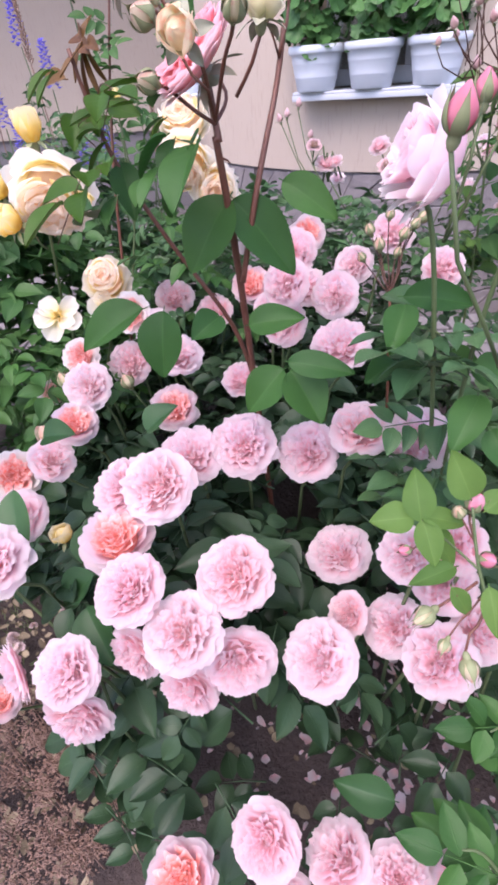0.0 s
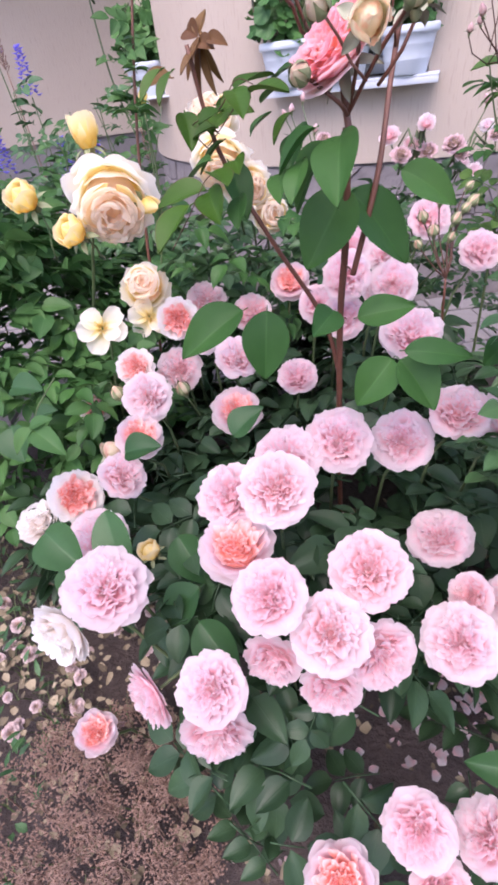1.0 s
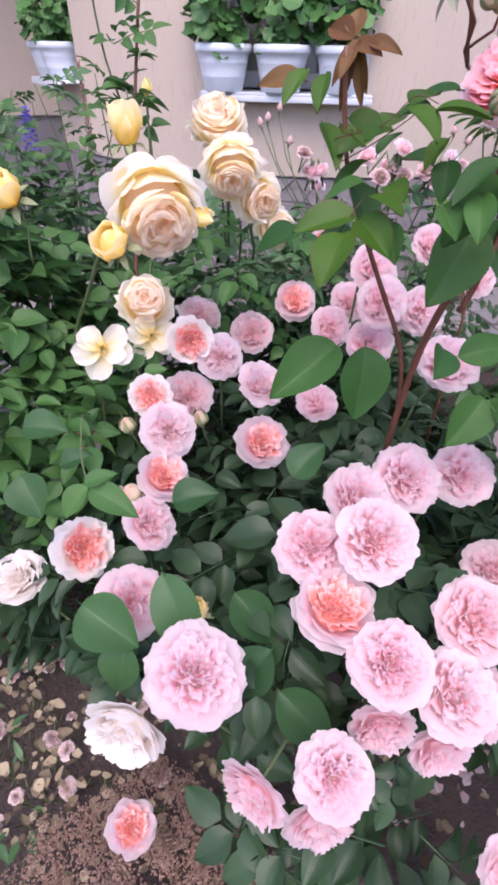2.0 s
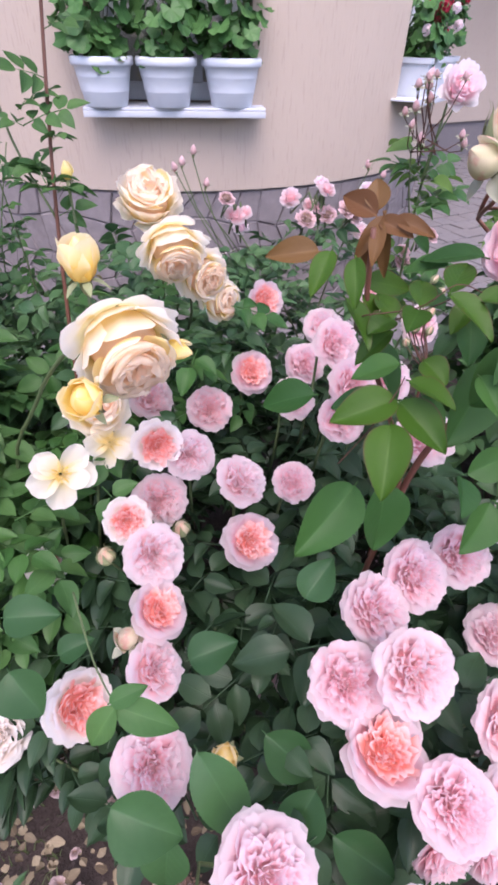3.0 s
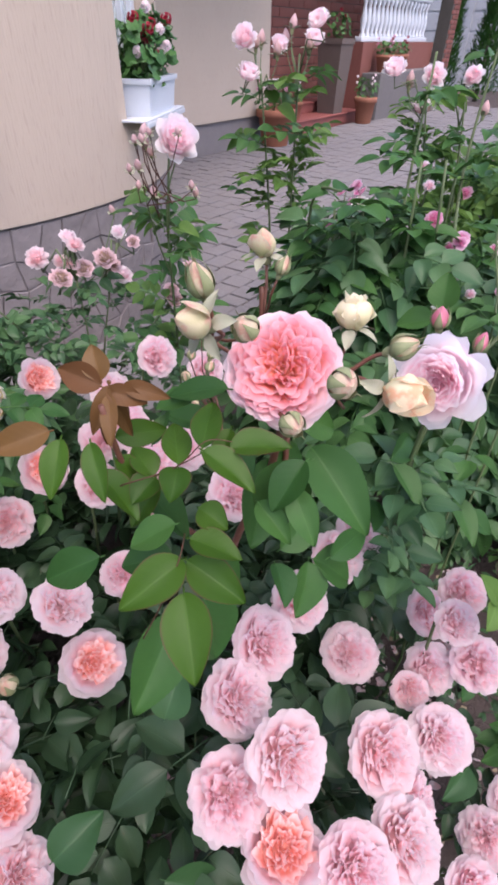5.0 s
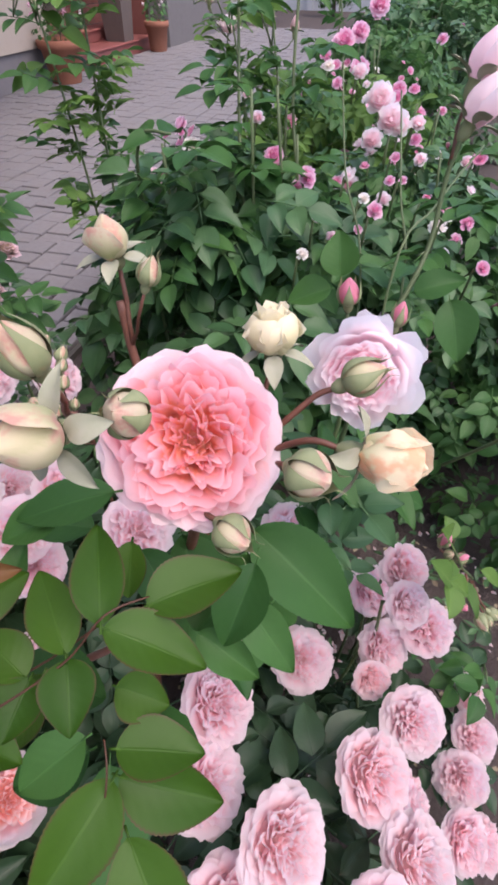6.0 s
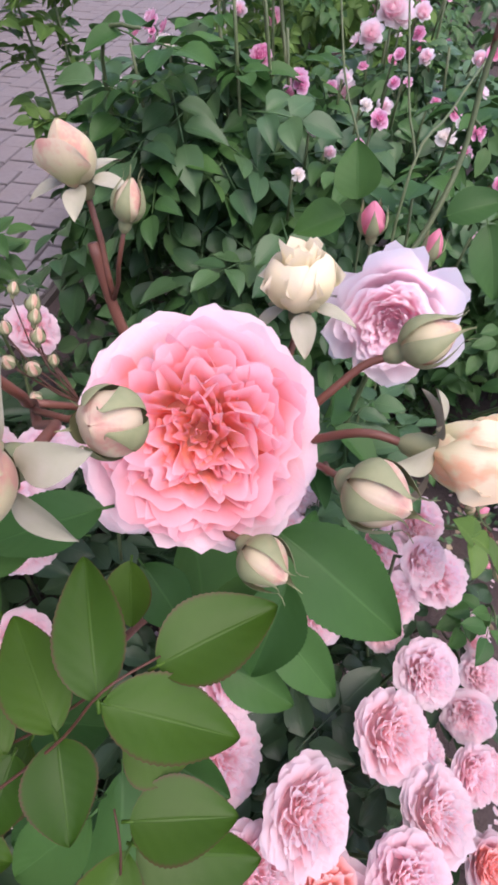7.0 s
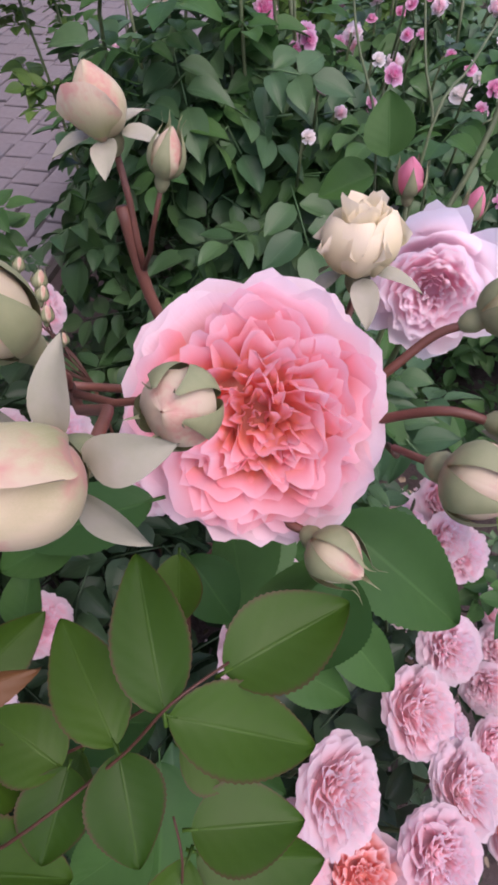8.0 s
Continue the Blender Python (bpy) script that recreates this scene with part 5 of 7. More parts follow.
blade(lav, (0.206, 0.495, 0.796), (0.174, 0.458, 0.783), 0.034, (-0.19, -0.63, 0.75), M_LEAF_D)
blade(lav, (0.238, 0.498, 0.796), (0.271, 0.486, 0.794), 0.031, (-0.27, -0.63, 0.73), M_LEAF_D)
blade(lav, (0.245, 0.445, 0.808), (0.286, 0.445, 0.805), 0.040, (-0.3, -0.6, 0.74), M_LEAF_D)
blade(lav, (0.183, 0.504, 0.792), (0.145, 0.478, 0.78), 0.035, (-0.16, -0.64, 0.75), M_LEAF_D)
blade(lav, (0.245, 0.413, 0.8), (0.208, 0.363, 0.771), 0.038, (-0.26, -0.56, 0.78), M_LEAF_D)
blade(lav, (0.255, 0.393, 0.773), (0.263, 0.351, 0.751), 0.033, (-0.3, -0.52, 0.8), M_LEAF_D)
rng = random.Random(91)
for i in range(16):
    t = rng.uniform(0.25, 0.95)
    p = Vector((0.27, 0.5, 0.45)).lerp(Vector((0.20, 0.47, 0.93)), t)
    a = rng.uniform(0, 6.28)
    put_leaf(lav, LEAVES, p, (math.cos(a), math.sin(a), 0.2), (rng.uniform(-0.8, 0.8), rng.uniform(-0.9, 0.5), 1), rng.uniform(0.7, 1.0), rng)

blush_buds = thing("rose_bush", "thin rose cane carrying a cluster of greenish cream buds", "rose bush")
put_bud(blush_buds, "cream_shut", (0.208, 0.852, 0.847), (-0.39, -0.2, 0.9), 0.020, 0.95, (0.242, 0.807, 0.753), M_RACHIS)
put_bud(blush_buds, "green", (0.223, 0.837, 0.827), (-0.20, -0.2, 0.9), 0.022, 0.95, (0.242, 0.807, 0.753), M_RACHIS)
put_bud(blush_buds, "green", (0.266, 0.849, 0.838), (0.31, -0.2, 0.9), 0.021, 0.95, (0.242, 0.807, 0.753), M_RACHIS)
put_bud(blush_buds, "cream_shut", (0.285, 0.859, 0.850), (0.53, -0.2, 0.9), 0.019, 0.95, (0.242, 0.807, 0.753), M_RACHIS)
put_bud(blush_buds, "green", (0.299, 0.866, 0.858), (0.69, -0.2, 0.9), 0.022, 0.95, (0.242, 0.807, 0.753), M_RACHIS)
put_bud(blush_buds, "green", (0.243, 0.868, 0.865), (0.02, -0.2, 0.9), 0.018, 0.95, (0.242, 0.807, 0.753), M_RACHIS)
put_bud(blush_buds, "cream_shut", (0.296, 0.882, 0.878), (0.64, -0.2, 0.9), 0.016, 0.95, (0.242, 0.807, 0.753), M_RACHIS)
put_bud(blush_buds, "green", (0.193, 0.823, 0.812), (-0.56, -0.2, 0.9), 0.017, 0.95, (0.242, 0.807, 0.753), M_RACHIS)
put_bud(blush_buds, "green", (0.253, 0.830, 0.815), (0.17, -0.2, 0.9), 0.016, 0.95, (0.242, 0.807, 0.753), M_RACHIS)
cane(blush_buds, [(0.292, 0.857, 0.000), (0.272, 0.837, 0.452), (0.242, 0.807, 0.753)], 0.004, 0.002, M_CANE)

# light green sprig with tiny buds
sprig = thing("rose_shoot", "fresh light green rose shoot with tiny pink buds", "rose shoot")
cane(sprig, [(0.34, 0.34, 0.0), (0.33, 0.36, 0.45), (0.249, 0.266, 0.625), (0.226, 0.289, 0.69), (0.218, 0.317, 0.743)], 0.0032, 0.0012, M_STEM)
cane(sprig, [(0.226, 0.289, 0.69), (0.203, 0.306, 0.706), (0.175, 0.316, 0.73)], 0.0014, 0.0008, M_STEM)
blade(sprig, (0.174, 0.315, 0.729), (0.17, 0.345, 0.769), 0.031, (-0.19, -0.5, 0.85), M_LEAF_S)
blade(sprig, (0.217, 0.322, 0.75), (0.198, 0.34, 0.792), 0.034, (-0.25, -0.51, 0.82), M_LEAF_S)
blade(sprig, (0.167, 0.317, 0.732), (0.127, 0.314, 0.733), 0.032, (-0.15, -0.48, 0.87), M_LEAF_S)
blade(sprig, (0.174, 0.318, 0.733), (0.217, 0.315, 0.724), 0.022, (-0.22, -0.46, 0.86), M_LEAF_S)
blade(sprig, (0.176, 0.316, 0.73), (0.183, 0.283, 0.703), 0.027, (-0.2, -0.44, 0.88), M_LEAF_S)
blade(sprig, (0.183, 0.321, 0.72), (0.207, 0.297, 0.686), 0.024, (-0.21, -0.44, 0.87), M_LEAF_S)
blade(sprig, (0.204, 0.29, 0.694), (0.158, 0.273, 0.692), 0.021, (-0.19, -0.4, 0.89), M_LEAF_S)
blade(sprig, (0.2, 0.279, 0.679), (0.216, 0.263, 0.657), 0.019, (-0.22, -0.37, 0.9), M_LEAF_S)
blade(sprig, (0.226, 0.267, 0.695), (0.228, 0.233, 0.667), 0.022, (-0.26, -0.35, 0.9), M_LEAF_S)
blade(sprig, (0.229, 0.315, 0.74), (0.253, 0.327, 0.753), 0.025, (-0.29, -0.47, 0.84), M_LEAF_S)
put_bud(sprig, "pink", (0.224, 0.324, 0.744), (0.1, -0.2, 1), 0.022, 0.95, (0.223, 0.305, 0.711), M_CANE)
put_bud(sprig, "green", (0.207, 0.318, 0.738), (-0.4, -0.2, 0.8), 0.015, 0.95, (0.223, 0.305, 0.711), M_CANE)
put_bud(sprig, "pink", (0.233, 0.291, 0.701), (0.2, -0.5, 0.4), 0.018, 0.95, (0.226, 0.286, 0.686), M_CANE)
put_bud(sprig, "pink", (0.156, 0.295, 0.713), (-0.6, -0.3, 0.3), 0.013, 0.95, (0.181, 0.307, 0.718), M_CANE)
put_bud(sprig, "green", (0.171, 0.258, 0.664), (-0.7, -0.4, -0.1), 0.022, 0.95, (0.224, 0.282, 0.682), M_CANE)
put_bud(sprig, "green", (0.189, 0.242, 0.641), (-0.4, -0.5, -0.3), 0.014, 0.95, (0.226, 0.273, 0.67), M_CANE)
put_bud(sprig, "green", (0.212, 0.229, 0.622), (0.1, -0.6, -0.5), 0.021, 0.95, (0.23, 0.267, 0.661), M_CANE)


# ---- yellow rose bush ----
yellow = thing("rose_bush", "yellow and apricot rose bush with nodding blooms and light green leaves", "rose bush")
APR2 = cup_set(BALL_ROSE, (63, 64), M_YEL, M_PEACH, 4, z0=-0.5)
OPENS = []
for sd in (65, 69):
    a, b = rings_bloom([(5, 80, 1.0, 0.80, 24, 20, 0.0, 0.06), (2, 66, 0.8, 0.6, 24, 20, 0.0, 0.05)], 0.047, sd, 9, 9, 8)
    for i in range(34):
        t = R.uniform(0, 6.28)
        q = R.uniform(0.003, 0.013)
        b.tube([(q * 0.4 * math.cos(t), q * 0.4 * math.sin(t), 0.004), (q * math.cos(t), q * math.sin(t), R.uniform(0.012, 0.017)), (q * 1.15 * math.cos(t), q * 1.15 * math.sin(t), R.uniform(0.016, 0.020))], 0.0005, 0.0011, 4)
    OPENS.append((a.mesh("bloom", M_YEL), b.mesh("stamens", M_YELB)))
GLOBES = cup_set(BALL_ROSE, (66, 67, 68), M_YEL, M_PEACH, 4, 0.05, z0=-0.6, nu=11, nv=9)
put_bloom(yellow, GLOBES[:1], (-0.275, 0.770, 0.932), 0.056, (0.05, -0.88, -0.34), None, base=0.05, sink=0.5)
put_bloom(yellow, GLOBES, (-0.110, 1.050, 0.930), 0.050, (-0.1, -0.8, -0.5), (-0.05, 1.32, 0.62), base=0.05)
put_bloom(yellow, GLOBES, (-0.116, 1.130, 1.000), 0.048, (-0.1, -0.5, 0.7), (-0.05, 1.32, 0.62), base=0.05)
put_bloom(yellow, APR2, (-0.058, 1.056, 0.885), 0.042, (0.2, -0.8, -0.1), (-0.03, 1.32, 0.6))
put_bloom(yellow, APR2, (-0.020, 1.070, 0.830), 0.038, (0.3, -0.7, 0.1), (0.0, 1.32, 0.6))
put_bloom(yellow, OPENS, (-0.371, 0.886, 0.715), 0.048, (0.05, -0.75, 0.55), (-0.40, 0.95, 0.4))
put_bloom(yellow, OPENS, (-0.286, 0.932, 0.705), 0.042, (0.1, -0.7, 0.4), (-0.35, 0.95, 0.4))
put_bloom(yellow, APR2, (-0.288, 0.970, 0.752), 0.044, (0.0, -0.6, 0.6), (-0.35, 1.0, 0.4))
put_bud(yellow, "yellow_open", (-0.297, 0.828, 1.024), (-0.05, -0.05, 1), 0.046, 0.75, (-0.30, 0.86, 0.88), M_STEM)
put_bud(yellow, "yellow_open", (-0.335, 0.752, 0.915), (-0.4, -0.5, 0.5), 0.036, 1.05, (-0.31, 0.80, 0.86), M_STEM)
put_bud(yellow, "yellow", (-0.222, 0.772, 0.930), (0.5, -0.4, -0.1), 0.030, 0.9, (-0.28, 0.80, 0.9), M_STEM)
put_bud(yellow, "yellow_open", (-0.474, 1.020, 0.922), (-0.3, -0.5, 0.6), 0.050, 1.0, (-0.46, 1.05, 0.8), M_STEM)
put_bud(yellow, "yellow", (-0.235, 1.120, 1.045), (0.0, 0.0, 1), 0.026, 0.7, (-0.25, 1.12, 0.8), M_STEM)
cane(yellow, [(-0.35, 1.0, 0.0), (-0.43, 1.06, 0.55), (-0.37, 0.95, 0.80), (-0.31, 0.85, 0.93), (-0.278, 0.80, 0.962)], 0.0036, 0.002, M_STEM)
cane(yellow, [(-0.34, 1.05, 0.0), (-0.30, 1.10, 0.6), (-0.26, 1.13, 0.98), (-0.20, 1.18, 1.30)], 0.0045, 0.002)
cane(yellow, [(-0.26, 1.13, 0.98), (-0.29, 1.17, 1.08), (-0.30, 1.18, 1.2)], 0.002, 0.0014, M_STEM)
cane(yellow, [(-0.30, 1.10, 0.6), (-0.24, 1.12, 0.85), (-0.237, 1.12, 1.03)], 0.0025, 0.0015, M_STEM)
put_bud(yellow, "yellow_open", (-0.255, 1.148, 1.352), (0.4, -0.3, 0.8), 0.050, 0.9, (-0.20, 1.18, 1.28), M_STEM)
for x, y, z in ((-0.355, 1.10, 1.31), (-0.335, 1.12, 1.34), (-0.31, 1.10, 1.30), (-0.30, 1.13, 1.275)):
    put_bud(yellow, "green", (x, y, z), (x + 0.3, -0.1, 0.4), 0.020, 0.9, (-0.29, 1.17, 1.18), M_STEM)
rng = random.Random(23)
for i in range(11):
    a = rng.uniform(0, 6.28)
    put_leaf(yellow, LEAVES_Y, Vector((-0.26, 1.13, 1.0)).lerp(Vector((-0.30, 1.15, 1.27)), rng.random()), (math.cos(a), math.sin(a), 0.3), (rng.uniform(-0.8, 0.8), rng.uniform(-1.0, 0.4), 1), rng.uniform(0.5, 0.8), rng)
for i in range(11):
    p = Vector((-0.28, 1.12, 0.82)).lerp(Vector((-0.205, 1.175, 1.29)), rng.random())
    a = rng.uniform(0, 6.28)
    put_leaf(yellow, LEAVES_Y, p, (math.cos(a), math.sin(a), 0.3), (rng.uniform(-0.8, 0.8), rng.uniform(-1.0, 0.4), 1), rng.uniform(0.55, 0.85), rng)


rng = random.Random(27)
for i in range(70):
    a = rng.uniform(0, 6.28)
    p = (rng.uniform(-0.62, -0.26), rng.uniform(0.86, 1.12), rng.uniform(0.36, 0.68))
    put_leaf(yellow, LEAVES_Y if i % 3 else LEAVES_D, p, (math.cos(a), math.sin(a) - 0.3, rng.uniform(-0.5, 0.2)), (rng.uniform(-0.6, 0.6), rng.uniform(-1.0, 0.2), 1), rng.uniform(0.75, 1.1), rng)
for i in range(44):
    a = rng.uniform(0, 6.28)
    p = (rng.uniform(-0.30, 0.06), rng.uniform(1.0, 1.25), rng.uniform(0.55, 0.84))
    put_leaf(yellow, LEAVES_D if i % 3 else LEAVES, p, (math.cos(a), math.sin(a) - 0.3, rng.uniform(-0.5, 0.2)), (rng.uniform(-0.6, 0.6), rng.uniform(-1.0, 0.2), 1), rng.uniform(0.7, 1.0), rng)


def dome_spot(cx, cy, rx, ry, h, thick=0.12, low=0.05):
    def spot(rng):
        while True:
            a, b = rng.uniform(-1, 1), rng.uniform(-1, 1)
            if a * a + b * b < 1:
                break
        top = h * (1 - (a * a + b * b) ** 1.5) ** 0.5
        z = max(low, top - abs(rng.gauss(0, thick)))
        return (cx + a * rx, cy + b * ry, z), (a, b, 0.15)
    return spot


fill_leaves(yellow, LEAVES_Y, 300, dome_spot(-0.76, 1.22, 0.42, 0.36, 0.92, 0.11, 0.30), 0.85, 1.3, 6, None, M_LEAF_Y, 220)

# ---- plants in front of the house ----
back = thing("leafy_shrub", "dark green leafy shrub in front of the house wall", "shrub")
fill_leaves(back, LEAVES, 300, dome_spot(-0.75, 1.65, 0.62, 0.42, 0.86), 0.7, 1.1, 8, None, M_LEAF, 260)
rng = random.Random(61)
for i in range(16):
    x, y, z = rng.uniform(-0.95, -0.25), rng.uniform(1.45, 1.9), rng.uniform(0.85, 1.12)
    cane(back, [(x, y, 0.3), (x + rng.uniform(-0.04, 0.04), y, 0.7), (x + rng.uniform(-0.07, 0.07), y, z)], 0.0028, 0.0012, M_STEM)
    for k in range(11):
        a = rng.uniform(0, 6.28)
        put_leaf(back, LEAVES_Y if i % 2 else LEAVES, (x + rng.uniform(-0.03, 0.03), y, 0.68 + (z - 0.68) * k / 10), (math.cos(a), math.sin(a), 0.3), (rng.uniform(-0.8, 0.8), rng.uniform(-1.0, 0.4), 1), rng.uniform(0.5, 0.85), rng)
filler = thing("leafy_shrub", "low dark green rose shrub behind the pink bush", "shrub")
fill_leaves(filler, LEAVES, 300, dome_spot(-0.05, 1.42, 0.62, 0.34, 0.80, 0.16), 0.7, 1.05, 9, None, M_LEAF, 160)

blush = thing("rose_bush", "small pale pink rose bush with clusters of fading blooms", "rose bush")
SMALL = cup_set(RAGGED, (71,), M_LAV, nu=5, nv=5) + cup_set(RAGGED, (72,), M_PALE, nu=5, nv=5) + cup_set(RAGGED, (73,), M_DUSTY, nu=5, nv=5)
rng = random.Random(29)
for cx, cy, cz, n in ((0.377, 1.331, 0.90, 7), (0.50, 1.36, 0.86, 6), (0.20, 1.42, 0.88, 4), (0.62, 1.25, 0.80, 4)):
    cane(blush, [(0.40, 1.38, 0.0), (0.40, 1.37, 0.45), (cx, cy, cz - 0.05)], 0.0035, 0.0018, M_STEM)
    for i in range(n):
        put_bloom(blush, SMALL, (cx + rng.uniform(-0.07, 0.07), cy + rng.uniform(-0.05, 0.05), cz + rng.uniform(-0.06, 0.04)), rng.uniform(0.016, 0.026), (rng.uniform(-0.5, 0.3), -0.5, 0.8), (cx, cy, cz - 0.06), rng)
for x, y, z in ((0.10, 1.50, 0.97), (0.13, 1.50, 0.99), (0.08, 1.50, 0.96), (0.16, 1.5, 0.92), (0.55, 1.38, 0.95), (0.58, 1.35, 0.93)):
    put_bud(blush, "rosy", (x, y, z), (rng.uniform(-0.4, 0.4), 0, 1), 0.022, 0.8, (0.5 * x + 0.15, 1.45, 0.75), M_STEM)
fill_leaves(blush, LEAVES, 240, dome_spot(0.42, 1.40, 0.45, 0.28, 0.84, 0.2), 0.55, 0.9, 10, None, M_LEAF, 0)

tall = thing("rose_bush", "tall rose with lavender pink blooms and many buds on long canes", "rose bush")
put_bloom(tall, LAVS, (0.468, 1.068, 1.136), 0.036, (-0.4, -0.75, 0.5), (0.47, 1.12, 0.95))
rng = random.Random(31)
for i in range(14):
    put_bud(tall, "rosy", (0.42 + rng.uniform(-0.09, 0.06), 1.08 + rng.uniform(-0.05, 0.05), 1.10 + rng.uniform(-0.06, 0.05)), (rng.uniform(-0.6, 0.3), -0.2, 1), rng.uniform(0.014, 0.022), 0.8, (0.40 + rng.choice((0.0, 0.03, 0.07)), 1.10, 1.02 + rng.uniform(-0.02, 0.03)), M_RACHIS)
cane(tall, [(0.49, 1.14, 0.86), (0.44, 1.12, 0.95), (0.40, 1.10, 1.04)], 0.0022, 0.0012, M_STEM)
cane(tall, [(0.47, 1.12, 0.97), (0.46, 1.10, 1.04), (0.47, 1.08, 1.10)], 0.0020, 0.0012, M_STEM)
for i in range(26):
    a = rng.uniform(0, 6.28)
    put_leaf(tall, LEAVES_S if i % 2 else LEAVES_Y, Vector((0.52, 1.17, 0.6)).lerp(Vector((0.45, 1.11, 1.02)), rng.random()), (math.cos(a), math.sin(a), 0.2), (rng.uniform(-0.8, 0.8), rng.uniform(-0.9, 0.5), 1), rng.uniform(0.75, 1.15), rng)
cane(tall, [(0.55, 1.2, 0.0), (0.52, 1.17, 0.6), (0.47, 1.12, 0.98)], 0.0045, 0.002, M_STEM)
# taller canes with clusters further along the bed
for bx, by, tx, ty, tz, n in ((1.35, 1.45, 1.42, 1.55, 1.24, 6), (1.40, 1.40, 1.52, 1.46, 1.28, 6), (1.60, 0.95, 1.75, 1.08, 1.19, 4), (1.62, 0.85, 1.78, 0.95, 1.16, 4)):
    cane(tall, [(bx, by, 0.0), (bx + 0.02, by, 0.6), (tx, ty, tz - 0.05)], 0.006, 0.003, M_STEM)
    for i in range(n):
        q = (tx + rng.uniform(-0.10, 0.10), ty + rng.uniform(-0.10, 0.10), tz + rng.uniform(-0.10, 0.06))
        if i % 2:
            put_bloom(tall, LAVS, q, rng.uniform(0.028, 0.038), (rng.uniform(-0.8, 0.1), rng.uniform(-0.6, 0.2), 0.5), (tx, ty, tz - 0.12), rng)
        else:
            put_bud(tall, "rosy", q, (rng.uniform(-0.4, 0.4), 0, 1), 0.045, 0.75, (tx, ty, tz - 0.14), M_STEM)
    for i in range(24):
        q = Vector((bx + 0.02, by, 0.62)).lerp(Vector((tx, ty, tz - 0.08)), rng.random())
        a = rng.uniform(0, 6.28)
        put_leaf(tall, LEAVES_S if i % 3 else LEAVES_Y, q + Vector((rng.uniform(-0.05, 0.05), rng.uniform(-0.05, 0.05), 0)), (math.cos(a), math.sin(a), 0.2), (rng.uniform(-0.8, 0.8), rng.uniform(-0.9, 0.5), 1), rng.uniform(0.9, 1.6), rng)

# ---- rose bed along the path ----
MAGS = cup_set(RAGGED, (81, 82), M_MAG, nu=5, nv=5)
MINI = cup_set(RAGGED[:1] + RAGGED[3:], (83, 84), M_MAG, nu=5, nv=4) + cup_set(RAGGED[:1] + RAGGED[3:], (85,), M_LAV, nu=5, nv=4) + cup_set(BOWL[:2] + BOWL[5:], (86,), M_MAG, nu=5, nv=4) + cup_set(RAGGED[:1] + RAGGED[3:], (87,), M_WHITEP, nu=5, nv=4)

BEDS = []


def bed_bush(label, cx, cy, rx, ry, h, seed, kinds, blooms, leaves, mat_stuff, extra, k=(0.9, 1.35), canes=5, spots=(), minis=0, single=300, thick=0.18):
    root = thing("rose_bush", label, "rose bush", group="rose bushes along the path")
    rng = random.Random(seed)
    for i in range(canes):
        a = rng.uniform(0, 6.28)
        q = rng.uniform(0.1, 0.6)
        top = (cx + rx * q * math.cos(a), cy + ry * q * math.sin(a), h * rng.uniform(0.95, 1.15))
        cane(root, [(cx + 0.1 * math.cos(a), cy + 0.1 * math.sin(a), 0.0), (cx + 0.15 * math.cos(a), cy + 0.15 * math.sin(a), h * 0.5), top], 0.006, 0.003, M_STEM)
    sp = dome_spot(cx, cy, rx, ry, h, 0.16)
    for i in range(blooms):
        p, o = sp(rng)
        put_bloom(root, kinds, (p[0], p[1], p[2] + 0.02), rng.uniform(0.018, 0.036), (o[0] - 0.4, o[1] - 0.3, 0.7), (p[0] * 0.8 + cx * 0.2, p[1] * 0.8 + cy * 0.2, p[2] - 0.12), rng)
    for i in range(minis):
        if i % 5 == 0:
            c, o = sp(rng)
        p = (c[0] + rng.gauss(0, 0.03), c[1] + rng.gauss(0, 0.03), c[2])
        q = ((p[0] - cx) / rx) ** 2 + ((p[1] - cy) / ry) ** 2
        put_bloom(root, MINI, (p[0], p[1], h * (1 - min(1, q) ** 1.5) ** 0.5 + rng.uniform(0.02, 0.08)), rng.uniform(0.010, 0.024), (o[0] * 0.5 + rng.uniform(-1.0, 0.2), o[1] + rng.uniform(-0.5, 0.5), 0.6), None, rng)
    for x, y, z, r in spots:
        put_bloom(root, kinds, (x, y, z), r, (-0.7, -0.1, 0.5), (x + 0.03, y, z - 0.15), rng)
    fill_leaves(root, leaves, single, dome_spot(cx, cy, rx, ry, h, thick), k[0], k[1], seed + 1, None, mat_stuff, extra + 300 - single, slope=(-1.0, 0.2))
    BEDS.append((Vector((cx, cy, 0)), root))
    return root


bed_bush("dark green rose bush with a few magenta flowers", 1.02, 0.82, 0.46, 0.42, 0.93, 101, MAGS, 6, LEAVES + LEAVES_Y, M_LEAF, 200, (1.1, 1.8), 8, ((1.069, 0.761, 0.92, 0.022), (1.074, 0.681, 0.885, 0.02), (0.955, 0.873, 0.854, 0.016), (1.132, 1.014, 0.956, 0.014), (1.124, 1.082, 0.827, 0.024)), 10)
bed_bush("leafy rose bush with a cluster of pale pink blooms", 1.42, 0.42, 0.46, 0.42, 0.86, 103, LAVS, 7, LEAVES + LEAVES_Y, M_LEAF, 220, (0.9, 1.4), 7, ((1.359, 0.52, 0.954, 0.034), (1.40, 0.56, 0.99, 0.036), (1.43, 0.50, 0.93, 0.03), (1.33, 0.56, 0.91, 0.026), (1.223, 0.50, 0.80, 0.018)), 24)
bed_bush("rose bush with magenta and pink double blooms", 2.25, 0.75, 0.55, 0.5, 0.92, 105, MAGS, 16, LEAVES_Y + LEAVES_S, M_LEAF_S, 200, (0.9, 1.3), 5, ((2.317, 0.79, 1.021, 0.038), (2.38, 0.74, 1.04, 0.036), (2.276, 0.713, 0.94, 0.036), (2.29, 0.546, 0.873, 0.03)), 60)
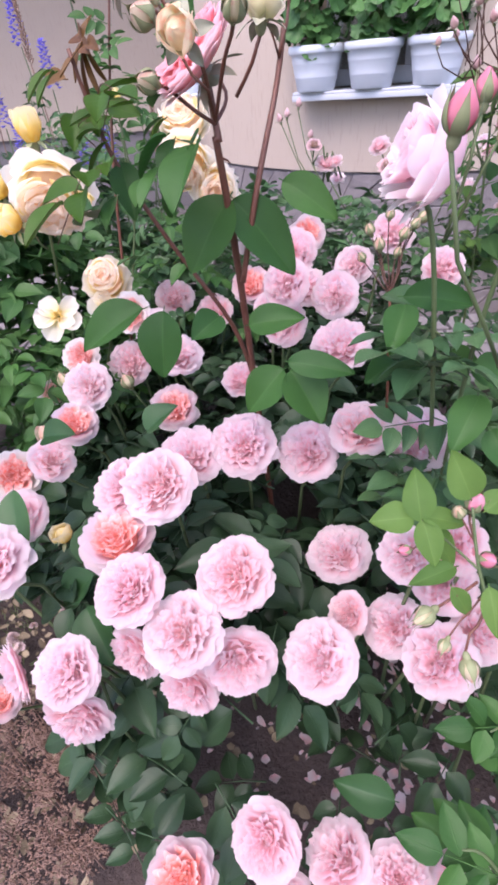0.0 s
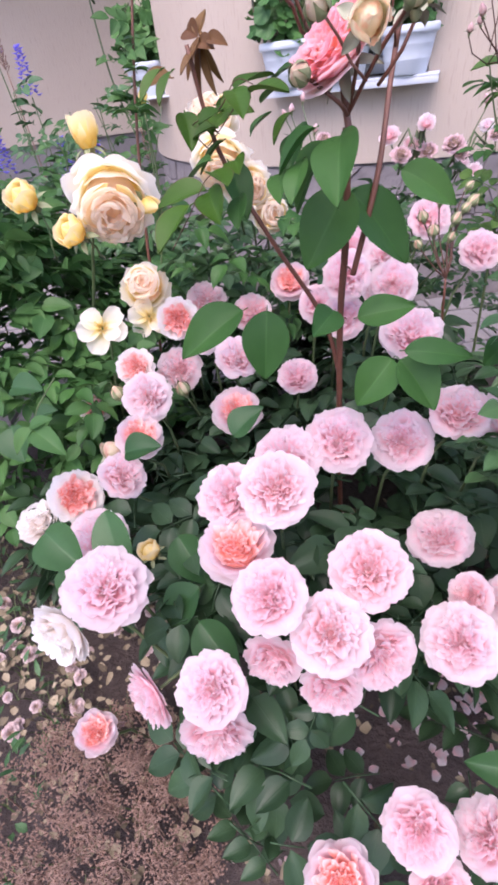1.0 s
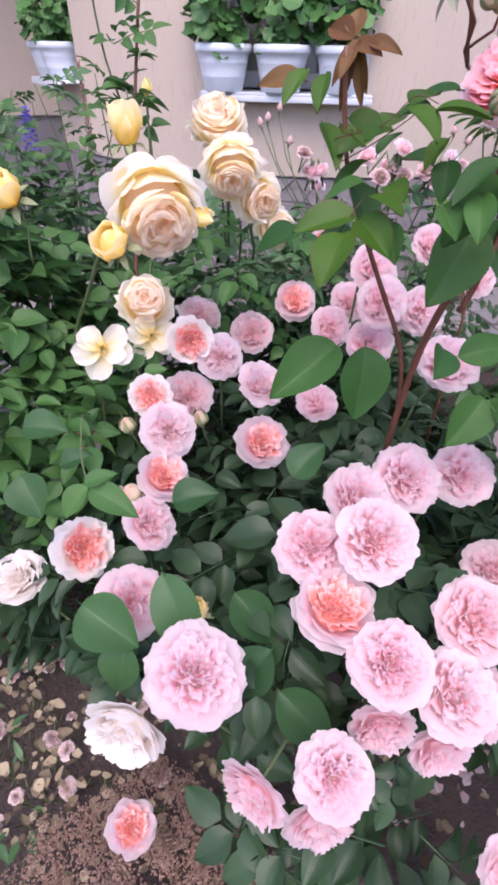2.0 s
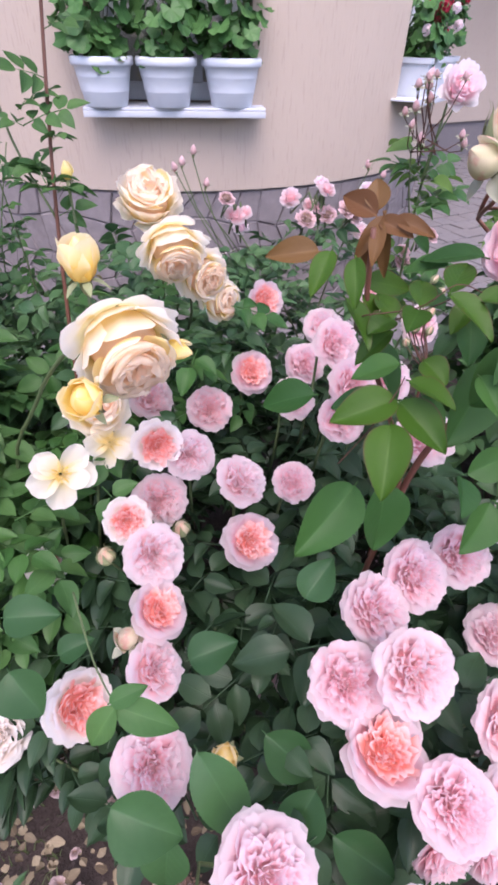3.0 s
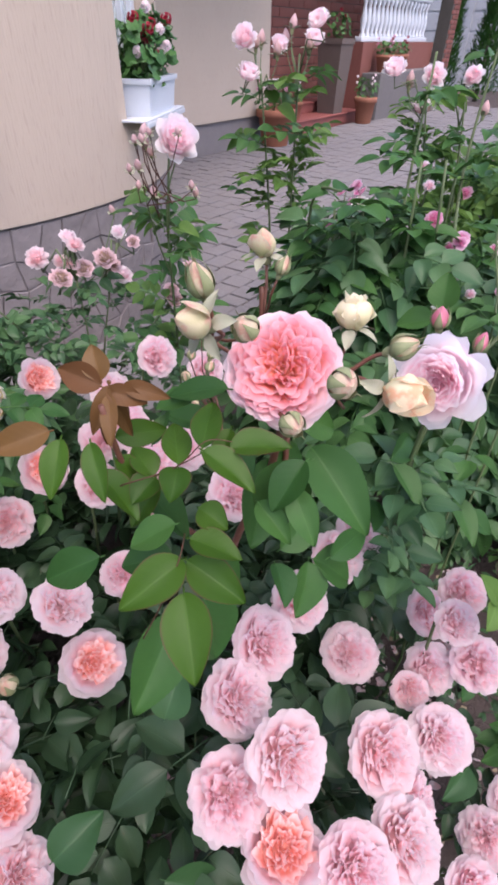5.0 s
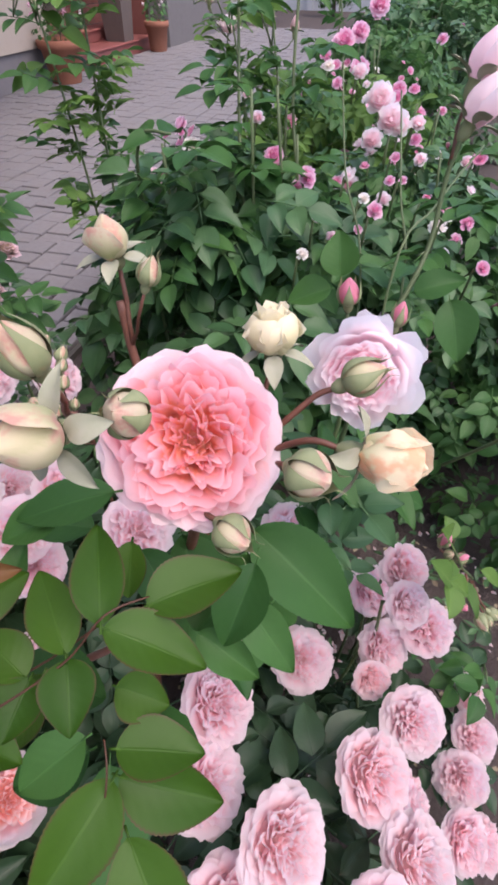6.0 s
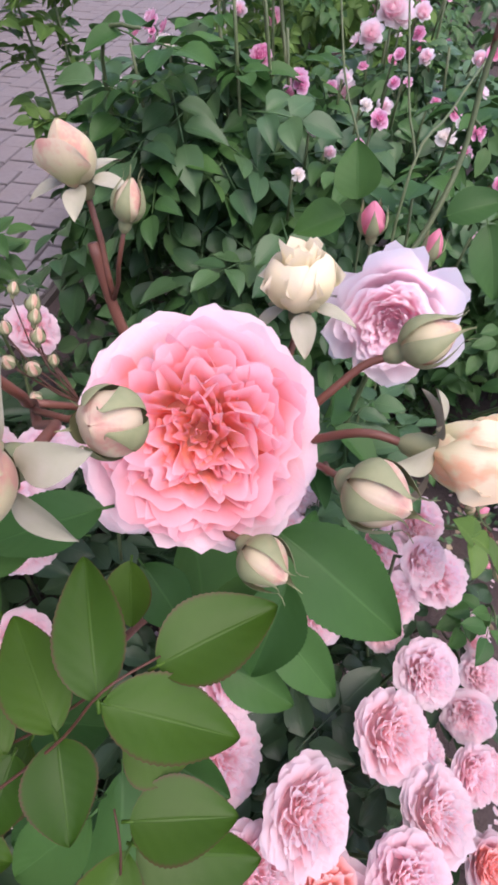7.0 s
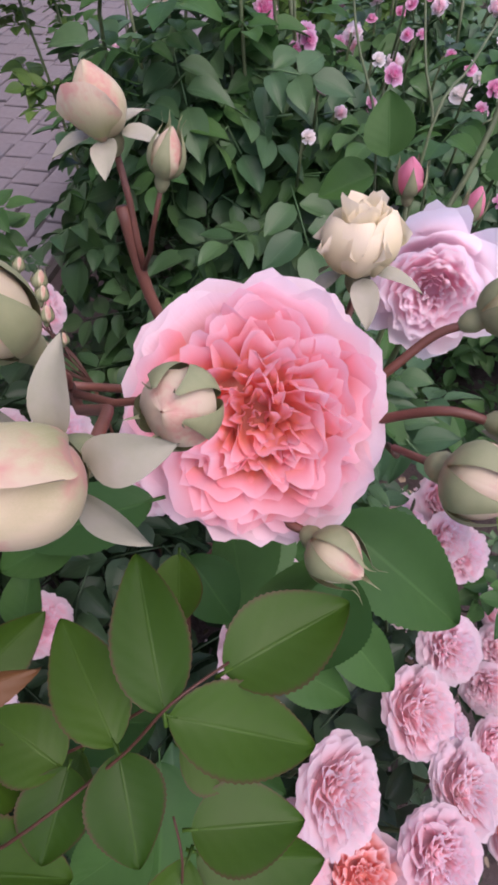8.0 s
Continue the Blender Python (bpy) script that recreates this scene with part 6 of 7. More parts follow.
bed_bush("rose bush with fading magenta blooms far along the bed", 3.4, 0.75, 0.75, 0.6, 1.0, 107, MAGS, 9, LEAVES_Y, M_LEAF_Y, 160, (1.0, 1.5), 4, ((3.243, 0.75, 1.08, 0.05), (3.856, 0.977, 1.20, 0.05)))
bed_bush("green rose bush with pale flowers at the path's edge", 2.0, 1.45, 0.45, 0.30, 0.62, 109, LAVS, 5, LEAVES, M_LEAF, 100, (0.9, 1.2), 3)
bed_bush("light green leafy bush with small pink flowers", 1.15, -0.12, 0.45, 0.42, 0.62, 111, MAGS, 6, LEAVES_Y, M_LEAF_Y, 160, (0.8, 1.2), 7, (), 30)
bed_bush("green shrub far along the flower bed", 5.2, 0.6, 1.1, 0.8, 1.0, 113, MAGS, 8, LEAVES, M_LEAF, 150, (1.4, 2.2), 4, single=100)
bed_bush("green shrub at the end of the flower bed", 7.6, 0.4, 1.4, 1.0, 1.05, 115, MAGS, 6, LEAVES_Y, M_LEAF_Y, 150, (1.8, 2.8), 3, single=100)
bed_bush("dense green shrub beside the lawn edge", 2.6, -0.7, 0.9, 0.7, 0.85, 117, LAVS, 5, LEAVES, M_LEAF, 150, (1.0, 1.6), 3, single=100)
# small flowers here and there on the bushes
rng = random.Random(53)
NEAR_SPOTS = ((1.02, 1.04, 0.86, 0.02, 1), (0.88, 0.85, 0.88, 0.014, 0), (0.99, 0.66, 0.92, 0.02, 1), (1.01, 0.69, 0.9, 0.016, 0), (0.85, 0.61, 0.9, 0.018, 0), (0.85, 0.5, 0.92, 0.02, 0), (0.75, 0.62, 0.86, 0.014, 3), (0.98, 0.35, 0.88, 0.014, 3), (0.72, 0.3, 0.8, 0.014, 0), (0.81, 0.28, 0.85, 0.018, 0), (0.91, 0.53, 0.92, 0.014, 3), (1.04, 0.49, 0.92, 0.014, 1), (0.85, 0.58, 0.86, 0.013, 2), (0.9, 0.53, 0.86, 0.012, 0), (0.88, 0.35, 0.84, 0.012, 2))
FAR_SPOTS = ((1.24, 1.06, 0.93, 0.012, 0), (1.06, 0.77, 0.92, 0.018, 2), (2.66, 0.86, 1.0, 0.034, 0), (1.87, 0.67, 1.0, 0.03, 2), (1.78, 0.73, 0.98, 0.024, 1), (3.87, 0.81, 1.02, 0.036, 0), (1.45, 0.45, 0.95, 0.024, 2), (1.3, 0.43, 0.9, 0.02, 2), (2.69, 0.42, 1.02, 0.03, 0), (1.6, 0.53, 0.98, 0.024, 0), (1.31, 0.31, 0.9, 0.02, 2), (1.28, 0.29, 0.92, 0.022, 0), (1.33, 0.87, 0.96, 0.02, 2), (1.5, 0.95, 0.98, 0.018, 2), (1.62, 0.39, 0.95, 0.016, 0), (1.12, 0.46, 0.9, 0.012, 0), (1.05, 0.58, 0.92, 0.013, 1), (1.09, 0.4, 0.88, 0.012, 0), (1.18, 0.49, 0.93, 0.015, 0))
for x, y, z, r, kind in NEAR_SPOTS + FAR_SPOTS:
    root = min(BEDS, key=lambda e: (e[0] - Vector((x, y, 0))).length)[1]
    put_bloom(root, MINI[:2] + MINI[3:4] if kind == 0 else MINI[1:3] if kind == 1 else LAVS if kind == 2 else MINI[4:], (x, y, z - 0.02), r * 0.8, (-0.6, rng.uniform(-0.4, 0.3), 0.6), (x + 0.03, y + 0.02, z - 0.12), rng)
# big leaves on arching canes near the open bloom
arch = thing("rose_cane", "arching rose cane with large dark leaves", "rose cane")
cane(arch, [(0.85, 0.95, 0.0), (0.82, 0.97, 0.6), (0.76, 0.95, 0.98), (0.72, 0.86, 1.03)], 0.005, 0.0025, M_STEM)
cane(arch, [(1.00, 0.60, 0.0), (1.02, 0.66, 0.70), (1.20, 0.75, 1.0), (1.32, 0.77, 1.3)], 0.006, 0.003, M_STEM)
cane(arch, [(0.78, 0.70, 0.0), (0.80, 0.72, 0.66), (1.0, 0.82, 0.9), (1.16, 0.87, 1.25)], 0.006, 0.003, M_STEM)
cane(arch, [(0.55, 0.42, 0.2), (0.60, 0.45, 0.86), (0.75, 0.40, 0.95), (0.94, 0.33, 1.0)], 0.0025, 0.0016, M_STEM)
cane(arch, [(0.62, 0.40, 0.1), (0.72, 0.42, 0.78), (0.88, 0.46, 0.92), (1.04, 0.50, 1.06)], 0.0028, 0.0016, M_STEM)
cane(arch, [(0.70, 0.50, 0.1), (0.80, 0.50, 0.74), (0.96, 0.58, 0.93), (1.10, 0.63, 1.10)], 0.0028, 0.0016, M_STEM)
rng = random.Random(37)
for i in range(46):
    q, e = rng.choice((((0.82, 0.97, 0.7), (0.72, 0.86, 1.03)), ((1.05, 0.67, 0.72), (1.3, 0.77, 1.25)), ((0.82, 0.73, 0.68), (1.14, 0.87, 1.2)), ((0.58, 0.44, 0.6), (0.9, 0.35, 1.0))))
    p = Vector(q).lerp(Vector(e), rng.random())
    a = rng.uniform(0, 6.28)
    put_leaf(arch, LEAVES_D, p, (math.cos(a), math.sin(a), 0.1), (-0.2, 0, 1), rng.uniform(0.9, 1.4), rng)

# ---- blue spikes ----
spk = Shape()
rng = random.Random(41)
for i in range(46):
    v = i / 46
    a = i * 2.4
    r = 0.024 * (1 - 0.75 * v)
    for k in range(3):
        petal(spk, 0.013, 0.010, 60, 20, 20, Matrix.Translation((r * math.cos(a), r * math.sin(a), v * 0.13)) @ Matrix.Rotation(a + k * 2.1, 4, "Z"), 0, 0, 3, 3, 0, rng)
SPIKE = spk.mesh("flower_spike", M_BLUE)
sd = Shape()
for i in range(70):
    v = i / 70
    a = i * 2.4
    r = 0.012 * (1 - 0.6 * v)
    sd.tube([(0, 0, v * 0.22), (r * 0.6 * math.cos(a), r * 0.6 * math.sin(a), v * 0.22 + 0.006), (r * math.cos(a), r * math.sin(a), v * 0.22 + 0.016)], 0.0012, 0.0026, 4)
SEED = sd.mesh("seed_spike", M_DRY)
for x, y, z, full in ((-0.765, 2.094, 1.17, 1), (-0.66, 1.995, 1.05, 1), (-0.485, 1.90, 0.83, 1), (-0.86, 2.0, 0.95, 1), (-0.80, 1.95, 0.85, 1), (-0.62, 2.05, 0.80, 1), (-0.32, 1.90, 0.84, 0), (-0.72, 2.02, 1.12, 0), (-0.9, 2.08, 1.2, 0)):
    f = thing("blue_flower" if full else "seed_stalk", "blue flower spike on a thin stem" if full else "dry brown seed stalk", "flower", group="spikes by the house")
    st = Shape()
    st.tube(bend((x, y, 0.0), (x, y, z), (rng.uniform(-0.04, 0.04), 0, 0)), 0.003, 0.002, 5)
    part("stem", st, M_STEM if full else M_DRY, f)
    h = new("flower_head" if full else "seed_head", SPIKE if full else SEED)
    h.parent = f
    h.location = (x, y, z)

# ---- dried plant, grass, fallen petals ----
dry = Shape()
rng = random.Random(43)
for c in range(120):
    a, k = rng.uniform(0, 6.28), rng.random() ** 0.5
    x, y = -0.46 + 0.21 * k * math.cos(a), 0.32 + 0.19 * k * math.sin(a)
    h = 0.07 + 0.09 * rng.random() * (1.2 - k)
    dry.tube([(x, y, -0.03), (x, y, h)], 0.0015, 0.001, 4)
    for i in range(95):
        p = Vector((x + rng.gauss(0, 0.012), y + rng.gauss(0, 0.012), h + rng.gauss(0, 0.010)))
        e = rng.uniform(0.0014, 0.0036)
        d = Vector((rng.uniform(-1, 1), rng.uniform(-1, 1), rng.uniform(0, 1))) * e
        dry.add([p + d, p + Vector((e, 0, 0)), p + Vector((-e * 0.5, e * 0.8, 0)), p + Vector((-e * 0.5, -e * 0.8, 0)), p + Vector((0, 0, e * 0.9))], [(0, 1, 2), (0, 2, 3), (0, 3, 1), (4, 2, 1), (4, 3, 2), (4, 1, 3)])
tagged(part("dried_plant", dry, M_DRY, smooth=False), "low clump of dried brown flower heads on the soil", "dried plant", kind="stuff")

gr = Shape()
for i in range(6000):
    x, y = rng.uniform(-1.5, -0.40), rng.uniform(0.1, 1.2)
    if (x > -0.60 and rng.random() < 0.6) or noise.noise((x * 7, y * 7, 3)) < -0.05:
        continue
    a, h = rng.uniform(0, 6.28), rng.uniform(0.02, 0.06)
    d = Vector((math.cos(a), math.sin(a), 0))
    b = Vector((x, y, -0.02))
    gr.add([b - d * 0.0018, b + d * 0.0018, b + Vector((d.y, -d.x, 0)) * h * 0.5 + Vector((0, 0, h))], [(0, 1, 2)])
tagged(part("grass", gr, M_GRASS, smooth=False), "short patchy grass beside the bed", "grass", kind="stuff")
wd = Shape()
for i in range(1400):
    x, y = (rng.uniform(0.25, 1.3), rng.uniform(-0.7, 0.55)) if i % 5 else (rng.uniform(-1.1, -0.6), rng.uniform(0.2, 1.0))
    a = rng.uniform(0, 6.28)
    leaflet(wd, rng.uniform(0.02, 0.045), rng.uniform(0.008, 0.018), Matrix.Translation((x, y, rng.uniform(0.0, 0.12))) @ Matrix.Rotation(a, 4, "Z") @ Matrix.Rotation(radians(rng.uniform(-50, 10)), 4, "Y"), 0.2, 0.3, 3)
tagged(part("weeds", wd, M_LEAF), "low green weeds covering the soil", "weeds", kind="stuff")

fp, fb = Shape(), Shape()
for i in range(2100):
    x, y = (rng.uniform(-1.0, -0.3), rng.uniform(0.1, 1.1)) if i % 3 else (rng.uniform(-0.3, 0.8), rng.uniform(-0.05, 1.0))
    z = 0.035 + 0.03 * noise.noise((x * 6, y * 6, 0))
    m = Matrix.Translation((x, y, max(z, 0.02))) @ Euler((rng.uniform(-0.5, 0.5), rng.uniform(-0.5, 0.5), rng.uniform(0, 6.28))).to_matrix().to_4x4()
    pale = i % 6 == 0
    k = 1.0 if pale else rng.uniform(0.8, 1.9)
    petal(fp if pale else fb, k * rng.uniform(0.008, 0.017), k * rng.uniform(0.006, 0.013), 85, rng.uniform(-30, 60), 10, m, 0, 0, 3, 4, 0, rng)
for i in range(170):
    x, y = 0.28 + rng.gauss(0, 0.11), 0.44 + rng.gauss(0, 0.12)
    k = rng.uniform(1.1, 1.9)
    petal(fp, k * rng.uniform(0.010, 0.017), k * rng.uniform(0.008, 0.014), 85, rng.uniform(-30, 60), 10, Matrix.Translation((x, y, 0.045 + 0.03 * noise.noise((x * 6, y * 6, 0)))) @ Euler((rng.uniform(-0.5, 0.5), rng.uniform(-0.5, 0.5), rng.uniform(0, 6.28))).to_matrix().to_4x4(), 0, 0, 3, 4, 0, rng)
tagged(part("fallen_petals", fp, M_PALE), "pale pink rose petals fallen on the soil", "petals", kind="stuff")
tagged(part("fallen_leaves", fb, M_LITTER), "dry brown leaves lying on the soil", "leaves", kind="stuff")

WILTS = bloom_set(LOOSE[1:4], 0.05, (95, 96), 9, M_WILT, M_WILT)
rng = random.Random(59)
for i in range(40):
    w = thing("wilted_rose", "wilted brown lilac rose lying on the soil", "wilted flower", group="wilted roses")
    put_bloom(w, WILTS, (rng.uniform(-0.80, -0.36), rng.uniform(0.45, 0.82), rng.uniform(0.03, 0.06)), rng.uniform(0.009, 0.020), (rng.uniform(-0.6, 0.6), rng.uniform(-0.6, 0.6), 0.7), None, rng, "flower_head")

# ---- window boxes ----
POT = [(0.0, 0.0), (0.076, 0.0), (0.080, 0.004), (0.0885, 0.046), (0.0900, 0.048), (0.0905, 0.052), (0.0975, 0.092), (0.0990, 0.094), (0.0995, 0.098), (0.1045, 0.124), (0.112, 0.127), (0.116, 0.132), (0.116, 0.150), (0.111, 0.155), (0.103, 0.155), (0.098, 0.13), (0.0, 0.128)]


def geranium_leaf_shape():
    s, n = Shape(), 14
    pts, uvs = [(0, 0, 0)], [(0.5, 0.1)]
    for i in range(n + 1):
        a = radians(-160 + 320 * i / n)
        r = 0.034 * (1 + 0.10 * math.cos(a * 5.2))
        pts.append((0.012 + r * math.cos(a), r * math.sin(a), 0.006 * math.cos(a * 5.2) + 0.004))
        uvs.append((0.5 + 0.4 * math.sin(a), 0.5 + 0.4 * math.cos(a)))
    k = len(s.v)
    s.v += pts
    s.uv += uvs
    s.f += [(0, i, i + 1) for i in range(1, n + 1)]
    return s


GER = geranium_leaf_shape()
GER_LEAF = GER.mesh("leaf", M_LEAF_G)


def flower_ball(seed, n, r):
    s, rg = Shape(), random.Random(seed)
    for i in range(n):
        d = Vector((rg.gauss(0, 1), rg.gauss(0, 1), rg.gauss(0.3, 0.8))).normalized()
        m = frame_at(d * r * rg.uniform(0.7, 1), d)
        for k in range(5):
            petal(s, 0.012, 0.011, 75, 10, 10, m @ Matrix.Rotation(k * 1.257, 4, "Z"), 0, 0, 3, 3, 0, rg)
    return s


BALL = {"pink": flower_ball(3, 26, 0.022).mesh("flower_head", M_MAG), "red": flower_ball(4, 26, 0.024).mesh("flower_head", M_RED), "white": flower_ball(5, 16, 0.02).mesh("flower_head", M_LAV)}


def geranium(centre, w, d, h, n, heads, seed, label):
    """A pot plant: round leaves on thin stalks, flower heads above."""
    rg = random.Random(seed)
    root = thing("geranium", label, "potted plant", group="window plants")
    c = Vector(centre)
    st = Shape()
    for i in range(n):
        a, q = rg.uniform(0, 6.28), rg.random() ** 0.5
        z = rg.uniform(0.02, 1.0)
        sw = 0.75 + 0.5 * math.sin(z * 3)
        p = c + Vector((w * q * sw * math.cos(a), d * q * sw * math.sin(a), h * z))
        out = Vector((math.cos(a), math.sin(a), 0))
        lf = new("leaf", GER_LEAF)
        lf.parent = root
        nrm = out * rg.uniform(0.1, 1.0) + Vector((rg.uniform(-0.4, 0.4), rg.uniform(-0.6, 0.2), rg.uniform(0.3, 1.0)))
        k = rg.uniform(0.6, 1.25)
        lf.matrix_basis = frame_at(p, nrm, out) @ Matrix.Diagonal((k, k, k, 1))
        if i % 4 == 0:
            st.tube([c + Vector((0, 0, -0.03)), c.lerp(p, 0.6), p], 0.002, 0.0012, 4)
    for x, y, z, kind in heads:
        hd = new("flower_head", BALL[kind])
        hd.parent = root
        hd.location = c + Vector((x, y, z))
        st.tube([c, c + Vector((x, y, z)) * 0.6, c + Vector((x, y, z))], 0.0018, 0.0014, 4)
    tagged(part("stem", st, M_STEM, root), kind="stuff")
    return root


def white_pot(p):
    root = thing("flower_pot", "white ribbed plastic flower pot on the window sill", "flower pot", (p[0], p[1], p[2]), "pots on the sill")
    s = Shape()
    s.lathe(POT, 36)
    part("pot_body", s, M_WHITE, root)
    e = Shape()
    e.lathe([(0.0, 0.136), (0.05, 0.139), (0.099, 0.134)], 20)
    part("potting_soil", e, M_SOIL, root)
    return root


for x, y, sd in ((0.265, 2.600, 1), (0.484, 2.505, 2), (0.715, 2.418, 3)):
    white_pot((x, y, SILL_Z))
    geranium((x, y, SILL_Z + 0.14), 0.115, 0.10, 0.30, 120, ((0.03, -0.05, 0.20, "pink"),) if sd == 3 else (((0.02, -0.04, 0.24, "pink"),) if sd == 2 else ()), 300 + sd, "leafy green geranium growing in a white pot")
for deg, sd in ((-72.0, 5), (-80.5, 6)):
    q = on_bay(deg, BAY_R + 0.005, SILL_Z)
    white_pot(q)
    geranium((q.x, q.y, SILL_Z + 0.14), 0.11, 0.11, 0.26, 90, (), 310 + sd, "leafy green plant in a white pot")


def window_box(deg, w):
    m = Matrix.Translation((BAY[0], BAY[1], 0)) @ Matrix.Rotation(radians(deg), 4, "Z")
    root = thing("window_box", "long white plastic window box", "planter")
    s = Shape()
    y = -(BAY_R - 0.01)
    z = SILL_Z + 0.001
    bm = bmesh.new()
    outer = [[bm.verts.new(m @ Vector((sx * (w - 0.02 * (1 - t)), y + sy * (0.085 - 0.015 * (1 - t)), z + 0.15 * t))) for sx, sy in ((-1, -1), (1, -1), (1, 1), (-1, 1))] for t in (0, 0.86, 0.861, 1)]
    for k in (2, 3):
        for v, (sx, sy) in zip(outer[k], ((-1, -1), (1, -1), (1, 1), (-1, 1))):
            v.co += m.to_3x3() @ Vector((sx * 0.01, sy * 0.01, 0))
    inner = [[bm.verts.new(m @ Vector((sx * (w - 0.012), y + sy * 0.073, z + hh))) for sx, sy in ((-1, -1), (1, -1), (1, 1), (-1, 1))] for hh in (0.15, 0.125)]
    rows = outer + inner
    for a, b in zip(rows, rows[1:]):
        for i in range(4):
            bm.faces.new((a[i], a[(i + 1) % 4], b[(i + 1) % 4], b[i]))
    bm.faces.new(rows[0][::-1])
    bm.faces.new(rows[-1])
    me = bpy.data.meshes.new("box_body")
    bm.to_mesh(me)
    bm.free()
    me.materials.append(M_WHITE)
    part("box_body", me, None, root)
    for i, (dx, heads) in enumerate(((-0.6, ((-0.02, -0.04, 0.12, "white"), (0.05, -0.05, 0.20, "red"))), (0.0, ((0.03, -0.09, 0.20, "white"), (-0.07, -0.09, 0.17, "red"), (0.08, -0.08, 0.14, "white"), (-0.02, -0.06, 0.28, "white"), (0.0, -0.08, 0.10, "red"), (-0.05, 0.0, 0.24, "red"), (0.06, 0.0, 0.22, "red"))), (0.62, ((-0.06, -0.02, 0.18, "red"), (0.02, -0.09, 0.24, "red"), (-0.03, -0.09, 0.12, "white"))))):
        q = m @ Vector((w * dx, y, SILL_Z + 0.13))
        geranium(q, 0.085, 0.09, 0.22 if i < 2 else 0.27, 60 + 40 * (i == 2), heads, 330 + i, "geranium with red flowers in the window box" if i < 2 else "bushy green geranium hanging over the window box")


window_box(27.4, 0.235)

# ---- porch ----
porch = thing("porch_steps", "two red tiled steps leading to the porch", "steps", kind="structure")
for y0, z0, z1 in ((5.46, -0.05, 0.17), (5.95, 0.172, 0.34)):
    s = Shape()
    s.box(7.30, y0, z0, 10.7, 6.39, z1 - 0.03, None, 0.004)
    part("step", s, M_STEP, porch)
    s = Shape()
    s.box(7.28, y0 - 0.025, z1 - 0.029, 10.72, 6.39, z1, None, 0.006)
    part("step_edge", s, M_STEP, porch)

pillar = thing("planter", "tall square brown planter with green plants", "planter", (9.75, 5.66, 0.17))
s = Shape()
bm = bmesh.new()
for k, (w, z) in enumerate(((0.17, 0.0), (0.235, 1.02), (0.25, 1.02), (0.25, 1.10), (0.215, 1.10), (0.205, 1.02))):
    ring = [bm.verts.new((sx * w, sy * w, z)) for sx, sy in ((-1, -1), (1, -1), (1, 1), (-1, 1))]
    if k:
        for i in range(4):
            bm.faces.new((prev[i], prev[(i + 1) % 4], ring[(i + 1) % 4], ring[i]))
    prev = ring
bm.faces.new(prev)
me = bpy.data.meshes.new("planter_body")
bm.to_mesh(me)
bm.free()
me.materials.append(M_BROWN)
part("planter_body", me, None, pillar)
geranium((9.75, 5.66, 1.27), 0.26, 0.26, 0.35, 70, ((0.1, -0.1, 0.3, "red"), (-0.1, -0.1, 0.38, "red")), 401, "green plant with red flowers in the tall planter")


def terracotta(p, r, h, seed, head, label):
    root = thing("flower_pot", "terracotta flower pot on the paving", "flower pot", p, "terracotta pots")
    s = Shape()
    s.lathe([(0.0, 0.0), (r * 0.7, 0.0), (r * 0.72, 0.01), (r * 0.94, h * 0.78), (r * 1.06, h * 0.8), (r * 1.08, h * 0.98), (r, h), (r * 0.92, h), (r * 0.86, h * 0.86), (0.0, h * 0.86)], 32)
    part("pot_body", s, M_TERRA, root)
    geranium((p[0], p[1], p[2] + h * 0.9), r * 0.95, r * 0.95, h * 0.8, 60, [(r * math.cos(i * 2.1), r * math.sin(i * 2.1), h * 0.55 + 0.03 * i, head) for i in range(6)], seed, label)


terracotta((10.20, 5.15, 0.0), 0.20, 0.42, 411, "white", "bushy plant with purple flowers in a terracotta pot")
terracotta((7.0, 5.1, 0.0), 0.27, 0.46, 412, "pink", "green plant in a large terracotta pot")
terracotta((8.45, 5.68, 0.17), 0.16, 0.26, 413, "white", "small plant with white flowers on the step")
terracotta((11.3, 5.35, 0.75), 0.18, 0.28, 414, "pink", "pink flowering plant in a terracotta pot on the wall")
terracotta((12.0, 5.35, 0.75), 0.18, 0.28, 415, "red", "red flowering plant in a terracotta pot on the wall")

s = Shape()
s.box(10.75, 5.15, -0.05, 14.6, 5.55, 0.75, None, 0.01)
tagged(part("low_wall", s, M_WALLG, smooth=False), "low grey wall carrying flower pots", "wall", kind="structure")
rail = thing("balustrade", "white turned balustrade on the porch", "balustrade")
BAL = [(0.05, 0.0), (0.06, 0.03), (0.035, 0.06), (0.05, 0.16), (0.065, 0.24), (0.045, 0.36), (0.03, 0.46), (0.05, 0.52), (0.06, 0.56), (0.05, 0.60)]
bs = Shape()
bs.lathe(BAL, 14)
BALU = bs.mesh("baluster", M_WHITE)
for i in range(17):
    b = new("baluster", BALU)
    b.parent = rail
    b.location = (10.95 + 0.2 * i, 5.75, 1.30)
for z in (1.22, 1.90):
    s = Shape()
    s.box(10.80, 5.68, z, 14.3, 5.82, z + 0.08, None, 0.008)
    part("rail", s, M_WHITE, rail)
s = Shape()
s.box(10.75, 5.60, -0.05, 14.6, 5.95, 1.218)
tagged(part("porch_wall", s, M_BRICK, smooth=False), "brick base of the porch", "wall", kind="structure")


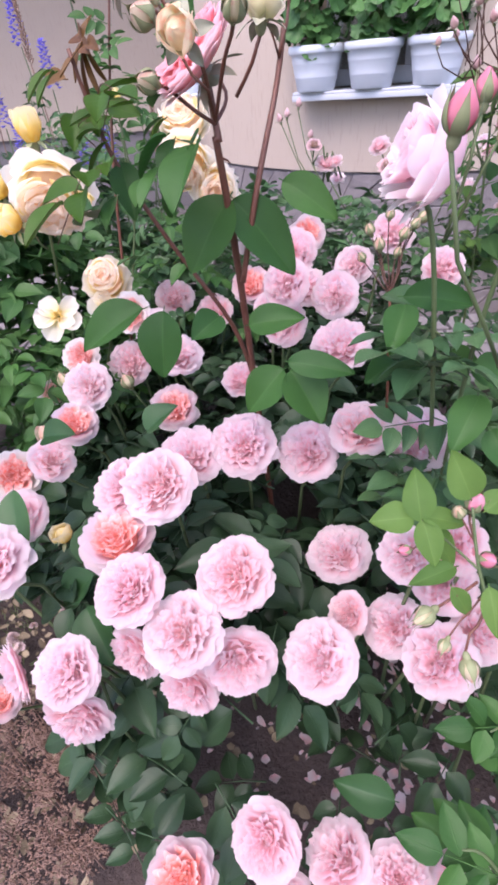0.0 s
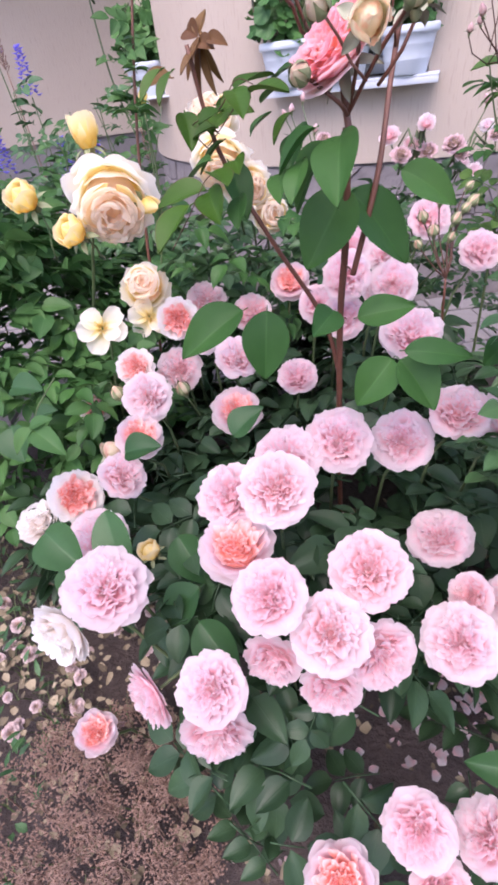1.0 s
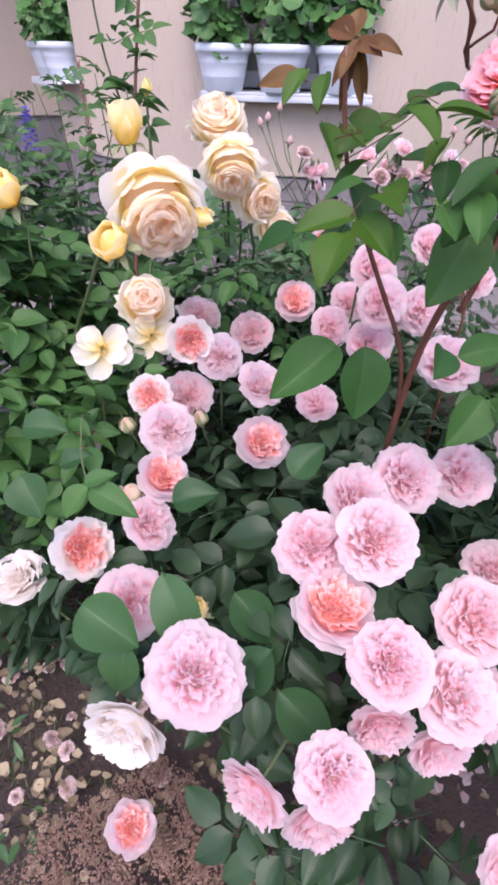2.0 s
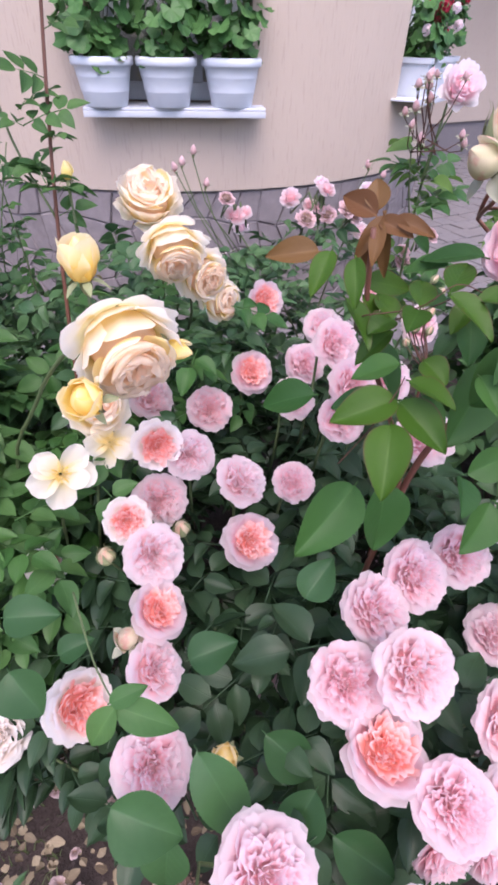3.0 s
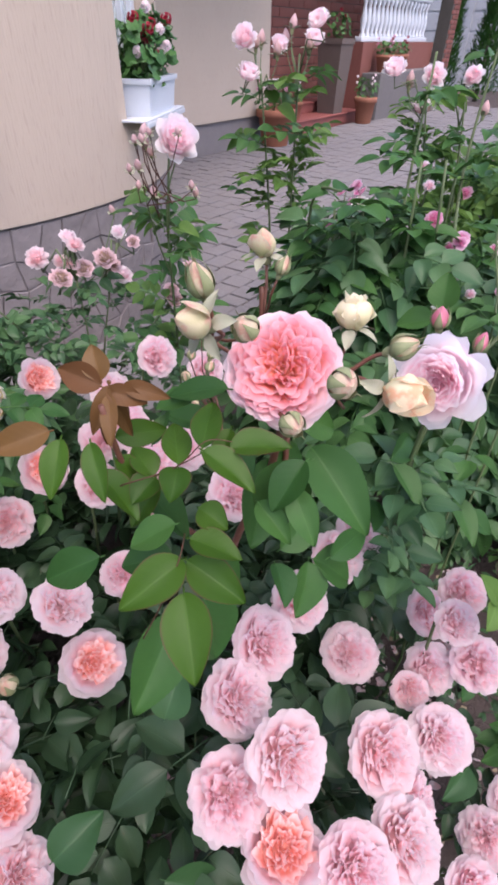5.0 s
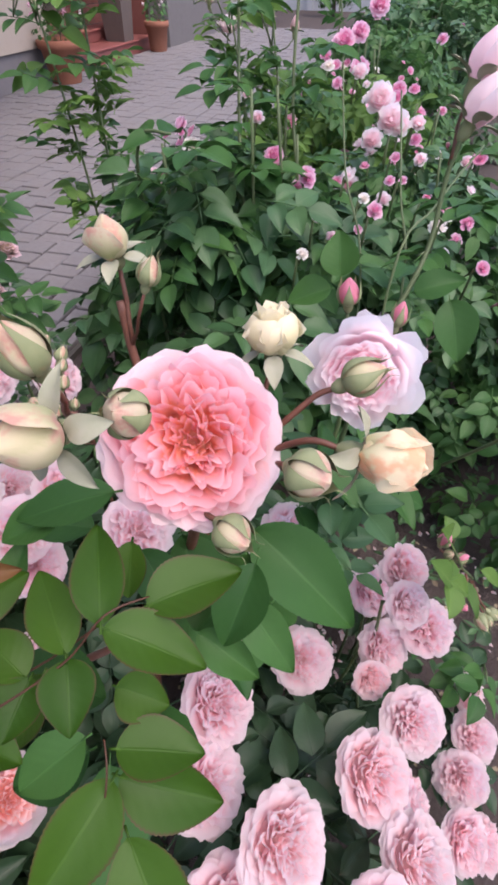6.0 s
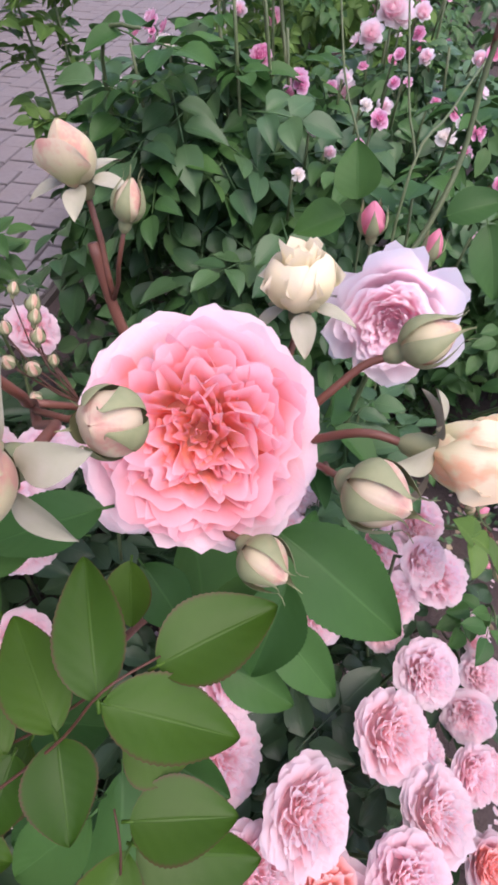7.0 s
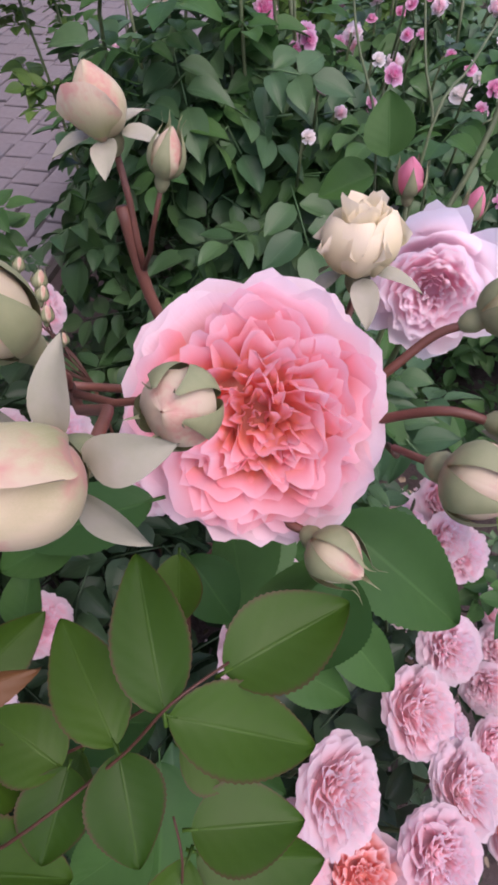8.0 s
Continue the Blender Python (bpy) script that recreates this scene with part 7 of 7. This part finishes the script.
def brick_wall(name, x0, x1, y, z0, z1, label, courses, dx=0.25):
    s = Shape()
    s.box(x0, y + 0.012, z0, x1, y + 0.3, z1)
    root = tagged(part(name, s, M_MORTAR, smooth=False), label, "wall", kind="structure")
    b = Shape()
    b.box(0.006, 0, 0.005, dx - 0.006, 0.03, (z1 - z0) / courses - 0.006, None, 0.004)
    me = b.mesh("brick", M_BRICK)
    n = int((x1 - x0) / dx)
    for j in range(courses):
        for i in range(n):
            o = new("brick", me)
            o.parent = root
            o.location = (x0 + dx * i + (dx * 0.4 if j % 2 else 0) * (i < n - 1), y, z0 + (z1 - z0) / courses * j)
    return root


# ---- far end of the yard ----
s = Shape()
s.box(21.0, -14, -0.05, 21.2, 9, 2.3)
for k in range(10):
    s.box(20.93, -14 + 2.3 * k, -0.05, 20.998, -13.8 + 2.3 * k, 2.4, None, 0.01)
for z in (0.5, 1.0, 1.5, 2.0):
    s.box(20.975, -13.7, z, 20.997, 9, z + 0.44, None, 0.008)
tagged(part("fence", s, M_CONC, smooth=False), "grey concrete panel fence at the end of the yard", "fence", kind="structure")


def thuja(x, y, h, r, seed):
    rg = random.Random(seed)
    root = thing("conifer", "narrow dark green conifer in front of the fence", "tree", (x, y, 0), "conifers by the fence")
    t = Shape()
    t.tube([(0, 0, -0.05), (0, 0, h * 0.9)], 0.06, 0.01, 8)
    part("trunk", t, M_BROWN, root)
    c = Shape()
    for i in range(2200):
        v = rg.random() ** 0.8
        a = rg.uniform(0, 6.28)
        q = r * (1 - v) ** 0.7 * rg.uniform(0.7, 1.08) + 0.02
        m = Matrix.Translation((q * math.cos(a), q * math.sin(a), 0.1 + v * h)) @ Matrix.Rotation(a, 4, "Z") @ Matrix.Rotation(radians(-60 + rg.uniform(-20, 20)), 4, "Y")
        leaflet(c, rg.uniform(0.10, 0.2), 0.05, m, 0.2, 0.1, 3)
    tagged(part("crown", c, M_LEAF_D, root), kind="stuff")


thuja(15.6, 5.6, 2.8, 0.38, 1)
thuja(16.8, 4.9, 2.6, 0.45, 2)
thuja(19.0, 3.4, 2.6, 0.5, 3)
brick_wall("brick_pillar", 14.62, 15.12, 5.3, -0.05, 2.6, "red brick pillar beside the porch", 30)
brick_wall("brick_wall", 7.30, 14.55, 6.40, 0.34, 3.0, "dark red brick wall behind the porch", 20, 0.5)
s = Shape()
s.box(7.28, 5.3, 2.75, 15.2, 6.9, 2.95)
tagged(part("porch_roof", s, M_BROWN, smooth=False), "flat brown porch roof", "roof", kind="structure")


# ---- stone plinth and paving ----
def quad_stone(c, z0, z1, bev=0.006):
    """A flat stone over four corners, with a chamfered top."""
    mid = sum(c, Vector()) / 4
    top = [p + (mid - p).normalized() * bev for p in c]
    v = [(p.x, p.y, z0) for p in c] + [(p.x, p.y, z1 - bev * 0.7) for p in c] + [(p.x, p.y, z1) for p in top]
    f = [(8, 9, 10, 11)]
    for i in range(4):
        j = (i + 1) % 4
        f += [(i, j, 4 + j, 4 + i), (4 + i, 4 + j, 8 + j, 8 + i)]
    return v, f


rng = random.Random(47)
s = Shape()
s.lathe([(BAY_R - 0.3, -0.05), (BAY_R - 0.019, -0.05), (BAY_R - 0.019, STUCCO_Z - 0.002), (BAY_R - 0.3, STUCCO_Z - 0.002)], 64, Matrix.Translation((BAY[0], BAY[1], 0)))
s.box(-7.0, 5.44, -0.05, BAY[0] - BAY_R, 5.66, STUCCO_Z - 0.002)
s.box(BAY[0] + BAY_R, 5.44, -0.05, 7.25, 5.66, 0.358)
plinth = tagged(part("plinth", s, M_JOINT, smooth=False), "plinth clad in grey lilac natural stone", "plinth", kind="structure")
rows, cols = 5, 44
jit = [[(rng.uniform(-0.9, 0.9), rng.uniform(-0.035, 0.035) if 0 < j < rows else 0) for i in range(cols + 1)] for j in range(rows + 1)]
for j in range(rows):
    for i in range(cols):
        def corner(a, b):
            dg = -90 + 180 * a / cols + (jit[b][a][0] * 1.3 if 0 < a < cols else 0) + (2.0 if b % 2 else 0)
            return dg, -0.03 + (STUCCO_Z + 0.02) * b / rows + jit[b][a][1]
        cs = [corner(i, j), corner(i + 1, j), corner(i + 1, j + 1), corner(i, j + 1)]
        md, mz = sum(c[0] for c in cs) / 4, sum(c[1] for c in cs) / 4
        pr = rng.uniform(-0.016, -0.004)
        st = Shape()
        v = [on_bay(d, BAY_R - 0.030, z) for d, z in cs]
        inn = [(d + (md - d) * 0.035, min(z + (mz - z) * 0.035, STUCCO_Z - 0.006)) for d, z in cs]
        inn2 = [(d + (md - d) * 0.09, min(z + (mz - z) * 0.09, STUCCO_Z - 0.010)) for d, z in cs]
        v = [on_bay(d, BAY_R - 0.030, z) for d, z in inn] + [on_bay(d, BAY_R + pr - 0.006, z) for d, z in inn] + [on_bay(d, BAY_R + pr, z) for d, z in inn2]
        f = [(8, 9, 10, 11)]
        for a in range(4):
            b = (a + 1) % 4
            f += [(a, b, 4 + b, 4 + a), (4 + a, 4 + b, 8 + b, 8 + a)]
        st.add(v, f)
        part("stone", st, M_ROCK, plinth, smooth=False)

s = Shape()
s.box(-2.0, 1.72, -0.08, 15.0, 5.44, -0.022)
pave = tagged(part("pavement", s, M_MORTAR, smooth=False), "grey cobble paving laid in rows between house and bed", "paving", kind="structure")
far, count, d = Shape(), 0, 0.165
for j in range(int(3.7 / d)):
    x = -2.0 + rng.uniform(0, 0.1)
    while x < 14.8:
        w = rng.choice((0.125, 0.165, 0.205))
        y = 1.74 + d * j
        x1 = x + w
        mx, my = x + w / 2, y + d / 2
        inside = my > BAY[1] and abs(mx - BAY[0]) < BAY_R + 0.02 or math.hypot(mx - BAY[0], my - BAY[1]) < BAY_R - 0.02
        if not inside:
            g = 0.005
            c = [Vector((px + rng.uniform(-0.004, 0.004), py + rng.uniform(-0.004, 0.004), 0)) for px, py in ((x + g, y + g), (x1 - g, y + g), (x1 - g, y + d - g), (x + g, y + d - g))]
            v, f = quad_stone(c, -0.03, rng.uniform(-0.006, 0.004))
            if 0.9 < mx < 3.6 and my < 4.2 and count < 300:
                st = Shape()
                st.add(v, f)
                part("paving_stone", st, M_STONE, pave, smooth=False)
                count += 1
            else:
                far.add(v, f)
        x = x1
tagged(part("far_paving", far, M_STONE, pave, smooth=False), kind="stuff")
